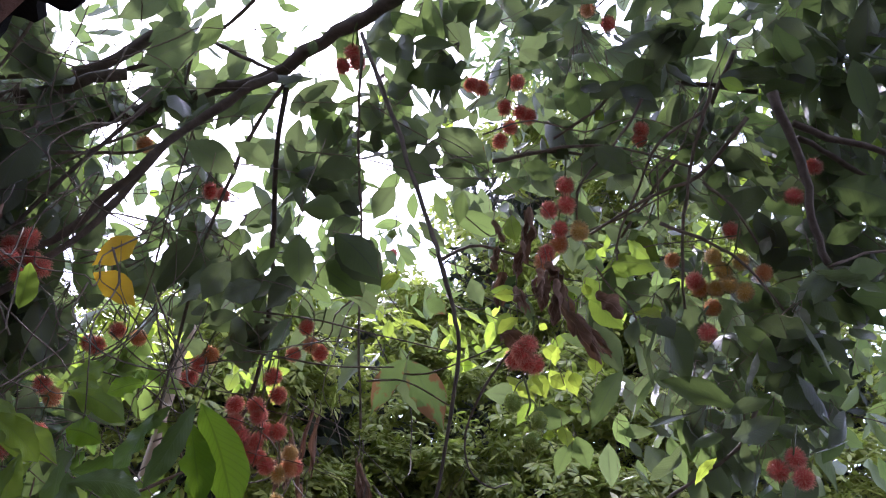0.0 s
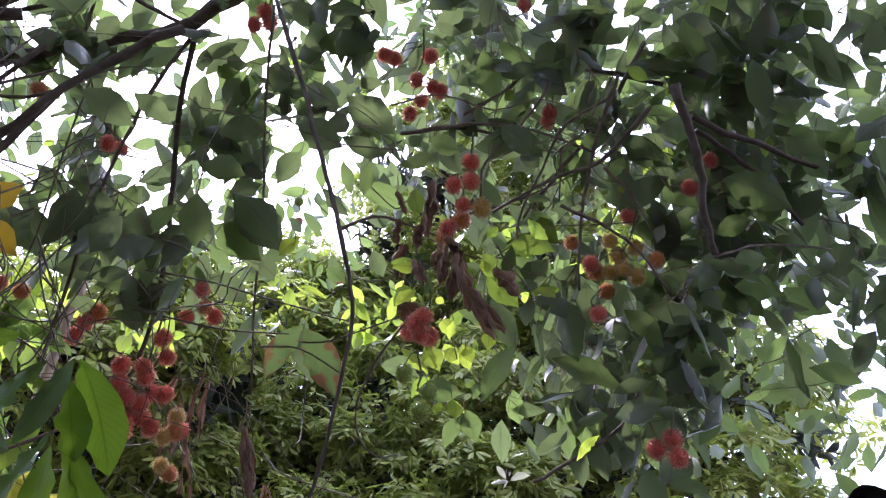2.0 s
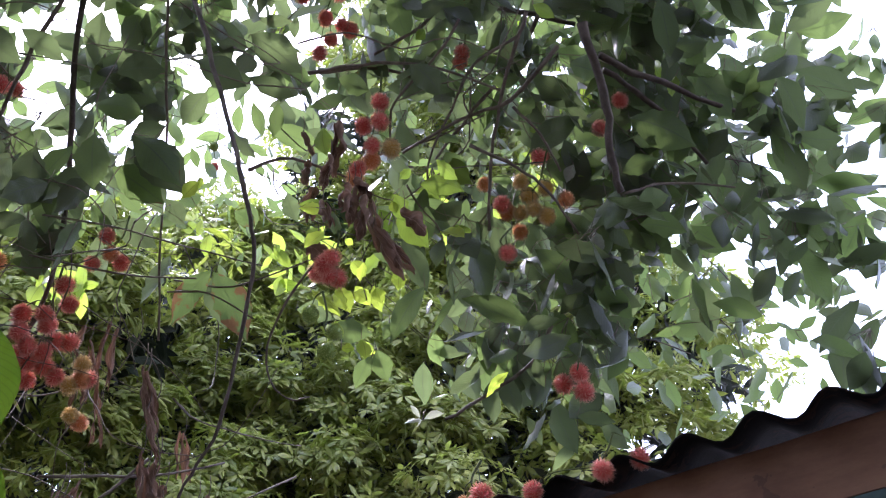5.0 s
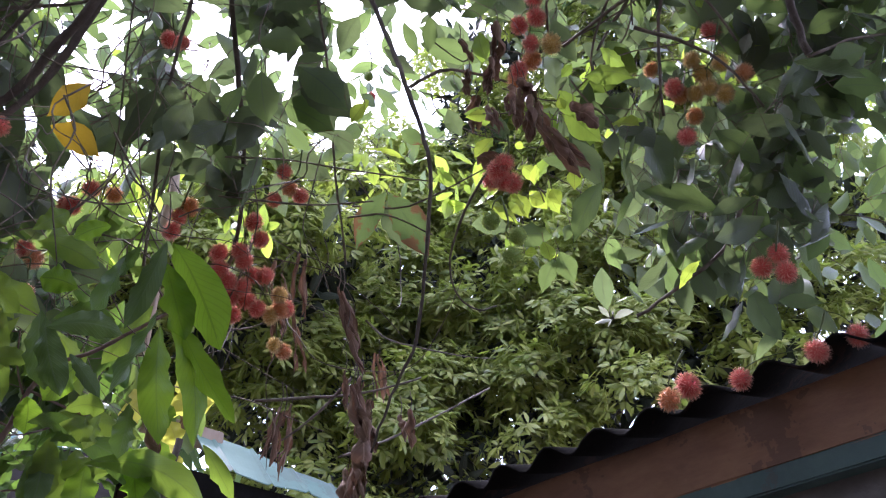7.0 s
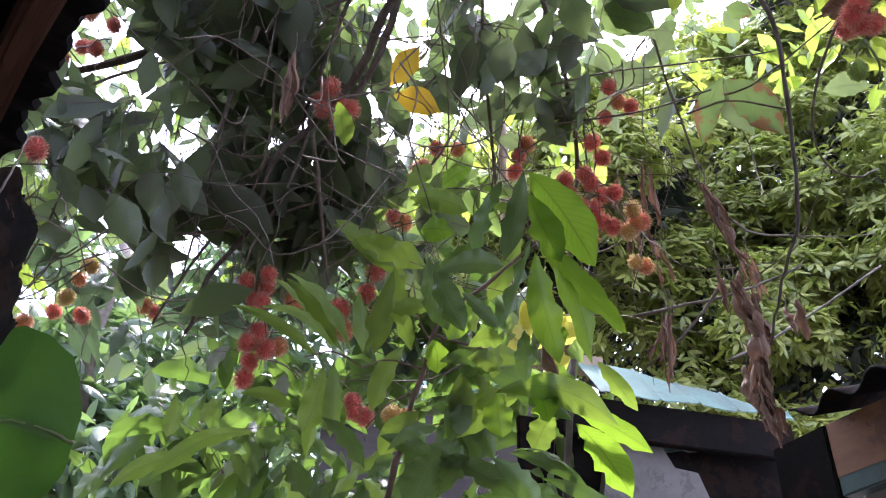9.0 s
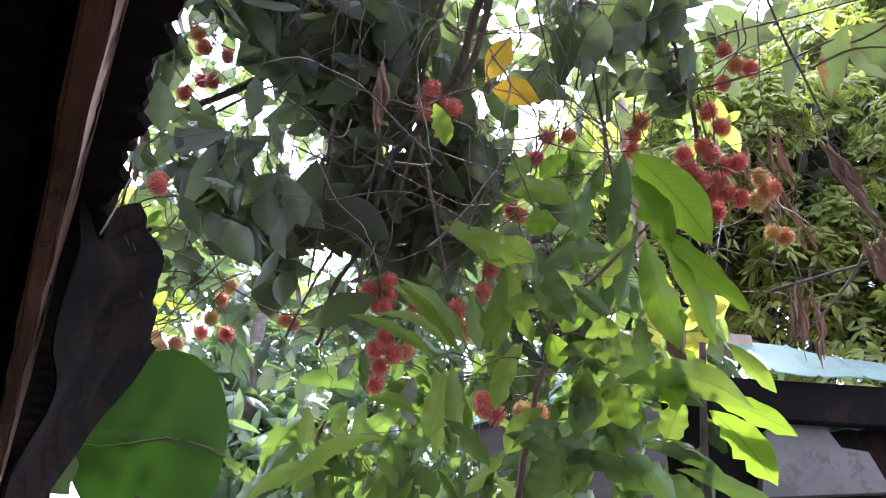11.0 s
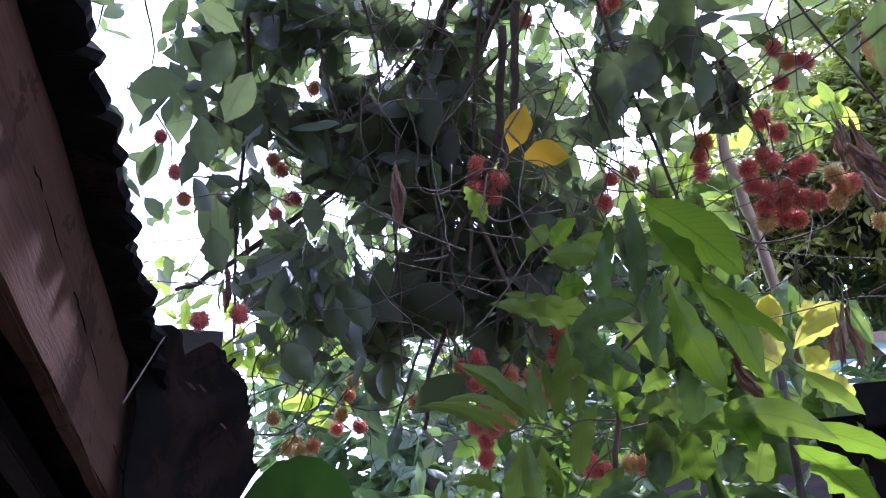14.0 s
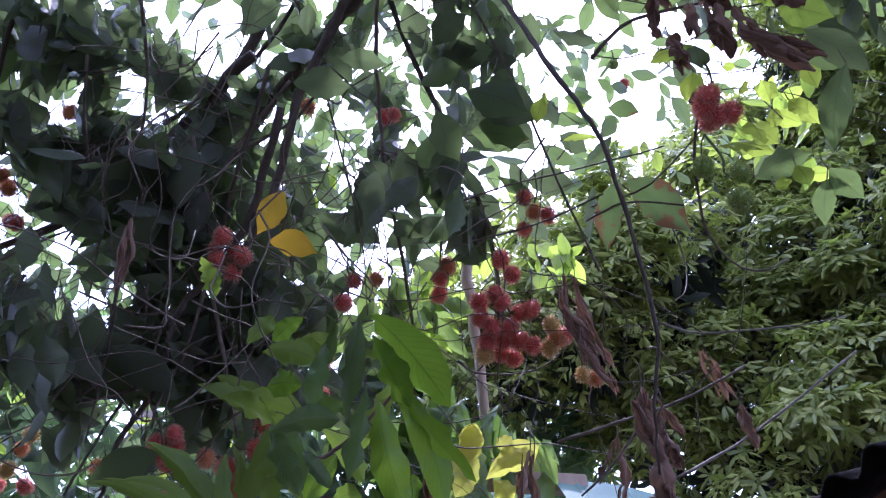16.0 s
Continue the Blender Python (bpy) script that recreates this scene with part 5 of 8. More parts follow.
tube("branch", [(0.564, 1.056, 3.151), (0.478, 1.131, 3.127), (0.441, 1.220, 3.071), (0.403, 1.322, 2.996), (0.410, 1.372, 2.948)], 0.00375, 0.0025, M["twig"], rambutan)
tube("branch", [(0.477, 1.170, 3.099), (0.490, 1.270, 3.017)], 0.0025, 0.001875, M["twig"], rambutan)
tube("branch", [(0.280, 1.371, 3.046), (0.420, 1.311, 3.068), (0.527, 1.242, 3.093)], 0.0025, 0.001875, M["twig"], rambutan)
tube("branch", [(0.357, 1.372, 2.961), (0.395, 1.403, 2.921), (0.444, 1.430, 2.880), (0.463, 1.480, 2.819)], 0.0025, 0.001875, M["twig"], rambutan)
tube("branch", [(-0.160, 1.645, 2.840), (-0.021, 1.653, 2.842), (0.169, 1.595, 2.905)], 0.0025, 0.001875, M["twig"], rambutan)
tube("branch", [(-0.442, 1.512, 2.769), (-0.254, 1.556, 2.772), (-0.099, 1.566, 2.785)], 0.0025, 0.001875, M["twig"], rambutan)
tube("branch", [(-0.434, 1.483, 2.862), (-0.283, 1.512, 2.870), (-0.143, 1.542, 2.860), (0.045, 1.566, 2.839)], 0.00225, 0.001875, M["twig"], rambutan)
tube("branch", [(-0.164, 1.612, 2.776), (-0.072, 1.614, 2.783), (0.035, 1.646, 2.743)], 0.00225, 0.001875, M["twig"], rambutan)
tube("branch", [(0.185, 1.38, 2.74), (0.134, 1.431, 2.70), (0.086, 1.554, 2.669), (0.072, 1.622, 2.629), (0.091, 1.690, 2.595), (0.136, 1.70, 2.565), (0.18, 1.74, 2.6)], 0.003, 0.0018, M["twig"], rambutan)
tube("branch", [(-1.257, 1.247, 2.537), (-1.188, 1.300, 2.556), (-1.048, 1.371, 2.617), (-0.960, 1.407, 2.653)], 0.00375, 0.0025, M["twig"], rambutan)
tube("branch", [(-1.031, 0.879, 3.211), (-1.129, 0.994, 3.076), (-1.195, 1.128, 2.934), (-1.285, 1.210, 2.767)], 0.004, 0.0014, M["twig"], rambutan)
tube("branch", [(-0.682, 1.199, 3.185), (-0.828, 1.209, 3.078), (-0.964, 1.240, 2.942), (-1.074, 1.320, 2.764)], 0.004, 0.0014, M["twig"], rambutan)
tube("branch", [(-1.273, 0.721, 3.031), (-1.253, 0.866, 3.003), (-1.171, 1.016, 3.023), (-1.128, 1.191, 2.967)], 0.003, 0.0014, M["twig"], rambutan)
tube("branch", [(-1.458, 0.733, 2.966), (-1.420, 0.859, 2.968), (-1.415, 1.006, 2.905), (-1.371, 1.120, 2.897)], 0.0025, 0.00105, M["twig"], rambutan)
tube("branch", [(-0.889, 0.887, 3.333), (-0.986, 1.023, 3.207), (-1.092, 1.123, 3.062), (-1.176, 1.269, 2.878)], 0.005, 0.0021, M["twig"], rambutan)
tube("branch", [(-1.353, 1.007, 2.824), (-1.275, 1.063, 2.893), (-1.174, 1.140, 2.968), (-1.036, 1.227, 3.055)], 0.004, 0.0014, M["twig"], rambutan)
tube("branch", [(-0.966, 1.083, 2.905), (-1.071, 1.143, 2.751), (-1.144, 1.205, 2.604), (-1.218, 1.256, 2.431)], 0.006, 0.0021, M["bark"], rambutan)
tube("branch", [(-0.970, 1.166, 2.849), (-1.025, 1.244, 2.730), (-1.093, 1.289, 2.600), (-1.147, 1.351, 2.449)], 0.004, 0.0014, M["twig"], rambutan)
tube("branch", [(-0.617, 1.210, 3.241), (-0.672, 1.375, 3.104), (-0.718, 1.532, 2.945), (-0.775, 1.638, 2.791)], 0.003, 0.0014, M["twig"], rambutan)
tube("branch", [(-0.675, 1.159, 3.483), (-0.701, 1.286, 3.406), (-0.646, 1.460, 3.334), (-0.537, 1.567, 3.318)], 0.004, 0.0014, M["twig"], rambutan)
tube("branch", [(-1.530, 0.970, 2.587), (-1.504, 0.978, 2.620), (-1.463, 1.025, 2.642), (-1.415, 1.090, 2.658)], 0.00225, 0.00175, M["twig"], rambutan)
tube("branch", [(-1.582, 1.055, 2.426), (-1.539, 1.019, 2.534), (-1.490, 1.056, 2.580), (-1.477, 1.121, 2.541), (-1.514, 1.146, 2.456), (-1.561, 1.128, 2.388), (-1.596, 1.084, 2.368)], 0.00225, 0.00175, M["twig"], rambutan)
tube("branch", [(-1.436, 1.076, 2.640), (-1.492, 1.099, 2.537), (-1.540, 1.109, 2.449)], 0.00275, 0.00225, M["twig"], rambutan)
tube("branch", [(-1.565, 1.042, 2.469), (-1.507, 1.118, 2.496), (-1.494, 1.163, 2.472), (-1.514, 1.167, 2.434), (-1.545, 1.116, 2.431)], 0.002, 0.0015, M["twig"], rambutan)
tube("branch", [(-1.643, 1.085, 2.397), (-1.595, 1.164, 2.405), (-1.532, 1.208, 2.471), (-1.488, 1.236, 2.515)], 0.00225, 0.00175, M["twig"], rambutan)
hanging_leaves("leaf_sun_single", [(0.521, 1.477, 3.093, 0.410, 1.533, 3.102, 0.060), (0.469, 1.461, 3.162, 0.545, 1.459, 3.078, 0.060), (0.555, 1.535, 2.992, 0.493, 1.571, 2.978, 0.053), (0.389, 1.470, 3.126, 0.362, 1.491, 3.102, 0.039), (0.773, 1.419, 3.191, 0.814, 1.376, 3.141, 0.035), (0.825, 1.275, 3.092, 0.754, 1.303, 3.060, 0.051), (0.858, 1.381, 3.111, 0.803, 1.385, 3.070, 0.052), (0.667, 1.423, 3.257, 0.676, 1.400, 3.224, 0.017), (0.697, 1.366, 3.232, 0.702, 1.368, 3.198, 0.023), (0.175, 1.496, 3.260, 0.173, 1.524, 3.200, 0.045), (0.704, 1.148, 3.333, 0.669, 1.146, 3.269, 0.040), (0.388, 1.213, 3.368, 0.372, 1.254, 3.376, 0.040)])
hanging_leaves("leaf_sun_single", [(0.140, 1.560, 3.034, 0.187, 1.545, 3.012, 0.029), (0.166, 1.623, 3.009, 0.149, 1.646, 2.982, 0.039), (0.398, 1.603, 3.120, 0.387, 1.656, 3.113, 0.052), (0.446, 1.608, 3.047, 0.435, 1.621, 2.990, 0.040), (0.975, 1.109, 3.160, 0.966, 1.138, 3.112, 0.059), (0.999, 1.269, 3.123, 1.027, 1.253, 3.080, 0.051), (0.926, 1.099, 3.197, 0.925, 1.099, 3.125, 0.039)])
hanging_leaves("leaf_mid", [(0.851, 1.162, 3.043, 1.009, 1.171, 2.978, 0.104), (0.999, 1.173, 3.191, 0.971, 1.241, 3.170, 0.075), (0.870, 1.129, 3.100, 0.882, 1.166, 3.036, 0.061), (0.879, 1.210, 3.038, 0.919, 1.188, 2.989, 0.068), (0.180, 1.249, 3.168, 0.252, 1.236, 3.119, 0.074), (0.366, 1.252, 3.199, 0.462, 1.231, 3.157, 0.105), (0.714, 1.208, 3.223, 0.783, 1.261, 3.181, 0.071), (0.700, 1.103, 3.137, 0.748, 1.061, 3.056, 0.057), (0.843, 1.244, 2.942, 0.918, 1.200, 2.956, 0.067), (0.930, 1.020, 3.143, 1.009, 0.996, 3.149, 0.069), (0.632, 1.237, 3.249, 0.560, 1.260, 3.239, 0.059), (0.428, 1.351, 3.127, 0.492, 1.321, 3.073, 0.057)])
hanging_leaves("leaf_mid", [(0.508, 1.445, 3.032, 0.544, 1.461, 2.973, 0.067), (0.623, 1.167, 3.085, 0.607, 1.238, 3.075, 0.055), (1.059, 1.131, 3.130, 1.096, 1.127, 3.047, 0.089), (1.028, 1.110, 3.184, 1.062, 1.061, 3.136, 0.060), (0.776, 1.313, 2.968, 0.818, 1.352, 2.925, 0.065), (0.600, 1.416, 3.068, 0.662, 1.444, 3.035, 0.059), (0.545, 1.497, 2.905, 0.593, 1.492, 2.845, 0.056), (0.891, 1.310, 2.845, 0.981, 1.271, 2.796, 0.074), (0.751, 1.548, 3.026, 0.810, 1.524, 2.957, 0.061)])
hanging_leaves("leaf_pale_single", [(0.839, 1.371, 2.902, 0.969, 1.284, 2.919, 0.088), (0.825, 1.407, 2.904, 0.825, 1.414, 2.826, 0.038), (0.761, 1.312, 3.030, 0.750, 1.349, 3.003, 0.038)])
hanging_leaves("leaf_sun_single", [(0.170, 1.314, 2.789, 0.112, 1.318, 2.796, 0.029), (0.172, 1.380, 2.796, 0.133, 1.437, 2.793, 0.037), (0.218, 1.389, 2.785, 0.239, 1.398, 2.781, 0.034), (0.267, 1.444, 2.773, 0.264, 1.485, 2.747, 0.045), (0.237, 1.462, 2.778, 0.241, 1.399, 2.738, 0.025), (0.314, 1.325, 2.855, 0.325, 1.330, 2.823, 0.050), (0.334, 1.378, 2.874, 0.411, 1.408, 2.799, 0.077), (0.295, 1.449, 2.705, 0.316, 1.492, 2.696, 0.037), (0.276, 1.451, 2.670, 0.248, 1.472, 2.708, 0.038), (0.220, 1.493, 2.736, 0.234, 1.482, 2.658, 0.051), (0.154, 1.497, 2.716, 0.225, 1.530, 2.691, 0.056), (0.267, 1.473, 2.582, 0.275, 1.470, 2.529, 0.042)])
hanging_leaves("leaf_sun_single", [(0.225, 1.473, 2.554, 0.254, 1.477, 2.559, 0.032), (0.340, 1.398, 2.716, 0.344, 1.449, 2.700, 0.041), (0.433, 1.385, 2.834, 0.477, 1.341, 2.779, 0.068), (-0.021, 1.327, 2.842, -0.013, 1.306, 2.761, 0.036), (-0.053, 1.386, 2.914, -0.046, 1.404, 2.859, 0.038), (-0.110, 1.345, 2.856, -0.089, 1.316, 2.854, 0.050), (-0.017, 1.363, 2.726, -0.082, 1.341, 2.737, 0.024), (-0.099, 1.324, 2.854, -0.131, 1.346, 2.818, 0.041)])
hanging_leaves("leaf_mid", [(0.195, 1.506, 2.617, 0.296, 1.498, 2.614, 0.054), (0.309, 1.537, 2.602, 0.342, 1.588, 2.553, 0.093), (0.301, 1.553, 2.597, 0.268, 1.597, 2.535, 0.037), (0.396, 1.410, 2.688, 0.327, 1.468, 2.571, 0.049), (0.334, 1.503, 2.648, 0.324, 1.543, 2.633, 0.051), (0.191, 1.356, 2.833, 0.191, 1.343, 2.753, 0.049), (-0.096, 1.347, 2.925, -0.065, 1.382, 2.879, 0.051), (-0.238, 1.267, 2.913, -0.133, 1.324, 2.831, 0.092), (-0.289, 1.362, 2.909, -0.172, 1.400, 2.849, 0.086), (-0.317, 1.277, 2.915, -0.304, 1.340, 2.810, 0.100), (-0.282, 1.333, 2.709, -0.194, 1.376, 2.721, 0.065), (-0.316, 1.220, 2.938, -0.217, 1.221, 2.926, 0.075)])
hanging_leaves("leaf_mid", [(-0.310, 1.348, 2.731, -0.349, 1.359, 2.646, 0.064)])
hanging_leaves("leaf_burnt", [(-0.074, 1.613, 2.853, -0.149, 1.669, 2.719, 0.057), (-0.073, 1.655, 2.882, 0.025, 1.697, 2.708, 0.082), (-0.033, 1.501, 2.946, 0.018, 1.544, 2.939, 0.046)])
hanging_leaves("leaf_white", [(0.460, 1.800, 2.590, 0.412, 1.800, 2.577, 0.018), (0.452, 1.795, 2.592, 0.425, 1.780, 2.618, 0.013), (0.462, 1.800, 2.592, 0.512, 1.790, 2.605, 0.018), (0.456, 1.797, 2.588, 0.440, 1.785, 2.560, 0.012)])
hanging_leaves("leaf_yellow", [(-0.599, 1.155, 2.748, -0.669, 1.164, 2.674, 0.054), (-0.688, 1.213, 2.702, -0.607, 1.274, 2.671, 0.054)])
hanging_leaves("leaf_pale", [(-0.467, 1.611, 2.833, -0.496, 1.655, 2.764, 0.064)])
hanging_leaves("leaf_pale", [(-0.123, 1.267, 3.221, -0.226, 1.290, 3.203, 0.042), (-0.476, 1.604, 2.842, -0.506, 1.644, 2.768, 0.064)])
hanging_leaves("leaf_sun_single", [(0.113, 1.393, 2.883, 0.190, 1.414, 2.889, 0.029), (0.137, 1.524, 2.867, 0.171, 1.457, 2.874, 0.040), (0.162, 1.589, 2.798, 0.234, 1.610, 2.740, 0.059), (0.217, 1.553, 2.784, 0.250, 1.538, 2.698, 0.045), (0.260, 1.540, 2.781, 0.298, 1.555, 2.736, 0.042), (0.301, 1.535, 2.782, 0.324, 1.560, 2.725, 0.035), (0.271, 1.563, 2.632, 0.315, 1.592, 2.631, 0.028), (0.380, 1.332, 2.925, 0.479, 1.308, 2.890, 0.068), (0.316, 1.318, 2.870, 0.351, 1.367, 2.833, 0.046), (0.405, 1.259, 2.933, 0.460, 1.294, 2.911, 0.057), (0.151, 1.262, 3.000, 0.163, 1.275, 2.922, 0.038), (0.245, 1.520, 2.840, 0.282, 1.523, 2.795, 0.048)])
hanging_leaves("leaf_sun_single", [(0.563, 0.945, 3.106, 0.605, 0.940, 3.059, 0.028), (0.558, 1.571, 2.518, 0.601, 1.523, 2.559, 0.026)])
hanging_leaves("leaf_single", [(-0.473, 1.320, 2.878, -0.563, 1.362, 2.752, 0.091), (-0.429, 1.305, 2.888, -0.447, 1.397, 2.802, 0.064), (-0.247, 1.293, 2.936, -0.126, 1.370, 2.852, 0.121), (-0.266, 1.346, 2.962, -0.179, 1.439, 2.851, 0.106), (-0.335, 1.361, 2.898, -0.414, 1.397, 2.822, 0.077), (-0.027, 1.149, 3.155, 0.095, 1.199, 3.102, 0.113), (-0.132, 1.180, 3.079, -0.020, 1.190, 3.020, 0.077), (-0.303, 1.244, 3.082, -0.197, 1.219, 3.081, 0.073), (-0.558, 1.098, 2.992, -0.456, 1.170, 2.977, 0.089), (-0.478, 1.147, 3.066, -0.400, 1.212, 3.055, 0.079), (-0.063, 1.340, 3.051, 0.008, 1.386, 3.008, 0.093), (0.140, 1.192, 3.139, 0.251, 1.198, 3.093, 0.074)])
hanging_leaves("leaf_single", [(0.333, 1.159, 3.135, 0.405, 1.176, 3.059, 0.093), (0.280, 1.328, 2.969, 0.373, 1.280, 2.943, 0.047), (0.490, 1.372, 2.918, 0.591, 1.354, 2.927, 0.059), (0.763, 1.201, 2.805, 0.902, 1.212, 2.763, 0.116), (0.843, 1.222, 2.816, 0.886, 1.155, 2.785, 0.090), (0.823, 1.220, 2.829, 0.783, 1.279, 2.784, 0.079)])
hanging_leaves("leaf_single", [(-0.880, 1.690, 2.744, -0.741, 1.754, 2.709, 0.089), (-0.867, 1.616, 2.879, -0.825, 1.588, 2.941, 0.090), (-0.875, 1.524, 2.781, -0.808, 1.518, 2.816, 0.087), (-0.398, 1.637, 2.968, -0.279, 1.635, 2.937, 0.074), (-0.490, 1.615, 2.868, -0.455, 1.652, 2.812, 0.086), (-0.312, 1.620, 2.978, -0.238, 1.647, 2.949, 0.073), (-0.645, 1.653, 2.907, -0.580, 1.719, 2.893, 0.075), (-0.352, 1.358, 3.220, -0.271, 1.384, 3.192, 0.073), (-0.230, 1.298, 3.369, -0.110, 1.295, 3.339, 0.089), (-0.275, 1.290, 3.256, -0.326, 1.350, 3.190, 0.073), (-0.726, 1.073, 3.252, -0.586, 1.020, 3.305, 0.095), (-0.734, 1.157, 3.312, -0.686, 1.101, 3.329, 0.059)])
hanging_leaves("leaf_single", [(-0.837, 1.126, 3.229, -0.825, 1.177, 3.235, 0.059), (-0.467, 1.108, 3.473, -0.481, 1.167, 3.435, 0.060), (-0.582, 1.129, 3.334, -0.612, 1.166, 3.263, 0.073), (-0.361, 1.121, 3.479, -0.368, 1.160, 3.462, 0.060), (-0.131, 1.391, 3.235, -0.184, 1.455, 3.171, 0.089), (-0.219, 1.477, 3.215, -0.275, 1.434, 3.205, 0.074), (-0.380, 1.249, 3.311, -0.387, 1.342, 3.220, 0.087), (-0.619, 1.482, 3.144, -0.526, 1.425, 3.152, 0.090), (-0.634, 1.524, 3.060, -0.568, 1.511, 3.094, 0.075)])
hanging_leaves("leaf_single", [(-1.548, 0.726, 2.960, -1.573, 0.849, 2.859, 0.086), (-1.416, 0.673, 3.004, -1.430, 0.706, 2.943, 0.075), (-1.439, 0.805, 2.992, -1.532, 0.907, 2.776, 0.107), (-1.285, 0.843, 3.020, -1.324, 0.933, 2.992, 0.089), (-1.380, 0.897, 2.914, -1.389, 0.970, 2.888, 0.089), (-1.246, 1.138, 2.988, -1.260, 1.172, 2.921, 0.074), (-1.370, 1.203, 2.834, -1.371, 1.228, 2.774, 0.060), (-1.379, 0.734, 3.054, -1.308, 0.827, 3.008, 0.090), (-1.504, 0.663, 2.894, -1.513, 0.720, 2.844, 0.059)])
hanging_leaves("leaf_single", [(-0.217, 1.428, 3.284, -0.286, 1.493, 3.188, 0.085), (-0.124, 1.517, 3.245, -0.056, 1.612, 3.210, 0.127), (-0.345, 1.714, 3.075, -0.235, 1.770, 3.040, 0.078), (-0.205, 1.805, 3.051, -0.266, 1.859, 2.915, 0.086), (-0.080, 1.770, 2.973, -0.041, 1.886, 2.879, 0.091), (-0.137, 1.674, 3.180, -0.058, 1.707, 3.108, 0.063), (-0.222, 1.604, 3.211, -0.213, 1.644, 3.129, 0.057), (-0.414, 1.511, 3.126, -0.326, 1.628, 3.094, 0.141), (-0.621, 1.405, 3.022, -0.671, 1.497, 2.934, 0.082), (-0.468, 1.639, 3.027, -0.426, 1.729, 2.995, 0.085), (-0.226, 1.686, 3.144, -0.172, 1.716, 3.077, 0.062), (-0.116, 1.688, 3.158, -0.060, 1.631, 3.149, 0.057)])
hanging_leaves("leaf_single", [(-0.302, 1.488, 3.133, -0.220, 1.458, 3.170, 0.069), (0.139, 1.949, 3.012, 0.252, 1.960, 2.995, 0.087), (0.281, 1.957, 2.957, 0.343, 2.035, 2.895, 0.086), (0.324, 1.682, 3.188, 0.428, 1.748, 3.139, 0.084), (0.083, 1.695, 3.217, 0.120, 1.750, 3.163, 0.071)])
hanging_leaves("leaf_sun_single", [(0.280, 1.940, 2.981, 0.234, 1.994, 2.940, 0.037), (0.294, 1.940, 2.963, 0.335, 1.946, 2.918, 0.031), (0.382, 1.945, 2.989, 0.409, 1.925, 2.945, 0.028), (0.334, 1.667, 3.163, 0.371, 1.695, 3.104, 0.069), (0.360, 1.805, 3.130, 0.317, 1.869, 3.085, 0.052)])
hanging_leaves("leaf_single", [(-0.870, 0.523, 2.885, -0.920, 0.547, 2.802, 0.055), (-0.864, 0.629, 2.861, -0.943, 0.615, 2.772, 0.066), (-0.919, 0.475, 2.682, -0.855, 0.564, 2.691, 0.061), (-0.889, 0.518, 2.549, -0.927, 0.545, 2.478, 0.047), (-0.854, 0.566, 2.429, -0.881, 0.622, 2.350, 0.055), (-0.744, 0.526, 2.773, -0.724, 0.605, 2.734, 0.050), (-0.776, 0.399, 2.779, -0.744, 0.480, 2.754, 0.050), (-0.680, 0.622, 2.605, -0.746, 0.610, 2.531, 0.055), (-0.698, 0.328, 2.660, -0.686, 0.396, 2.620, 0.044)])
hanging_leaves("leaf_single", [(-1.070, 0.656, 2.740, -1.127, 0.654, 2.670, 0.050), (-0.981, 0.445, 2.693, -1.005, 0.495, 2.622, 0.050), (-0.938, 0.721, 2.582, -0.945, 0.782, 2.491, 0.061), (-1.071, 0.761, 2.556, -1.050, 0.825, 2.481, 0.055), (-1.087, 0.927, 2.742, -1.129, 0.965, 2.660, 0.055), (-1.076, 0.978, 2.675, -1.091, 1.030, 2.591, 0.055), (-1.188, 0.921, 2.579, -1.185, 0.991, 2.482, 0.066), (-1.064, 0.711, 2.555, -1.089, 0.758, 2.471, 0.055), (-1.001, 0.988, 2.473, -1.008, 1.044, 2.391, 0.055)])
hanging_leaves("leaf_single", [(-1.081, 1.002, 2.495, -1.115, 1.045, 2.411, 0.055), (-0.996, 0.854, 2.306, -0.975, 0.918, 2.231, 0.055), (-1.172, 0.867, 2.435, -1.161, 0.923, 2.365, 0.050), (-0.959, 0.563, 2.533, -0.969, 0.619, 2.457, 0.052), (-1.095, 0.555, 2.754, -1.121, 0.602, 2.670, 0.055), (-0.940, 0.763, 2.313, -0.906, 0.812, 2.303, 0.033), (-0.949, 0.688, 2.749, -0.980, 0.744, 2.647, 0.066), (-1.024, 0.803, 2.736, -1.046, 0.867, 2.637, 0.066), (-0.843, 0.593, 2.620, -0.875, 0.632, 2.534, 0.055)])
hanging_leaves("leaf_single", [(-0.462, 1.373, 2.700, -0.446, 1.458, 2.650, 0.055), (-0.350, 1.446, 2.795, -0.386, 1.499, 2.706, 0.061), (-0.273, 1.427, 2.849, -0.295, 1.495, 2.766, 0.061), (-0.379, 1.298, 2.780, -0.447, 1.278, 2.710, 0.055), (-0.225, 1.513, 2.839, -0.196, 1.602, 2.803, 0.055), (-0.437, 1.241, 2.782, -0.482, 1.274, 2.699, 0.055), (-0.323, 1.382, 2.881, -0.384, 1.398, 2.791, 0.061), (-0.448, 1.551, 2.770, -0.453, 1.610, 2.716, 0.044)])
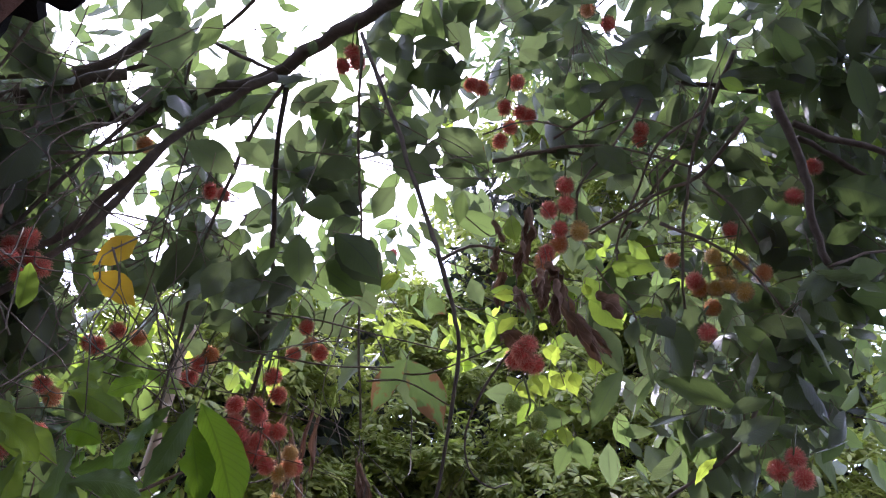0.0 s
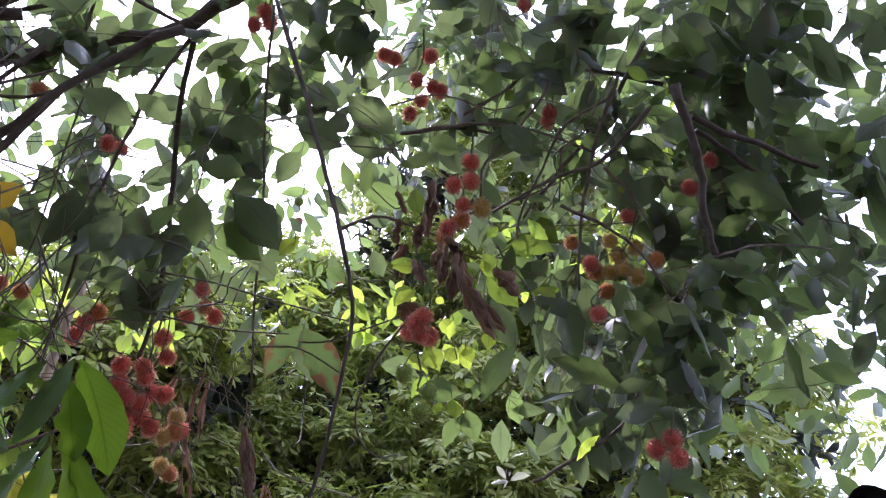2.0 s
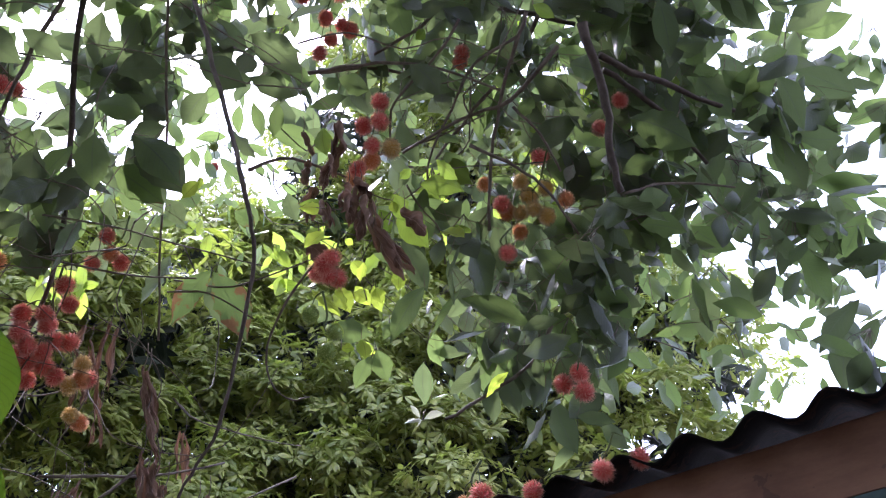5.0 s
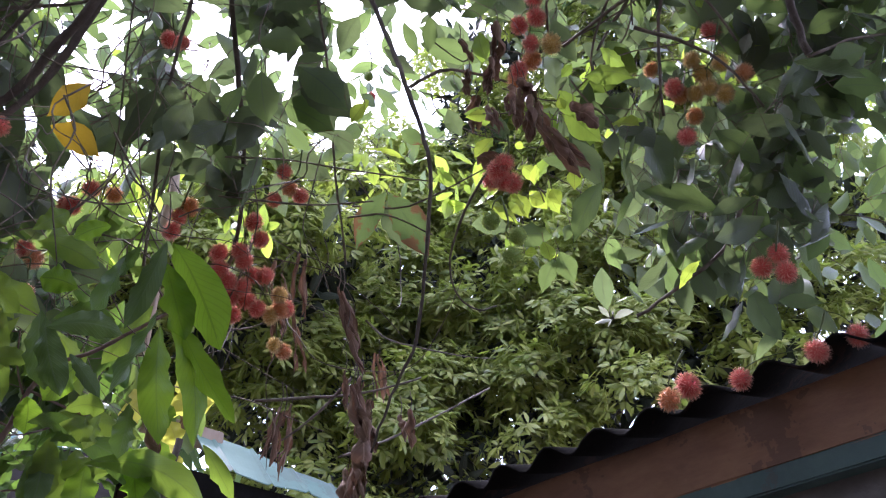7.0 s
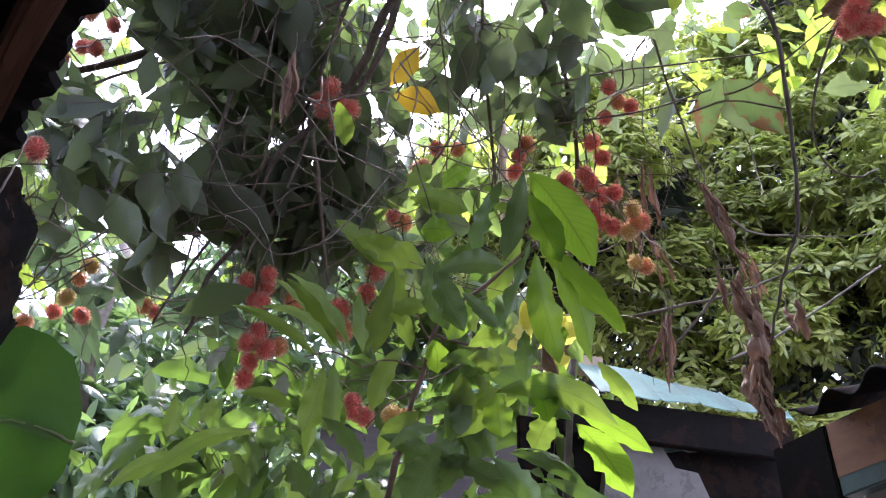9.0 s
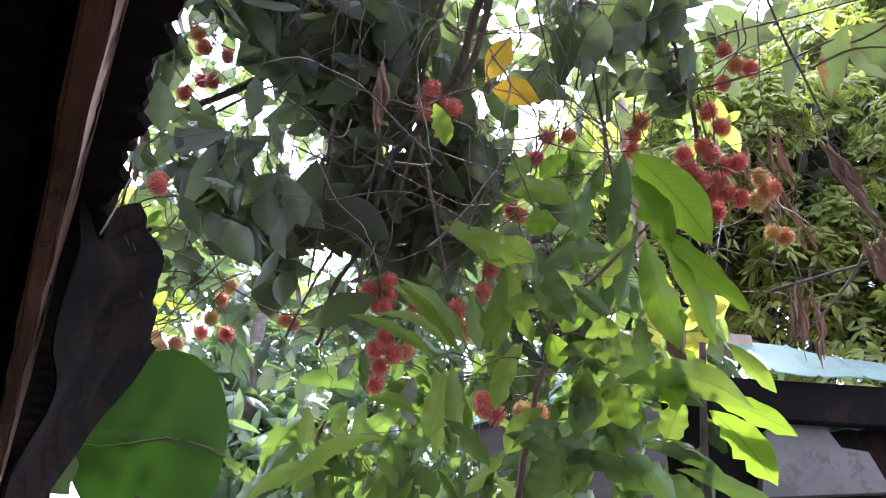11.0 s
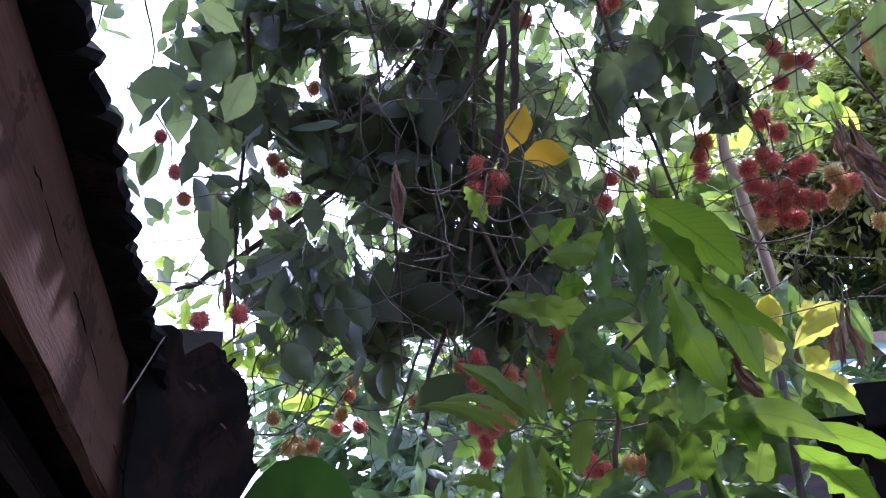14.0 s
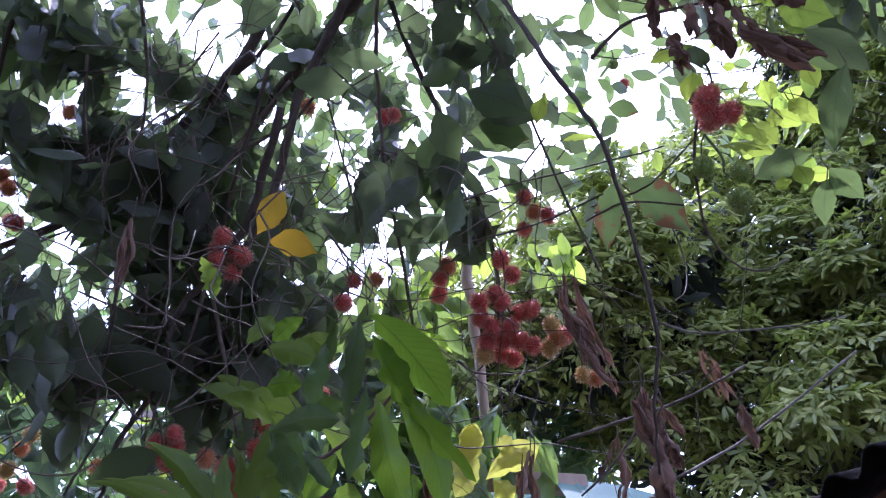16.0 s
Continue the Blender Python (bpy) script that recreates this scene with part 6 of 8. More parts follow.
canopy("leaf", 0.146, [(-1.214, 0.938, 2.968, 0.13, 4), (-1.354, 1.040, 2.928, 0.13, 4), (-1.162, 1.007, 2.654, 0.13, 4), (-1.210, 1.027, 2.593, 0.13, 4), (-1.520, 1.188, 2.624, 0.13, 4), (-1.431, 1.231, 2.527, 0.13, 4), (-1.111, 0.971, 2.889, 0.13, 4), (-1.316, 1.149, 2.955, 0.13, 4), (-1.282, 1.178, 2.808, 0.13, 4), (-1.169, 1.130, 2.595, 0.13, 4), (-1.304, 1.217, 2.585, 0.13, 4), (-1.195, 1.212, 2.457, 0.13, 4), (-1.027, 1.032, 2.868, 0.13, 4), (-1.164, 1.131, 2.934, 0.13, 4), (-1.249, 1.258, 2.931, 0.13, 4)])
canopy("leaf", 0.146, [(-1.113, 1.215, 2.673, 0.13, 4), (-1.178, 1.281, 2.573, 0.13, 4), (-1.333, 1.380, 2.521, 0.13, 4), (-1.034, 1.197, 3.081, 0.13, 4), (-0.985, 1.129, 2.880, 0.13, 4), (-1.111, 1.319, 2.858, 0.13, 4), (-1.092, 1.322, 2.694, 0.13, 4), (-1.119, 1.370, 2.648, 0.13, 4), (-1.317, 1.483, 2.617, 0.13, 4), (-0.966, 1.271, 3.035, 0.13, 4), (-1.015, 1.331, 2.955, 0.13, 4), (-1.044, 1.373, 2.861, 0.13, 4), (-1.058, 1.398, 2.720, 0.13, 4), (-1.153, 1.529, 2.694, 0.13, 4), (-1.181, 1.576, 2.623, 0.13, 4)])
canopy("leaf", 0.14, [(0.402, 1.462, 2.825, 0.12, 2), (0.499, 1.480, 2.849, 0.12, 2), (0.641, 1.580, 2.949, 0.12, 2), (0.730, 1.517, 2.880, 0.12, 2), (0.780, 1.387, 2.767, 0.12, 2), (0.516, 1.601, 2.796, 0.12, 2), (0.625, 1.598, 2.782, 0.12, 2), (0.698, 1.502, 2.710, 0.12, 2), (0.865, 1.595, 2.793, 0.12, 2), (0.576, 1.575, 2.647, 0.12, 2), (0.699, 1.631, 2.660, 0.12, 2), (0.810, 1.631, 2.665, 0.12, 2), (0.884, 1.568, 2.656, 0.12, 2), (0.769, 1.715, 2.606, 0.12, 2), (0.884, 1.727, 2.602, 0.12, 2)])
canopy("leaf", 0.146, [(-1.056, 1.127, 3.415, 0.162, 10), (-0.981, 1.187, 3.211, 0.151, 9), (-1.075, 1.154, 3.300, 0.126, 6), (-0.791, 0.975, 3.318, 0.087, 3), (-0.728, 1.124, 3.519, 0.072, 3), (-0.573, 1.041, 3.440, 0.075, 3), (-0.993, 1.357, 3.187, 0.141, 7), (-1.020, 1.324, 3.036, 0.090, 4), (-0.818, 1.306, 3.253, 0.092, 4), (-0.551, 1.351, 3.313, 0.122, 7), (-0.658, 1.389, 3.305, 0.125, 6), (-0.524, 1.408, 3.222, 0.105, 5), (-0.550, 1.453, 3.117, 0.103, 5), (-0.410, 1.465, 3.301, 0.124, 6), (-0.414, 1.621, 3.244, 0.127, 6), (-0.284, 1.437, 3.278, 0.106, 5), (-0.343, 1.445, 3.484, 0.098, 4), (-0.216, 1.608, 3.157, 0.092, 4)])
canopy("leaf", 0.146, [(-0.351, 1.258, 3.402, 0.091, 4), (-0.204, 1.286, 3.405, 0.121, 6), (-0.160, 1.291, 3.612, 0.147, 7), (-0.065, 1.098, 3.500, 0.135, 7), (-0.116, 1.375, 3.436, 0.125, 5), (0.015, 1.464, 3.336, 0.123, 5), (0.041, 1.446, 3.521, 0.098, 4), (-0.015, 1.142, 3.387, 0.101, 5), (-0.414, 1.172, 3.655, 0.065, 2), (-0.505, 1.075, 3.467, 0.060, 2), (-0.255, 1.136, 3.639, 0.096, 4)])
canopy("leaf", 0.146, [(0.180, 1.070, 3.533, 0.121, 5), (0.313, 1.275, 3.576, 0.129, 5), (0.410, 1.163, 3.491, 0.169, 12), (0.349, 1.039, 3.523, 0.090, 4), (0.536, 1.095, 3.445, 0.135, 8), (0.576, 1.206, 3.363, 0.135, 8), (0.792, 1.110, 3.613, 0.099, 4), (0.895, 1.015, 3.455, 0.203, 14), (0.952, 1.081, 3.336, 0.184, 10), (0.652, 1.071, 3.648, 0.082, 3), (0.747, 1.294, 3.378, 0.142, 6), (0.599, 1.413, 3.397, 0.144, 7), (0.426, 1.335, 3.355, 0.107, 4), (0.235, 1.368, 3.332, 0.091, 4), (0.493, 1.531, 3.113, 0.105, 4), (0.409, 1.642, 3.111, 0.092, 3), (0.601, 1.650, 3.071, 0.124, 6), (0.721, 1.772, 2.987, 0.144, 8)])
canopy("leaf", 0.146, [(0.887, 1.562, 3.013, 0.170, 13), (0.977, 1.449, 3.068, 0.170, 10), (0.867, 1.614, 2.873, 0.151, 13), (0.948, 1.710, 2.796, 0.139, 10), (1.027, 1.607, 2.950, 0.111, 5), (0.790, 1.393, 3.118, 0.135, 6), (1.037, 1.370, 3.263, 0.146, 5), (0.982, 1.303, 3.411, 0.132, 5), (0.701, 1.865, 2.834, 0.111, 5), (0.793, 1.783, 2.753, 0.092, 4), (1.080, 1.012, 3.554, 0.100, 5), (0.815, 1.085, 3.328, 0.120, 7)])
canopy("leaf", 0.146, [(-0.885, 1.456, 2.790, 0.113, 7), (-0.923, 1.664, 2.807, 0.122, 6), (-0.856, 1.624, 2.923, 0.092, 4), (-0.951, 1.545, 2.727, 0.101, 6), (-0.536, 1.461, 2.927, 0.097, 4), (-0.639, 1.624, 2.957, 0.075, 3), (-0.470, 1.591, 2.922, 0.101, 5), (-0.328, 1.732, 3.036, 0.077, 3), (-0.407, 1.472, 2.947, 0.083, 3), (-0.916, 1.709, 2.612, 0.118, 5), (-0.935, 1.418, 2.785, 0.084, 5), (-0.945, 1.508, 3.060, 0.094, 4), (-1.021, 1.452, 3.078, 0.078, 3), (-0.745, 1.504, 3.012, 0.059, 2)])
canopy("leaf", 0.146, [(-1.260, 1.008, 3.069, 0.133, 9), (-1.212, 1.107, 3.124, 0.121, 7), (-1.388, 1.299, 2.830, 0.091, 5), (-1.287, 1.227, 2.590, 0.095, 6), (-1.192, 1.273, 2.759, 0.126, 10), (-1.152, 1.291, 2.996, 0.135, 11), (-0.957, 1.180, 2.995, 0.111, 8), (-1.030, 1.110, 3.061, 0.114, 8), (-1.155, 1.552, 2.834, 0.123, 8), (-1.099, 1.514, 2.657, 0.115, 7), (-1.241, 1.406, 2.700, 0.087, 5), (-1.288, 1.440, 2.380, 0.069, 3), (-1.234, 0.983, 2.868, 0.082, 5), (-1.237, 1.245, 3.017, 0.091, 5), (-1.462, 1.359, 2.605, 0.089, 4), (-1.232, 1.318, 2.562, 0.068, 3), (-1.030, 1.539, 2.923, 0.107, 6), (-1.008, 1.612, 2.841, 0.091, 4)])
canopy("leaf", 0.146, [(-1.011, 1.524, 2.644, 0.084, 5)])
canopy("leaf", 0.150, [(-1.343, 0.730, 3.341, 0.115, 7), (-1.227, 0.573, 3.172, 0.090, 4), (-1.348, 0.593, 3.092, 0.061, 3), (-1.485, 0.834, 3.163, 0.132, 8), (-1.351, 0.734, 3.179, 0.126, 8), (-1.190, 0.887, 3.239, 0.140, 10), (-1.152, 1.004, 3.180, 0.138, 10), (-1.044, 0.948, 3.262, 0.136, 9), (-1.259, 0.928, 3.052, 0.105, 6), (-1.225, 1.111, 3.124, 0.094, 5), (-1.079, 1.136, 3.266, 0.126, 8), (-1.052, 1.151, 3.105, 0.089, 5), (-1.542, 1.135, 2.870, 0.129, 9), (-1.368, 1.188, 2.719, 0.119, 10), (-1.470, 1.042, 2.697, 0.090, 6), (-1.416, 1.361, 2.964, 0.132, 10), (-1.250, 1.386, 2.874, 0.139, 10), (-1.272, 1.373, 2.720, 0.120, 9)])
canopy("leaf", 0.150, [(-1.447, 1.300, 2.684, 0.108, 6), (-1.179, 1.460, 2.782, 0.120, 8), (-1.405, 0.829, 2.892, 0.067, 4), (-1.642, 0.670, 3.068, 0.060, 2), (-1.462, 0.720, 2.837, 0.054, 3), (-0.965, 1.290, 3.373, 0.113, 6), (-1.410, 0.932, 3.007, 0.062, 3), (-1.092, 0.810, 3.275, 0.106, 6), (-1.278, 0.683, 3.411, 0.082, 3)])
canopy("leaf", 0.150, [(-1.233, 0.836, 3.345, 0.161, 12), (-1.058, 0.870, 3.292, 0.136, 8), (-1.032, 0.988, 3.404, 0.126, 7), (-0.966, 1.098, 3.499, 0.098, 3), (-0.738, 1.271, 3.491, 0.111, 6), (-0.604, 1.349, 3.474, 0.094, 5), (-0.511, 1.425, 3.486, 0.094, 4), (-0.429, 1.520, 3.453, 0.109, 6), (-0.844, 1.408, 3.369, 0.096, 5), (-0.848, 1.602, 3.452, 0.119, 6), (-0.703, 1.602, 3.507, 0.101, 5), (-0.967, 1.316, 3.363, 0.097, 5), (-0.329, 1.667, 3.614, 0.084, 4), (-0.643, 1.612, 3.223, 0.092, 4)])
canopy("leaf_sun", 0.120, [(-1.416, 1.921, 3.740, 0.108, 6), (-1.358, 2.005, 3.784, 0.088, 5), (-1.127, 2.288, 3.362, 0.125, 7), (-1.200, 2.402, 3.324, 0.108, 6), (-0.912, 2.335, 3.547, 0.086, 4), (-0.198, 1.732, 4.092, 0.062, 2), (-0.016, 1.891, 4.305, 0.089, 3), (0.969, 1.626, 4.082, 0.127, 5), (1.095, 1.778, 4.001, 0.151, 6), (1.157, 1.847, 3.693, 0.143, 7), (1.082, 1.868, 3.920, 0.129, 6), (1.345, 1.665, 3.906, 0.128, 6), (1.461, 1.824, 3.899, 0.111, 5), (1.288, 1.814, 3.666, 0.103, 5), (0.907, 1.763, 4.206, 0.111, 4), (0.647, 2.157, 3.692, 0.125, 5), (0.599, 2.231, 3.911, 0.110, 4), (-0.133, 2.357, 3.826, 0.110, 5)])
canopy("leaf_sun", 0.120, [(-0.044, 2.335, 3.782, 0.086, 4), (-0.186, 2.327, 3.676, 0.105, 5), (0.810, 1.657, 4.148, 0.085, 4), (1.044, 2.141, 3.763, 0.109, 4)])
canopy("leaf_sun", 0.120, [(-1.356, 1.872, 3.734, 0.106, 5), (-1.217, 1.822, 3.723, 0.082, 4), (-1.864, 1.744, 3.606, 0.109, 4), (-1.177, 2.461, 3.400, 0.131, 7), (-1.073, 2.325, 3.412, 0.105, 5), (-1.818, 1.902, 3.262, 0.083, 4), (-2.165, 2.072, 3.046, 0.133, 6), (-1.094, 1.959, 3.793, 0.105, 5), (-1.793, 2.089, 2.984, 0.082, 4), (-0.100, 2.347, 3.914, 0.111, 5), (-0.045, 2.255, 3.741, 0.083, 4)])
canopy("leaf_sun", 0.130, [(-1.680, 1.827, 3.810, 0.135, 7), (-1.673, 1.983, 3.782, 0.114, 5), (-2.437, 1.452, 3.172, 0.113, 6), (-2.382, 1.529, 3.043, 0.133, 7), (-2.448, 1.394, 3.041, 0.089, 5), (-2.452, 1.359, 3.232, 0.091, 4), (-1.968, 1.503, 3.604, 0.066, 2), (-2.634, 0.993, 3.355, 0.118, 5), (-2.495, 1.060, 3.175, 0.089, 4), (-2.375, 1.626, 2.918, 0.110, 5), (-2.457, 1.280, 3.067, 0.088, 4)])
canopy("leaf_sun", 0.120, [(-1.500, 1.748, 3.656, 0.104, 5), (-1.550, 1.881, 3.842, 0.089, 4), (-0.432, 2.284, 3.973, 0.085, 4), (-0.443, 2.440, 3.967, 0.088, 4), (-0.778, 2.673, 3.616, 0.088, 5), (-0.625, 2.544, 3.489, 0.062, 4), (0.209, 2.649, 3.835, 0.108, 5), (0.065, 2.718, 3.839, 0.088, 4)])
canopy("leaf", 0.146, [(0.115, 1.270, 3.764, 0.128, 2), (0.178, 1.379, 3.704, 0.129, 2), (0.209, 1.690, 3.832, 0.143, 2), (0.177, 1.721, 3.598, 0.134, 2), (0.253, 1.159, 4.005, 0.137, 2), (0.335, 1.389, 3.926, 0.139, 2), (0.273, 1.447, 3.853, 0.137, 2), (0.367, 1.688, 3.724, 0.139, 2), (0.411, 1.776, 3.570, 0.136, 2), (0.462, 1.140, 3.953, 0.135, 2), (0.418, 1.325, 3.850, 0.135, 2), (0.514, 1.487, 3.889, 0.141, 2), (0.478, 1.638, 3.830, 0.143, 2), (0.514, 1.728, 3.517, 0.134, 2), (0.601, 1.083, 3.853, 0.131, 2), (0.652, 1.332, 3.961, 0.142, 2), (0.610, 1.349, 3.735, 0.132, 2), (0.696, 1.542, 3.743, 0.139, 2)])
canopy("leaf", 0.146, [(0.718, 1.592, 3.511, 0.131, 2), (0.779, 1.117, 3.920, 0.137, 2), (0.768, 1.194, 3.788, 0.133, 2), (0.798, 1.273, 3.633, 0.128, 2), (0.781, 1.419, 3.536, 0.128, 2), (0.878, 1.573, 3.490, 0.132, 2), (0.927, 0.999, 3.875, 0.135, 2), (0.942, 1.200, 3.764, 0.134, 2), (0.940, 1.343, 3.682, 0.134, 2), (0.968, 1.481, 3.601, 0.135, 2), (0.978, 1.527, 3.410, 0.130, 2), (1.052, 0.983, 3.895, 0.138, 2), (1.083, 1.125, 3.860, 0.139, 2), (1.101, 1.216, 3.683, 0.134, 2), (1.136, 1.421, 3.544, 0.135, 2), (1.143, 1.442, 3.383, 0.130, 2)])
canopy("leaf", 0.146, [(-1.009, 1.574, 3.413, 0.126, 2), (-1.061, 1.839, 3.505, 0.137, 2), (-0.995, 1.888, 3.283, 0.131, 2), (-0.927, 1.788, 3.630, 0.138, 2), (-0.838, 1.715, 3.387, 0.126, 2), (-0.837, 1.843, 3.265, 0.126, 2), (-0.744, 1.697, 3.596, 0.131, 2), (-0.755, 1.897, 3.502, 0.134, 2), (-0.714, 2.029, 3.400, 0.135, 2), (-0.619, 1.704, 3.589, 0.130, 2), (-0.602, 1.874, 3.589, 0.135, 2), (-0.602, 1.985, 3.377, 0.131, 2)])
canopy("leaf", 0.146, [(0.046, 1.433, 4.395, 0.151, 4), (0.070, 1.618, 4.173, 0.146, 4), (0.085, 1.819, 4.198, 0.152, 4), (0.078, 1.913, 3.912, 0.144, 4), (0.184, 2.114, 4.004, 0.154, 4), (0.235, 1.401, 4.178, 0.142, 4), (0.262, 1.556, 4.262, 0.149, 4), (0.298, 1.636, 4.032, 0.142, 4), (0.259, 1.853, 3.917, 0.143, 4), (0.389, 2.060, 3.955, 0.151, 4), (0.498, 1.410, 4.283, 0.148, 4), (0.506, 1.512, 4.163, 0.145, 4), (0.452, 1.646, 3.979, 0.141, 4), (0.487, 1.916, 4.081, 0.152, 4), (0.484, 2.078, 3.863, 0.149, 4), (0.599, 1.281, 4.153, 0.141, 4), (0.685, 1.475, 4.141, 0.145, 4), (0.623, 1.689, 4.075, 0.147, 4)])
canopy("leaf", 0.146, [(0.674, 1.753, 3.841, 0.141, 4), (0.690, 1.888, 3.744, 0.141, 4), (0.854, 1.368, 4.248, 0.149, 4), (0.833, 1.597, 4.216, 0.153, 4), (0.790, 1.619, 4.013, 0.145, 4), (0.840, 1.754, 3.784, 0.141, 4), (0.859, 1.914, 3.823, 0.147, 4), (1.018, 1.376, 4.233, 0.151, 4), (1.002, 1.508, 4.167, 0.151, 4), (1.068, 1.659, 4.056, 0.151, 4), (1.095, 1.765, 3.961, 0.151, 4), (1.098, 1.892, 3.838, 0.150, 4), (1.071, 1.264, 4.019, 0.141, 4), (1.180, 1.487, 4.067, 0.150, 4), (1.240, 1.663, 4.034, 0.154, 4), (1.166, 1.717, 3.851, 0.147, 4), (1.175, 1.792, 3.694, 0.144, 4), (1.318, 1.306, 4.171, 0.152, 4)])
canopy("leaf", 0.146, [(1.370, 1.415, 4.046, 0.151, 4), (1.291, 1.536, 3.934, 0.148, 4), (1.257, 1.573, 3.712, 0.140, 4), (1.336, 1.772, 3.679, 0.146, 4)])
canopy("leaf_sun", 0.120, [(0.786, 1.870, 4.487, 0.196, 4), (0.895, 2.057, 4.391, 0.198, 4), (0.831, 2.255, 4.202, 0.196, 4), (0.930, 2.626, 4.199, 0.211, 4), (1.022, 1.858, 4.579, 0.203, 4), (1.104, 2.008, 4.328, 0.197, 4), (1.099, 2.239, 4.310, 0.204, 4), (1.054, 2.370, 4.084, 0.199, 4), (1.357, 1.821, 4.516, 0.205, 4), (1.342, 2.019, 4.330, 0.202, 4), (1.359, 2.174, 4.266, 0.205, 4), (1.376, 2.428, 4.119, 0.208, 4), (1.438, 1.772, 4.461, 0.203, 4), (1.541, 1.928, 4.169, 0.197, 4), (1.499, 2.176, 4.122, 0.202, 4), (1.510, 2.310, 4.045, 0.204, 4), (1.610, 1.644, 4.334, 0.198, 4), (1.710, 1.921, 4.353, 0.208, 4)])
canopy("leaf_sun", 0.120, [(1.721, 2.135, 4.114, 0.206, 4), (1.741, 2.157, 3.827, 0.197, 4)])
canopy("leaf", 0.146, [(0.720, 1.979, 3.538, 0.145, 4), (0.756, 2.239, 3.553, 0.155, 4), (0.706, 2.197, 3.327, 0.146, 4), (0.698, 2.491, 3.209, 0.154, 4), (0.873, 1.973, 3.572, 0.148, 4), (0.895, 2.100, 3.389, 0.147, 4), (0.953, 2.312, 3.384, 0.155, 4), (0.952, 2.449, 3.276, 0.158, 4), (1.083, 1.913, 3.524, 0.148, 4), (1.071, 2.196, 3.503, 0.157, 4), (1.085, 2.137, 3.194, 0.146, 4), (1.075, 2.282, 3.118, 0.149, 4), (1.250, 1.874, 3.467, 0.148, 4), (1.230, 2.074, 3.393, 0.152, 4), (1.249, 2.087, 3.231, 0.148, 4), (1.183, 2.195, 3.080, 0.147, 4)])
canopy("leaf", 0.146, [(-1.294, 1.561, 3.562, 0.143, 3), (-1.258, 1.662, 3.408, 0.140, 3), (-1.138, 1.542, 3.544, 0.139, 3), (-1.136, 1.759, 3.504, 0.144, 3), (-1.053, 1.652, 3.705, 0.146, 3), (-1.104, 1.868, 3.608, 0.150, 3), (-0.854, 1.770, 3.831, 0.151, 3), (-0.806, 1.749, 3.614, 0.141, 3)])
canopy("leaf", 0.146, [(-0.881, 1.824, 3.937, 0.157, 2), (-0.870, 1.893, 3.732, 0.151, 2), (-0.668, 1.767, 3.955, 0.153, 2), (-0.737, 1.832, 3.778, 0.149, 2), (-0.532, 1.848, 4.046, 0.158, 2), (-0.525, 1.873, 3.825, 0.150, 2), (-0.304, 1.827, 4.035, 0.155, 2), (-0.296, 2.075, 4.027, 0.163, 2), (-0.118, 1.876, 4.166, 0.161, 2), (-0.141, 2.026, 3.985, 0.159, 2)])
canopy("leaf", 0.146, [(-1.564, 0.788, 3.751, 0.146, 2), (-1.777, 0.880, 3.815, 0.156, 2), (-1.864, 0.893, 3.589, 0.152, 2), (-1.635, 0.952, 3.870, 0.155, 2), (-1.643, 1.020, 3.746, 0.151, 2), (-1.697, 1.028, 3.474, 0.144, 2), (-1.434, 1.097, 3.853, 0.150, 2), (-1.563, 1.104, 3.649, 0.146, 2), (-1.632, 1.225, 3.555, 0.147, 2), (-1.407, 1.235, 3.958, 0.155, 2), (-1.479, 1.360, 3.702, 0.149, 2), (-1.593, 1.446, 3.623, 0.152, 2), (-1.231, 1.421, 3.784, 0.147, 2), (-1.317, 1.485, 3.585, 0.143, 2), (-1.470, 1.526, 3.523, 0.146, 2), (-1.103, 1.591, 3.720, 0.144, 2), (-1.350, 1.684, 3.829, 0.157, 2), (-1.458, 1.771, 3.678, 0.157, 2)])
canopy("leaf", 0.146, [(-1.985, 1.246, 3.222, 0.136, 2), (-2.108, 1.285, 3.090, 0.138, 2), (-2.139, 1.302, 2.943, 0.136, 2), (-1.851, 1.354, 3.248, 0.134, 2), (-1.904, 1.419, 3.094, 0.133, 2), (-1.913, 1.436, 2.824, 0.127, 2), (-1.748, 1.569, 3.278, 0.135, 2), (-1.805, 1.492, 3.031, 0.129, 2), (-1.921, 1.660, 2.912, 0.134, 2), (-1.645, 1.707, 3.194, 0.132, 2), (-1.728, 1.693, 3.069, 0.132, 2), (-1.855, 1.804, 2.906, 0.135, 2), (-1.449, 1.770, 3.152, 0.127, 2), (-1.620, 1.821, 3.086, 0.132, 2), (-1.641, 1.799, 2.849, 0.126, 2)])
canopy("leaf", 0.146, [(-1.693, 1.249, 3.534, 0.131, 2), (-1.643, 1.300, 3.386, 0.126, 2), (-1.540, 1.321, 3.513, 0.128, 2), (-1.713, 1.450, 3.595, 0.137, 2), (-1.489, 1.431, 3.722, 0.136, 2), (-1.480, 1.424, 3.458, 0.127, 2), (-1.301, 1.449, 3.619, 0.129, 2), (-1.362, 1.510, 3.540, 0.129, 2), (-1.185, 1.547, 3.717, 0.132, 2), (-1.331, 1.711, 3.664, 0.137, 2)])
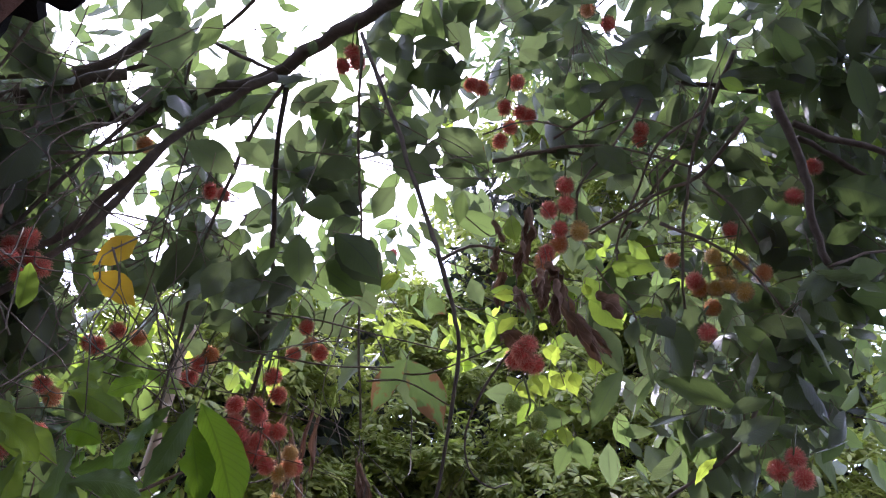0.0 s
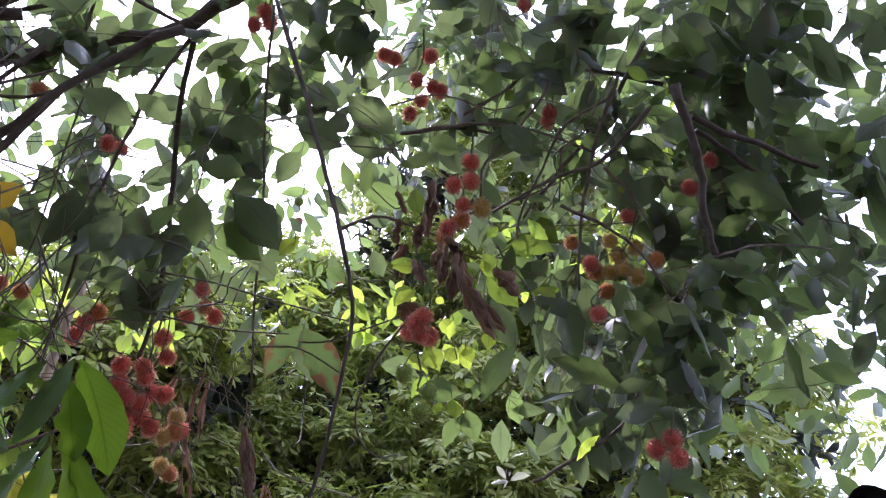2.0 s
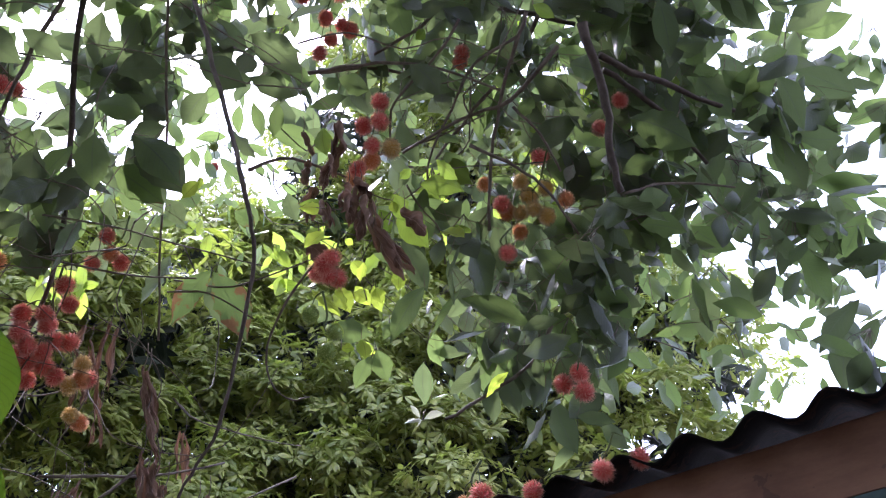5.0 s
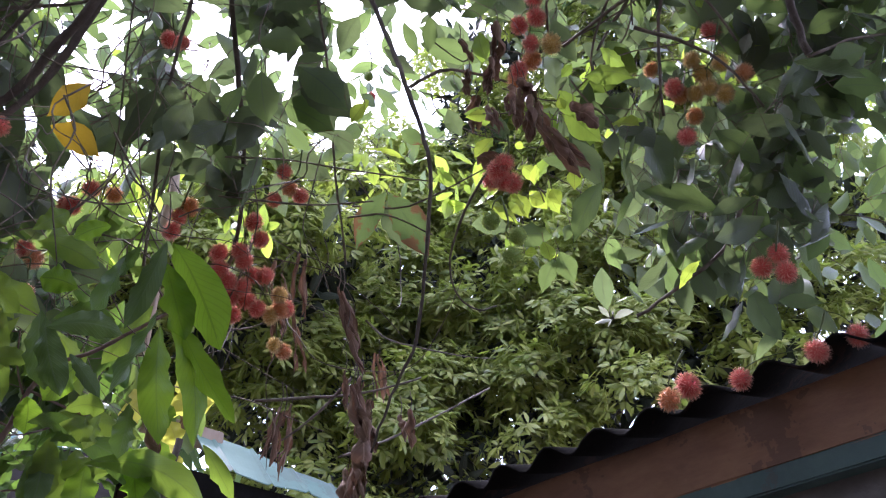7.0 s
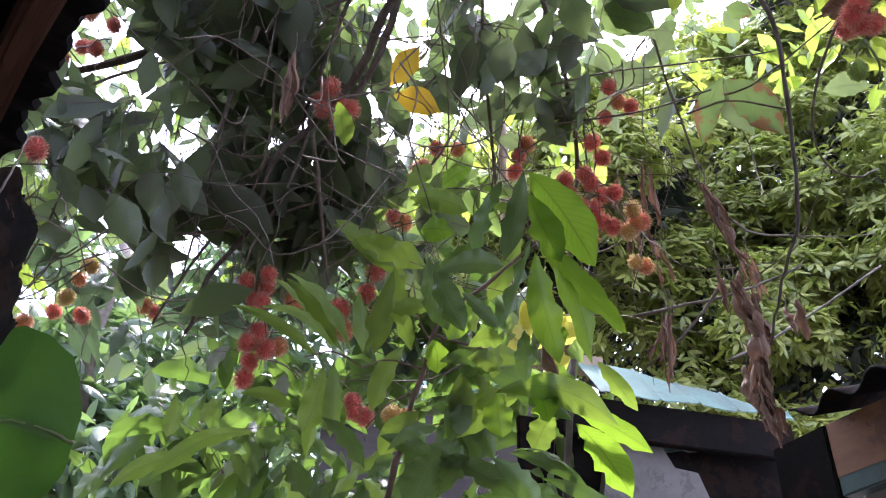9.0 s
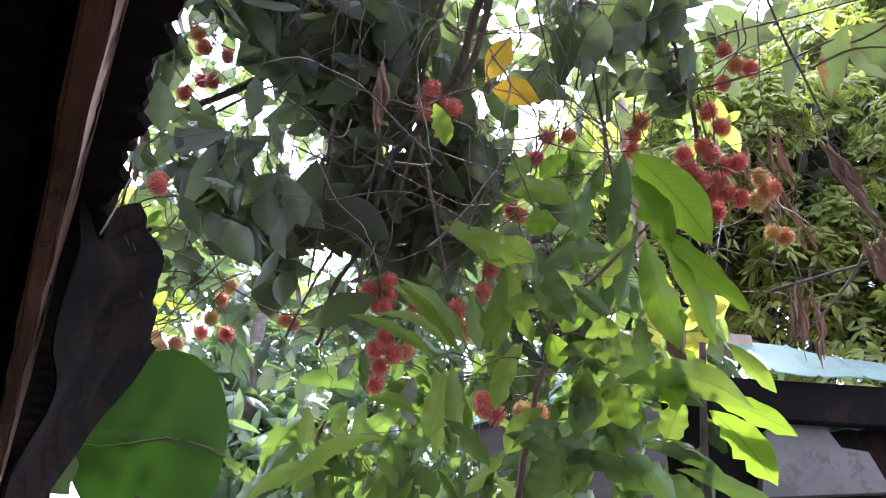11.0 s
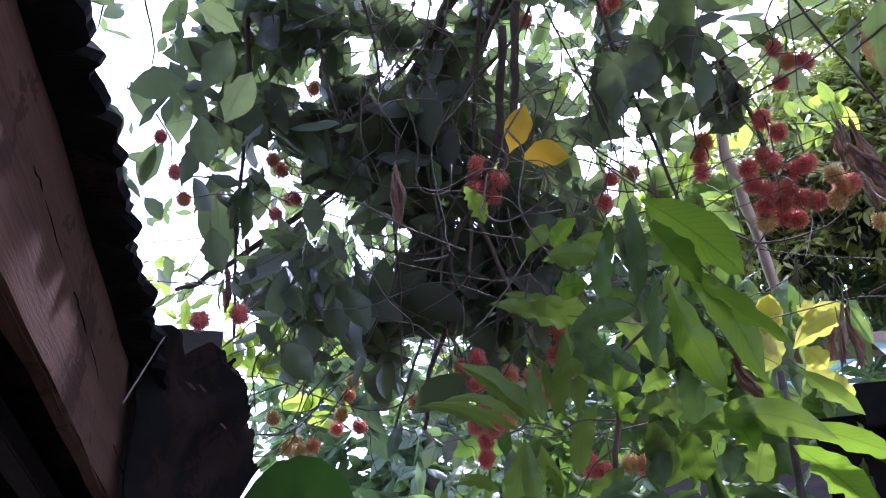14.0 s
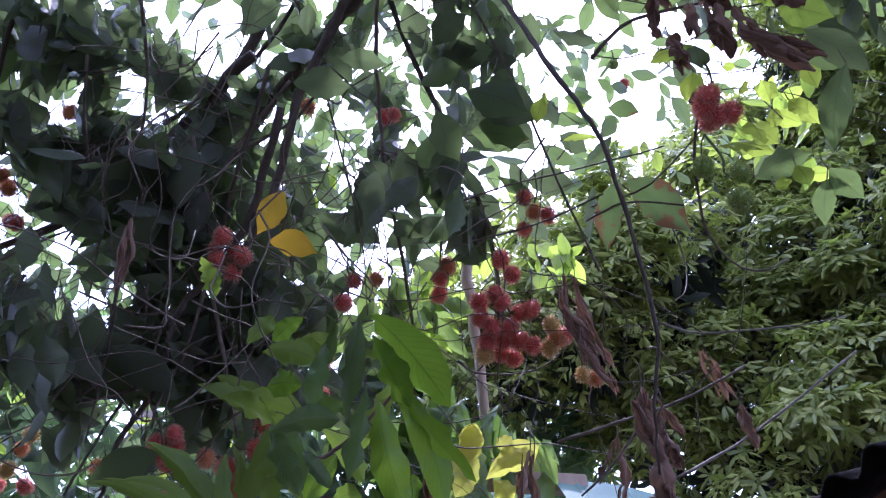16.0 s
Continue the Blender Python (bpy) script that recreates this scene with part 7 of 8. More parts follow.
canopy("leaf", 0.146, [(-1.598, 1.556, 3.484, 0.133, 2), (-1.615, 1.683, 3.375, 0.134, 2), (-1.636, 1.720, 3.133, 0.129, 2), (-1.689, 1.841, 3.076, 0.132, 2), (-1.400, 1.576, 3.372, 0.126, 2), (-1.483, 1.669, 3.232, 0.126, 2), (-1.476, 1.740, 3.138, 0.125, 2), (-1.596, 1.955, 3.070, 0.133, 2), (-1.350, 1.732, 3.454, 0.131, 2), (-1.265, 1.687, 3.203, 0.121, 2), (-1.289, 1.782, 3.162, 0.123, 2), (-1.382, 1.925, 3.082, 0.127, 2), (-1.172, 1.731, 3.459, 0.128, 2), (-1.216, 1.847, 3.289, 0.127, 2), (-1.222, 1.886, 3.195, 0.125, 2), (-1.194, 1.922, 3.027, 0.121, 2)])
canopy("leaf", 0.146, [(-1.526, 0.833, 3.653, 0.134, 2), (-1.674, 0.956, 3.727, 0.142, 2), (-1.624, 0.963, 3.498, 0.133, 2), (-1.732, 1.080, 3.329, 0.133, 2), (-1.388, 0.919, 3.696, 0.132, 2), (-1.607, 1.052, 3.714, 0.141, 2), (-1.684, 1.121, 3.657, 0.142, 2), (-1.700, 1.171, 3.496, 0.138, 2), (-1.305, 1.010, 3.734, 0.132, 2), (-1.354, 1.130, 3.706, 0.134, 2), (-1.475, 1.189, 3.597, 0.135, 2), (-1.554, 1.345, 3.424, 0.134, 2), (-1.191, 1.121, 3.869, 0.135, 2), (-1.269, 1.246, 3.757, 0.135, 2), (-1.481, 1.364, 3.671, 0.140, 2), (-1.417, 1.363, 3.479, 0.132, 2), (-1.058, 1.289, 3.817, 0.133, 2), (-1.366, 1.498, 3.746, 0.142, 2)])
canopy("leaf", 0.146, [(-1.305, 1.512, 3.537, 0.133, 2)])
canopy("leaf", 0.146, [(0.902, 0.885, 3.546, 0.107, 3), (0.977, 1.068, 3.565, 0.112, 3), (0.953, 1.104, 3.494, 0.110, 3), (0.983, 1.293, 3.402, 0.112, 3), (1.082, 1.423, 3.444, 0.118, 3), (0.991, 1.391, 3.182, 0.107, 3), (1.108, 1.602, 3.227, 0.116, 3), (1.111, 0.942, 3.681, 0.117, 3), (1.034, 0.996, 3.450, 0.108, 3), (1.122, 1.165, 3.486, 0.114, 3), (1.087, 1.183, 3.341, 0.109, 3), (1.141, 1.294, 3.244, 0.109, 3), (1.113, 1.399, 3.202, 0.110, 3), (1.192, 1.545, 3.156, 0.114, 3), (1.103, 0.790, 3.481, 0.107, 3), (1.207, 0.940, 3.513, 0.113, 3), (1.209, 1.068, 3.401, 0.111, 3), (1.266, 1.237, 3.423, 0.117, 3)])
canopy("leaf", 0.146, [(1.313, 1.291, 3.340, 0.116, 3), (1.338, 1.439, 3.249, 0.117, 3), (1.343, 0.883, 3.644, 0.119, 3), (1.298, 0.915, 3.493, 0.113, 3), (1.240, 0.965, 3.320, 0.107, 3), (1.422, 1.198, 3.422, 0.119, 3), (1.277, 1.164, 3.196, 0.108, 3), (1.449, 1.406, 3.249, 0.119, 3), (1.438, 1.464, 3.149, 0.118, 3)])
canopy("leaf", 0.146, [(-0.958, 1.181, 3.531, 0.114, 2), (-0.936, 1.303, 3.484, 0.115, 2), (-0.920, 1.391, 3.438, 0.115, 2), (-0.983, 1.591, 3.455, 0.122, 2), (-0.843, 1.350, 3.633, 0.120, 2), (-0.789, 1.368, 3.425, 0.112, 2), (-0.817, 1.583, 3.443, 0.119, 2), (-0.746, 1.229, 3.641, 0.116, 2), (-0.790, 1.429, 3.661, 0.122, 2), (-0.697, 1.537, 3.558, 0.120, 2), (-0.711, 1.550, 3.435, 0.116, 2), (-0.552, 1.231, 3.644, 0.114, 2), (-0.538, 1.333, 3.551, 0.112, 2), (-0.600, 1.490, 3.664, 0.121, 2), (-0.568, 1.662, 3.507, 0.120, 2)])
canopy("leaf", 0.146, [(1.075, 1.447, 3.009, 0.120, 6), (1.284, 1.548, 3.028, 0.129, 7), (1.279, 1.332, 2.868, 0.116, 7), (1.513, 1.408, 2.968, 0.129, 7), (1.146, 1.566, 2.780, 0.088, 5), (1.315, 1.632, 2.828, 0.095, 4), (1.385, 1.509, 2.673, 0.090, 5), (1.447, 1.447, 2.586, 0.088, 5), (0.909, 1.291, 3.234, 0.120, 6), (1.160, 1.316, 3.265, 0.143, 7), (1.329, 1.227, 3.187, 0.142, 7), (1.465, 1.260, 3.075, 0.142, 7), (1.167, 1.685, 2.658, 0.060, 3), (1.581, 1.446, 2.837, 0.112, 5), (1.042, 1.545, 2.825, 0.073, 4)])
canopy("leaf", 0.146, [(1.235, 1.635, 3.957, 0.155, 4), (1.347, 1.821, 3.935, 0.161, 4), (1.407, 1.969, 3.901, 0.165, 4), (1.359, 2.092, 3.636, 0.159, 4), (1.411, 2.247, 3.496, 0.161, 4), (1.471, 1.519, 3.933, 0.156, 4), (1.598, 1.780, 3.969, 0.167, 4), (1.623, 1.891, 3.799, 0.164, 4), (1.569, 1.931, 3.533, 0.155, 4), (1.685, 2.250, 3.514, 0.167, 4), (1.725, 1.541, 4.037, 0.166, 4), (1.643, 1.648, 3.911, 0.162, 4), (1.802, 1.819, 3.802, 0.167, 4), (1.824, 1.983, 3.631, 0.166, 4), (1.794, 2.156, 3.429, 0.164, 4), (1.836, 1.454, 3.998, 0.166, 4), (1.772, 1.475, 3.698, 0.154, 4), (1.822, 1.698, 3.566, 0.156, 4)])
canopy("leaf", 0.146, [(1.925, 1.924, 3.521, 0.164, 4), (1.918, 2.043, 3.449, 0.165, 4), (1.911, 1.347, 3.715, 0.155, 4), (1.960, 1.492, 3.715, 0.160, 4), (1.948, 1.664, 3.540, 0.158, 4), (2.076, 1.866, 3.512, 0.166, 4), (2.028, 1.898, 3.293, 0.159, 4)])
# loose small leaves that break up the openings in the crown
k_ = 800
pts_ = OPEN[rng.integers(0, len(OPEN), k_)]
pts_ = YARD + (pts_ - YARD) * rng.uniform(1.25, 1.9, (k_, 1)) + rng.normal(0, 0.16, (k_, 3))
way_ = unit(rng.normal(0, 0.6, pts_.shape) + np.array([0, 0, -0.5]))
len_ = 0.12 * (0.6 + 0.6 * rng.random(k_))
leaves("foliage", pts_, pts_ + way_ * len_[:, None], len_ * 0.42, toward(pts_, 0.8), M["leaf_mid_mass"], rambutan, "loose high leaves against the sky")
# crown added over the yard, above and behind, mostly unseen, to cut light
k_ = 15000
pts_ = np.stack([rng.uniform(-3.2, 3.4, k_), rng.uniform(-3.0, 2.6, k_), rng.uniform(3.5, 5.4, k_)], 1)
flat_ = np.linalg.norm(pts_[:, :2] - np.array([0.2, 0.1]), axis=1)
clump_ = np.array([noise.noise(Vector(p) * 1.3) for p in pts_])
keep_ = ((flat_ < 0.5 * (pts_[:, 2] - 1.6)) | (pts_[:, 1] < -0.1)) & ((clump_ > -0.22) | (pts_[:, 1] < -0.4)) 
pts_ = pts_[keep_]
way_ = unit(rng.normal(0, 0.6, pts_.shape) + np.array([0, 0, -0.5]))
len_ = 0.16 * (0.7 + 0.6 * rng.random(len(pts_)))
leaves("foliage", pts_, pts_ + way_ * len_[:, None], len_ * 0.46, toward(pts_, 0.6), M["leaf"], rambutan, "high crown leaves added over the yard to cut light")
tubes("brushwood", TWIGS + EXTRA, [0.0011] * len(TWIGS) + [0.0012] * len(EXTRA), M["twig"], rambutan, "fine bare twigs")

# long bare twigs that trail and cross between the leaves
strands = []
for k in range(260):
    o = np.array([rng.uniform(-1.7, 1.4), rng.uniform(0.9, 2.1), rng.uniform(2.4, 3.5)])
    o[1] = max(o[1], 1.15 + 0.25 * abs(o[0]))
    d = unit(np.array([rng.normal(0, 0.7), rng.normal(0, 0.3), -0.7 + rng.normal(0, 0.35)]))
    pts = [o]
    for j in range(5):
        d = unit(d + rng.normal(0, 0.28, 3) + np.array([0, 0, -0.06]))
        pts.append(pts[-1] + d * rng.uniform(0.06, 0.14))
    if pts[-1][2] > (2.3 if o[0] < -0.1 else 2.75):
        strands.append(smooth_line(pts, 3))
for k in range(230):
    o = np.array([rng.uniform(-1.75, -0.55), rng.uniform(0.85, 1.75), rng.uniform(2.3, 3.3)])
    d = unit(np.array([rng.normal(0, 0.8), rng.normal(0, 0.4), -0.5 + rng.normal(0, 0.6)]))
    pts = [o]
    for j in range(6):
        d = unit(d + rng.normal(0, 0.3, 3) + np.array([0, 0, 0.05]))
        pts.append(pts[-1] + d * rng.uniform(0.04, 0.11))
    if pts[-1][2] > 2.2:
        strands.append(smooth_line(pts, 3))
tubes("brushwood", strands, [0.0012 + 0.0014 * rng.random() for _ in strands], M["twig"], rambutan, "tangled bare twigs")


# ---------- broad-leaved sapling ----------
sapling = thing("sapling", "young tree with long broad drooping green leaves", "sapling")


def broad_leaves(kind, rows):
    for x, y, z, a, b, c, w in rows:
        if kind == "leaf_acid":
            x, y, z, a, b, c, w = (*(0.7 * np.array((x, y, z)) + ACID), *(0.7 * np.array((a, b, c)) + ACID), w * 0.7)
        w = w * (0.95 if kind in ("leaf_broad_sun", "leaf_acid") else 0.78)
        v, f, uv = leaf_data((x, y, z), (a, b, c), w, toward((x, y, z), 0.42), BROADLEAF, 6, 0.2, 0.3, 0.06, ripple=0.34, droop=0.5)
        mesh_ob("leaf", v, f, M[kind], sapling, {"leaf_broad_sun": "broad leaf in a green brightened for backlight", "leaf_acid": "yellow-green young leaf", "leaf_broad_dark": "dull bluish green leaf"}.get(kind, ""), uv)


def undergrowth(kind, size, rows):
    """Long leaves of the sapling's lower branches: x, y, z, radius, number."""
    bs, ts, ws, ns = [], [], [], []
    for x, y, z, r, n in rows:
        n = int(n * 2.1)
        c = np.array([x, y, z])
        b = c + unit(rng.normal(0, 1, (n, 3))) * (rng.random((n, 1)) ** 0.5) * r * np.array([1, 1.6, 1])
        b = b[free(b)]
        n = len(b)
        if n == 0:
            continue
        way = unit(rng.normal(0, 0.7, (n, 3)) + np.array([0.1, 0, -0.45]))
        ln = size * (0.65 + 0.6 * rng.random(n))
        bs.append(b - way * ln[:, None] * 0.5)
        ts.append(b + way * ln[:, None] * 0.5)
        ws.append(ln * (0.21 + 0.09 * rng.random(n)))
        ns.append(toward(b, 0.55))
        node = c + np.array([0, 0.02, -r * 0.6])
        for s in bs[-1][::2]:
            TWIGS2.append(smooth_line([node, (node + s) / 2 + rng.normal(0, 0.015, 3), s], 2))
    leaves("foliage", np.vstack(bs), np.vstack(ts), np.concatenate(ws), np.vstack(ns), M[kind], sapling, "long drooping green leaves", BROADLEAF, 4, 0.22, 0.28, 0.06, ripple=0.3, droop=0.5)


TWIGS2 = []
# the yellow-green shoot stands at the pole's foot
ACID = 0.3 * np.array([0.278, 0.277, 1.551])
tube("stem", [(-0.35, 1.85, 0.0), (-0.45, 1.75, 1.0), (-0.5, 1.6, 1.7), (-0.45, 1.55, 2.2)], 0.014, 0.006, M["bark"], sapling, "slender brown stem")
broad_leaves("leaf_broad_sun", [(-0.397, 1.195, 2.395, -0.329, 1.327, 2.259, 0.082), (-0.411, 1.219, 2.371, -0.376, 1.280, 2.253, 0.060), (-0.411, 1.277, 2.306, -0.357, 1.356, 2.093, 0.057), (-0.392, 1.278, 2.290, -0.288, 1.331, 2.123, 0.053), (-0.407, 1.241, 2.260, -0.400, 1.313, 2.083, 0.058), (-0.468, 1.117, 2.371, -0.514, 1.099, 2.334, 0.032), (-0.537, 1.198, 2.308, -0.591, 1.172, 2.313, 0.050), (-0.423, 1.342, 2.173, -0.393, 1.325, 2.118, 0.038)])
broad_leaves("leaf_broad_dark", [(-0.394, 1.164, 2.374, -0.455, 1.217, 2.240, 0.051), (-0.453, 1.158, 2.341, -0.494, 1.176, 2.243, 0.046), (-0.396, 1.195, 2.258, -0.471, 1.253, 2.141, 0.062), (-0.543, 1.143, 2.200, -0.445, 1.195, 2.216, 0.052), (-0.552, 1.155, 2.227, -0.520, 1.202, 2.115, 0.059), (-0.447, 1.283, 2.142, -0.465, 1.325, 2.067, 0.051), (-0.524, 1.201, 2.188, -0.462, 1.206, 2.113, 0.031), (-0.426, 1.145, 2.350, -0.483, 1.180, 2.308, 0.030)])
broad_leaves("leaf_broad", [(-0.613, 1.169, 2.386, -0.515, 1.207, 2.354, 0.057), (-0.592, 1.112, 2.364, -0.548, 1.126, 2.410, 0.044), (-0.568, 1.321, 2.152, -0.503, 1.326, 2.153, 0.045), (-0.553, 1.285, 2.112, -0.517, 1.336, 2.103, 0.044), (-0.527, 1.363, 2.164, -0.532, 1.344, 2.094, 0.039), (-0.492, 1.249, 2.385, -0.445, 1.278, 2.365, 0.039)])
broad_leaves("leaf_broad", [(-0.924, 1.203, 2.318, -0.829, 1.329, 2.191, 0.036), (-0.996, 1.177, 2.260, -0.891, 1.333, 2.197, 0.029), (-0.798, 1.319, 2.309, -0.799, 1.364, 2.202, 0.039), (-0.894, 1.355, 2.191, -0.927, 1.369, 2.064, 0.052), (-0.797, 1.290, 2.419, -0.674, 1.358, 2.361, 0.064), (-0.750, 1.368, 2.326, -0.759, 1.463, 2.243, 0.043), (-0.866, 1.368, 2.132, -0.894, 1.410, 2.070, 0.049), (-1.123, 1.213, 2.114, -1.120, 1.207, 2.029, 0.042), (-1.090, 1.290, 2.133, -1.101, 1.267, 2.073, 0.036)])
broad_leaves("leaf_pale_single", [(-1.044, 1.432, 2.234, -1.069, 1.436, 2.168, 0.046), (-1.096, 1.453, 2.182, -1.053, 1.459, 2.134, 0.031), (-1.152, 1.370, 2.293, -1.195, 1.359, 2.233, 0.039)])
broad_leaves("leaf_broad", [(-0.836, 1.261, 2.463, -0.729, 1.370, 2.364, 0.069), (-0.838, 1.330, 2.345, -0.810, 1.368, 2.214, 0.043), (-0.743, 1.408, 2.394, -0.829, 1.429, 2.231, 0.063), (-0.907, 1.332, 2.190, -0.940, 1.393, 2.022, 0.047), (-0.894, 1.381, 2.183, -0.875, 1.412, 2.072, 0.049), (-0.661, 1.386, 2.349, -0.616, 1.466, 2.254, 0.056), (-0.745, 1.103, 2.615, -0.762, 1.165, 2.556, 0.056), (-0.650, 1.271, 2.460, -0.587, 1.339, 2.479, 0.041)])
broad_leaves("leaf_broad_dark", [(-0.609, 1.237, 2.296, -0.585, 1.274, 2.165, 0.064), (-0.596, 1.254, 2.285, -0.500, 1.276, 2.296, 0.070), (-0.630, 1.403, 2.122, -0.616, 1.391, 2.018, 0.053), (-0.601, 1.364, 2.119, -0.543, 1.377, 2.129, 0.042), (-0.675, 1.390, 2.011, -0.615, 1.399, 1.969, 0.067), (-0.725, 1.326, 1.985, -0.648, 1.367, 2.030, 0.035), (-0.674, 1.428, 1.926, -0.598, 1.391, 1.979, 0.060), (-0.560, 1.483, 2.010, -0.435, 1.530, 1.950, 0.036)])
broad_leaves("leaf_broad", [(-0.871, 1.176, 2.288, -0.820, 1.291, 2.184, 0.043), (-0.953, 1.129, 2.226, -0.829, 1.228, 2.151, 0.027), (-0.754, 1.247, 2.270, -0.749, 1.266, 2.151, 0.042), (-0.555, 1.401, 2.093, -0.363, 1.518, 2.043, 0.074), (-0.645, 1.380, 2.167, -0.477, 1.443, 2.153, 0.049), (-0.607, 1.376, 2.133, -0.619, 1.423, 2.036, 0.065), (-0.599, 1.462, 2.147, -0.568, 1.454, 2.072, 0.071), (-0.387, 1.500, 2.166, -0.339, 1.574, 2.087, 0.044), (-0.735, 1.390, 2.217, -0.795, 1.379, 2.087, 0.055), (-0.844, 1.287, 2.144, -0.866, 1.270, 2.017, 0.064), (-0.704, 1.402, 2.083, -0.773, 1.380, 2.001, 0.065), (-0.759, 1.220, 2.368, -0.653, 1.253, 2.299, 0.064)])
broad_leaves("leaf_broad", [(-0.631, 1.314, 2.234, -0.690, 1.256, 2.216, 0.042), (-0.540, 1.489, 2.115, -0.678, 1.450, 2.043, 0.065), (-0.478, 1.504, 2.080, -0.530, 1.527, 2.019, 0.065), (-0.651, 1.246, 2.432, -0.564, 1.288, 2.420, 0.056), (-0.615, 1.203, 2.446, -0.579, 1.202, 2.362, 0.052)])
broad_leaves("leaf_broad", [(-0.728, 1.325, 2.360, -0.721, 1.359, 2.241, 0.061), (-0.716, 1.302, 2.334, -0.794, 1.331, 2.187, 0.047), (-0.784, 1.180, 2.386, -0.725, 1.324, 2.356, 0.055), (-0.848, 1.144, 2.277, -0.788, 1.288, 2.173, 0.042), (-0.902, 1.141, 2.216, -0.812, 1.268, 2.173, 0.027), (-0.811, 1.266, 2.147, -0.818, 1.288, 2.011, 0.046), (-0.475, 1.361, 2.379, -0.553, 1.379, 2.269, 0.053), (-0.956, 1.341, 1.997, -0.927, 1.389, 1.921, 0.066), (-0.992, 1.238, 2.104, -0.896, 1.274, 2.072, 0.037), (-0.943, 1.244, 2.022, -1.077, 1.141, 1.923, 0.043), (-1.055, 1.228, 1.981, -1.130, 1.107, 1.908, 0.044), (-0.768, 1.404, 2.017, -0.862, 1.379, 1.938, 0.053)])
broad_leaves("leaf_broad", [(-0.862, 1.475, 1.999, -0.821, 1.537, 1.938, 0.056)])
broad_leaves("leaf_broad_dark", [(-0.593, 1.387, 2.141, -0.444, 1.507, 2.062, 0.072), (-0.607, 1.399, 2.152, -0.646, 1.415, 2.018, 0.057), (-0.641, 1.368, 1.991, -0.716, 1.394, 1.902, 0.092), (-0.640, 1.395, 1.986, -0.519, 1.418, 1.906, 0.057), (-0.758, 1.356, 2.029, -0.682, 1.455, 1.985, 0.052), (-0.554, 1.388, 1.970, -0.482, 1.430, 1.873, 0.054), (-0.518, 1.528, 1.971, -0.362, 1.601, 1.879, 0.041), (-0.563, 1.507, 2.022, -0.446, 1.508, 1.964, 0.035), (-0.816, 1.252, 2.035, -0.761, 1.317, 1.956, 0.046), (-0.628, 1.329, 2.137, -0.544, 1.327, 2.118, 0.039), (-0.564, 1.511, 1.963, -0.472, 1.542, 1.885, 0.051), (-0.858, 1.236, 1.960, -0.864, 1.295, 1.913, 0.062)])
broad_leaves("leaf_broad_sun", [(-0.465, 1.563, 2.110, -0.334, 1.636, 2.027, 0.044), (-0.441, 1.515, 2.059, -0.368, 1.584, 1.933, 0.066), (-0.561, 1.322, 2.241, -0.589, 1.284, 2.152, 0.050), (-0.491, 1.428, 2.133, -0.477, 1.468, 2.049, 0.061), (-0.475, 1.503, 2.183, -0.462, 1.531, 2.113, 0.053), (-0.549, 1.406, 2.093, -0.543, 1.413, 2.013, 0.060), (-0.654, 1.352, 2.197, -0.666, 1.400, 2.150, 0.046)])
broad_leaves("leaf_acid", [(-1.093, 2.755, 2.871, -0.878, 2.766, 2.943, 0.104), (-1.123, 2.645, 2.877, -1.032, 2.600, 3.009, 0.082), (-1.032, 2.767, 2.853, -1.042, 2.807, 2.702, 0.090), (-1.112, 2.745, 2.952, -1.199, 2.716, 2.819, 0.084), (-1.070, 2.841, 2.794, -1.015, 2.884, 2.665, 0.093), (-0.975, 2.771, 2.930, -1.025, 2.732, 3.002, 0.063)])
broad_leaves("leaf_acid", [(-1.105, 2.647, 2.855, -1.038, 2.596, 3.003, 0.089), (-1.048, 2.703, 2.861, -0.879, 2.738, 2.911, 0.069), (-1.069, 2.622, 2.795, -1.106, 2.562, 2.885, 0.071), (-1.024, 2.697, 2.831, -0.987, 2.738, 2.752, 0.080)])
tube("twig", [(-0.778, 1.424, 1.926), (-0.747, 1.411, 2.023), (-0.701, 1.391, 2.135), (-0.663, 1.371, 2.218), (-0.635, 1.362, 2.263)], 0.0065, 0.004, M["sapling_bark"], sapling, "reddish-brown stem")
tube("twig", [(-0.700, 1.402, 2.167), (-0.752, 1.360, 2.178), (-0.795, 1.338, 2.162)], 0.002, 0.0015, M["sapling_bark"], sapling, "reddish-brown stem")
tube("twig", [(-0.680, 1.387, 2.218), (-0.689, 1.358, 2.257), (-0.686, 1.324, 2.313)], 0.002, 0.0015, M["sapling_bark"], sapling, "reddish-brown stem")
tube("twig", [(-0.721, 1.410, 2.124), (-0.760, 1.392, 2.106), (-0.805, 1.381, 2.059)], 0.002, 0.0015, M["sapling_bark"], sapling, "reddish-brown stem")
tube("twig", [(-0.622, 1.331, 2.241), (-0.546, 1.348, 2.284), (-0.470, 1.352, 2.338), (-0.440, 1.353, 2.356)], 0.004, 0.0025, M["sapling_bark"], sapling, "reddish-brown stem")
tube("twig", [(-0.648, 1.349, 2.205), (-0.610, 1.379, 2.194), (-0.554, 1.417, 2.180)], 0.0025, 0.002, M["sapling_bark"], sapling, "reddish-brown stem")
tube("twig", [(-0.724, 1.388, 2.023), (-0.685, 1.403, 2.050), (-0.658, 1.416, 2.058)], 0.002, 0.0015, M["sapling_bark"], sapling, "reddish-brown stem")
tube("twig", [(-0.822, 1.373, 2.184), (-0.859, 1.333, 2.204), (-0.904, 1.303, 2.188)], 0.0018, 0.0014, M["sapling_bark"], sapling, "reddish-brown stem")
tube("twig", [(-0.433, 1.337, 2.345), (-0.458, 1.295, 2.387), (-0.490, 1.289, 2.374)], 0.002, 0.0015, M["sapling_bark"], sapling, "reddish-brown stem")
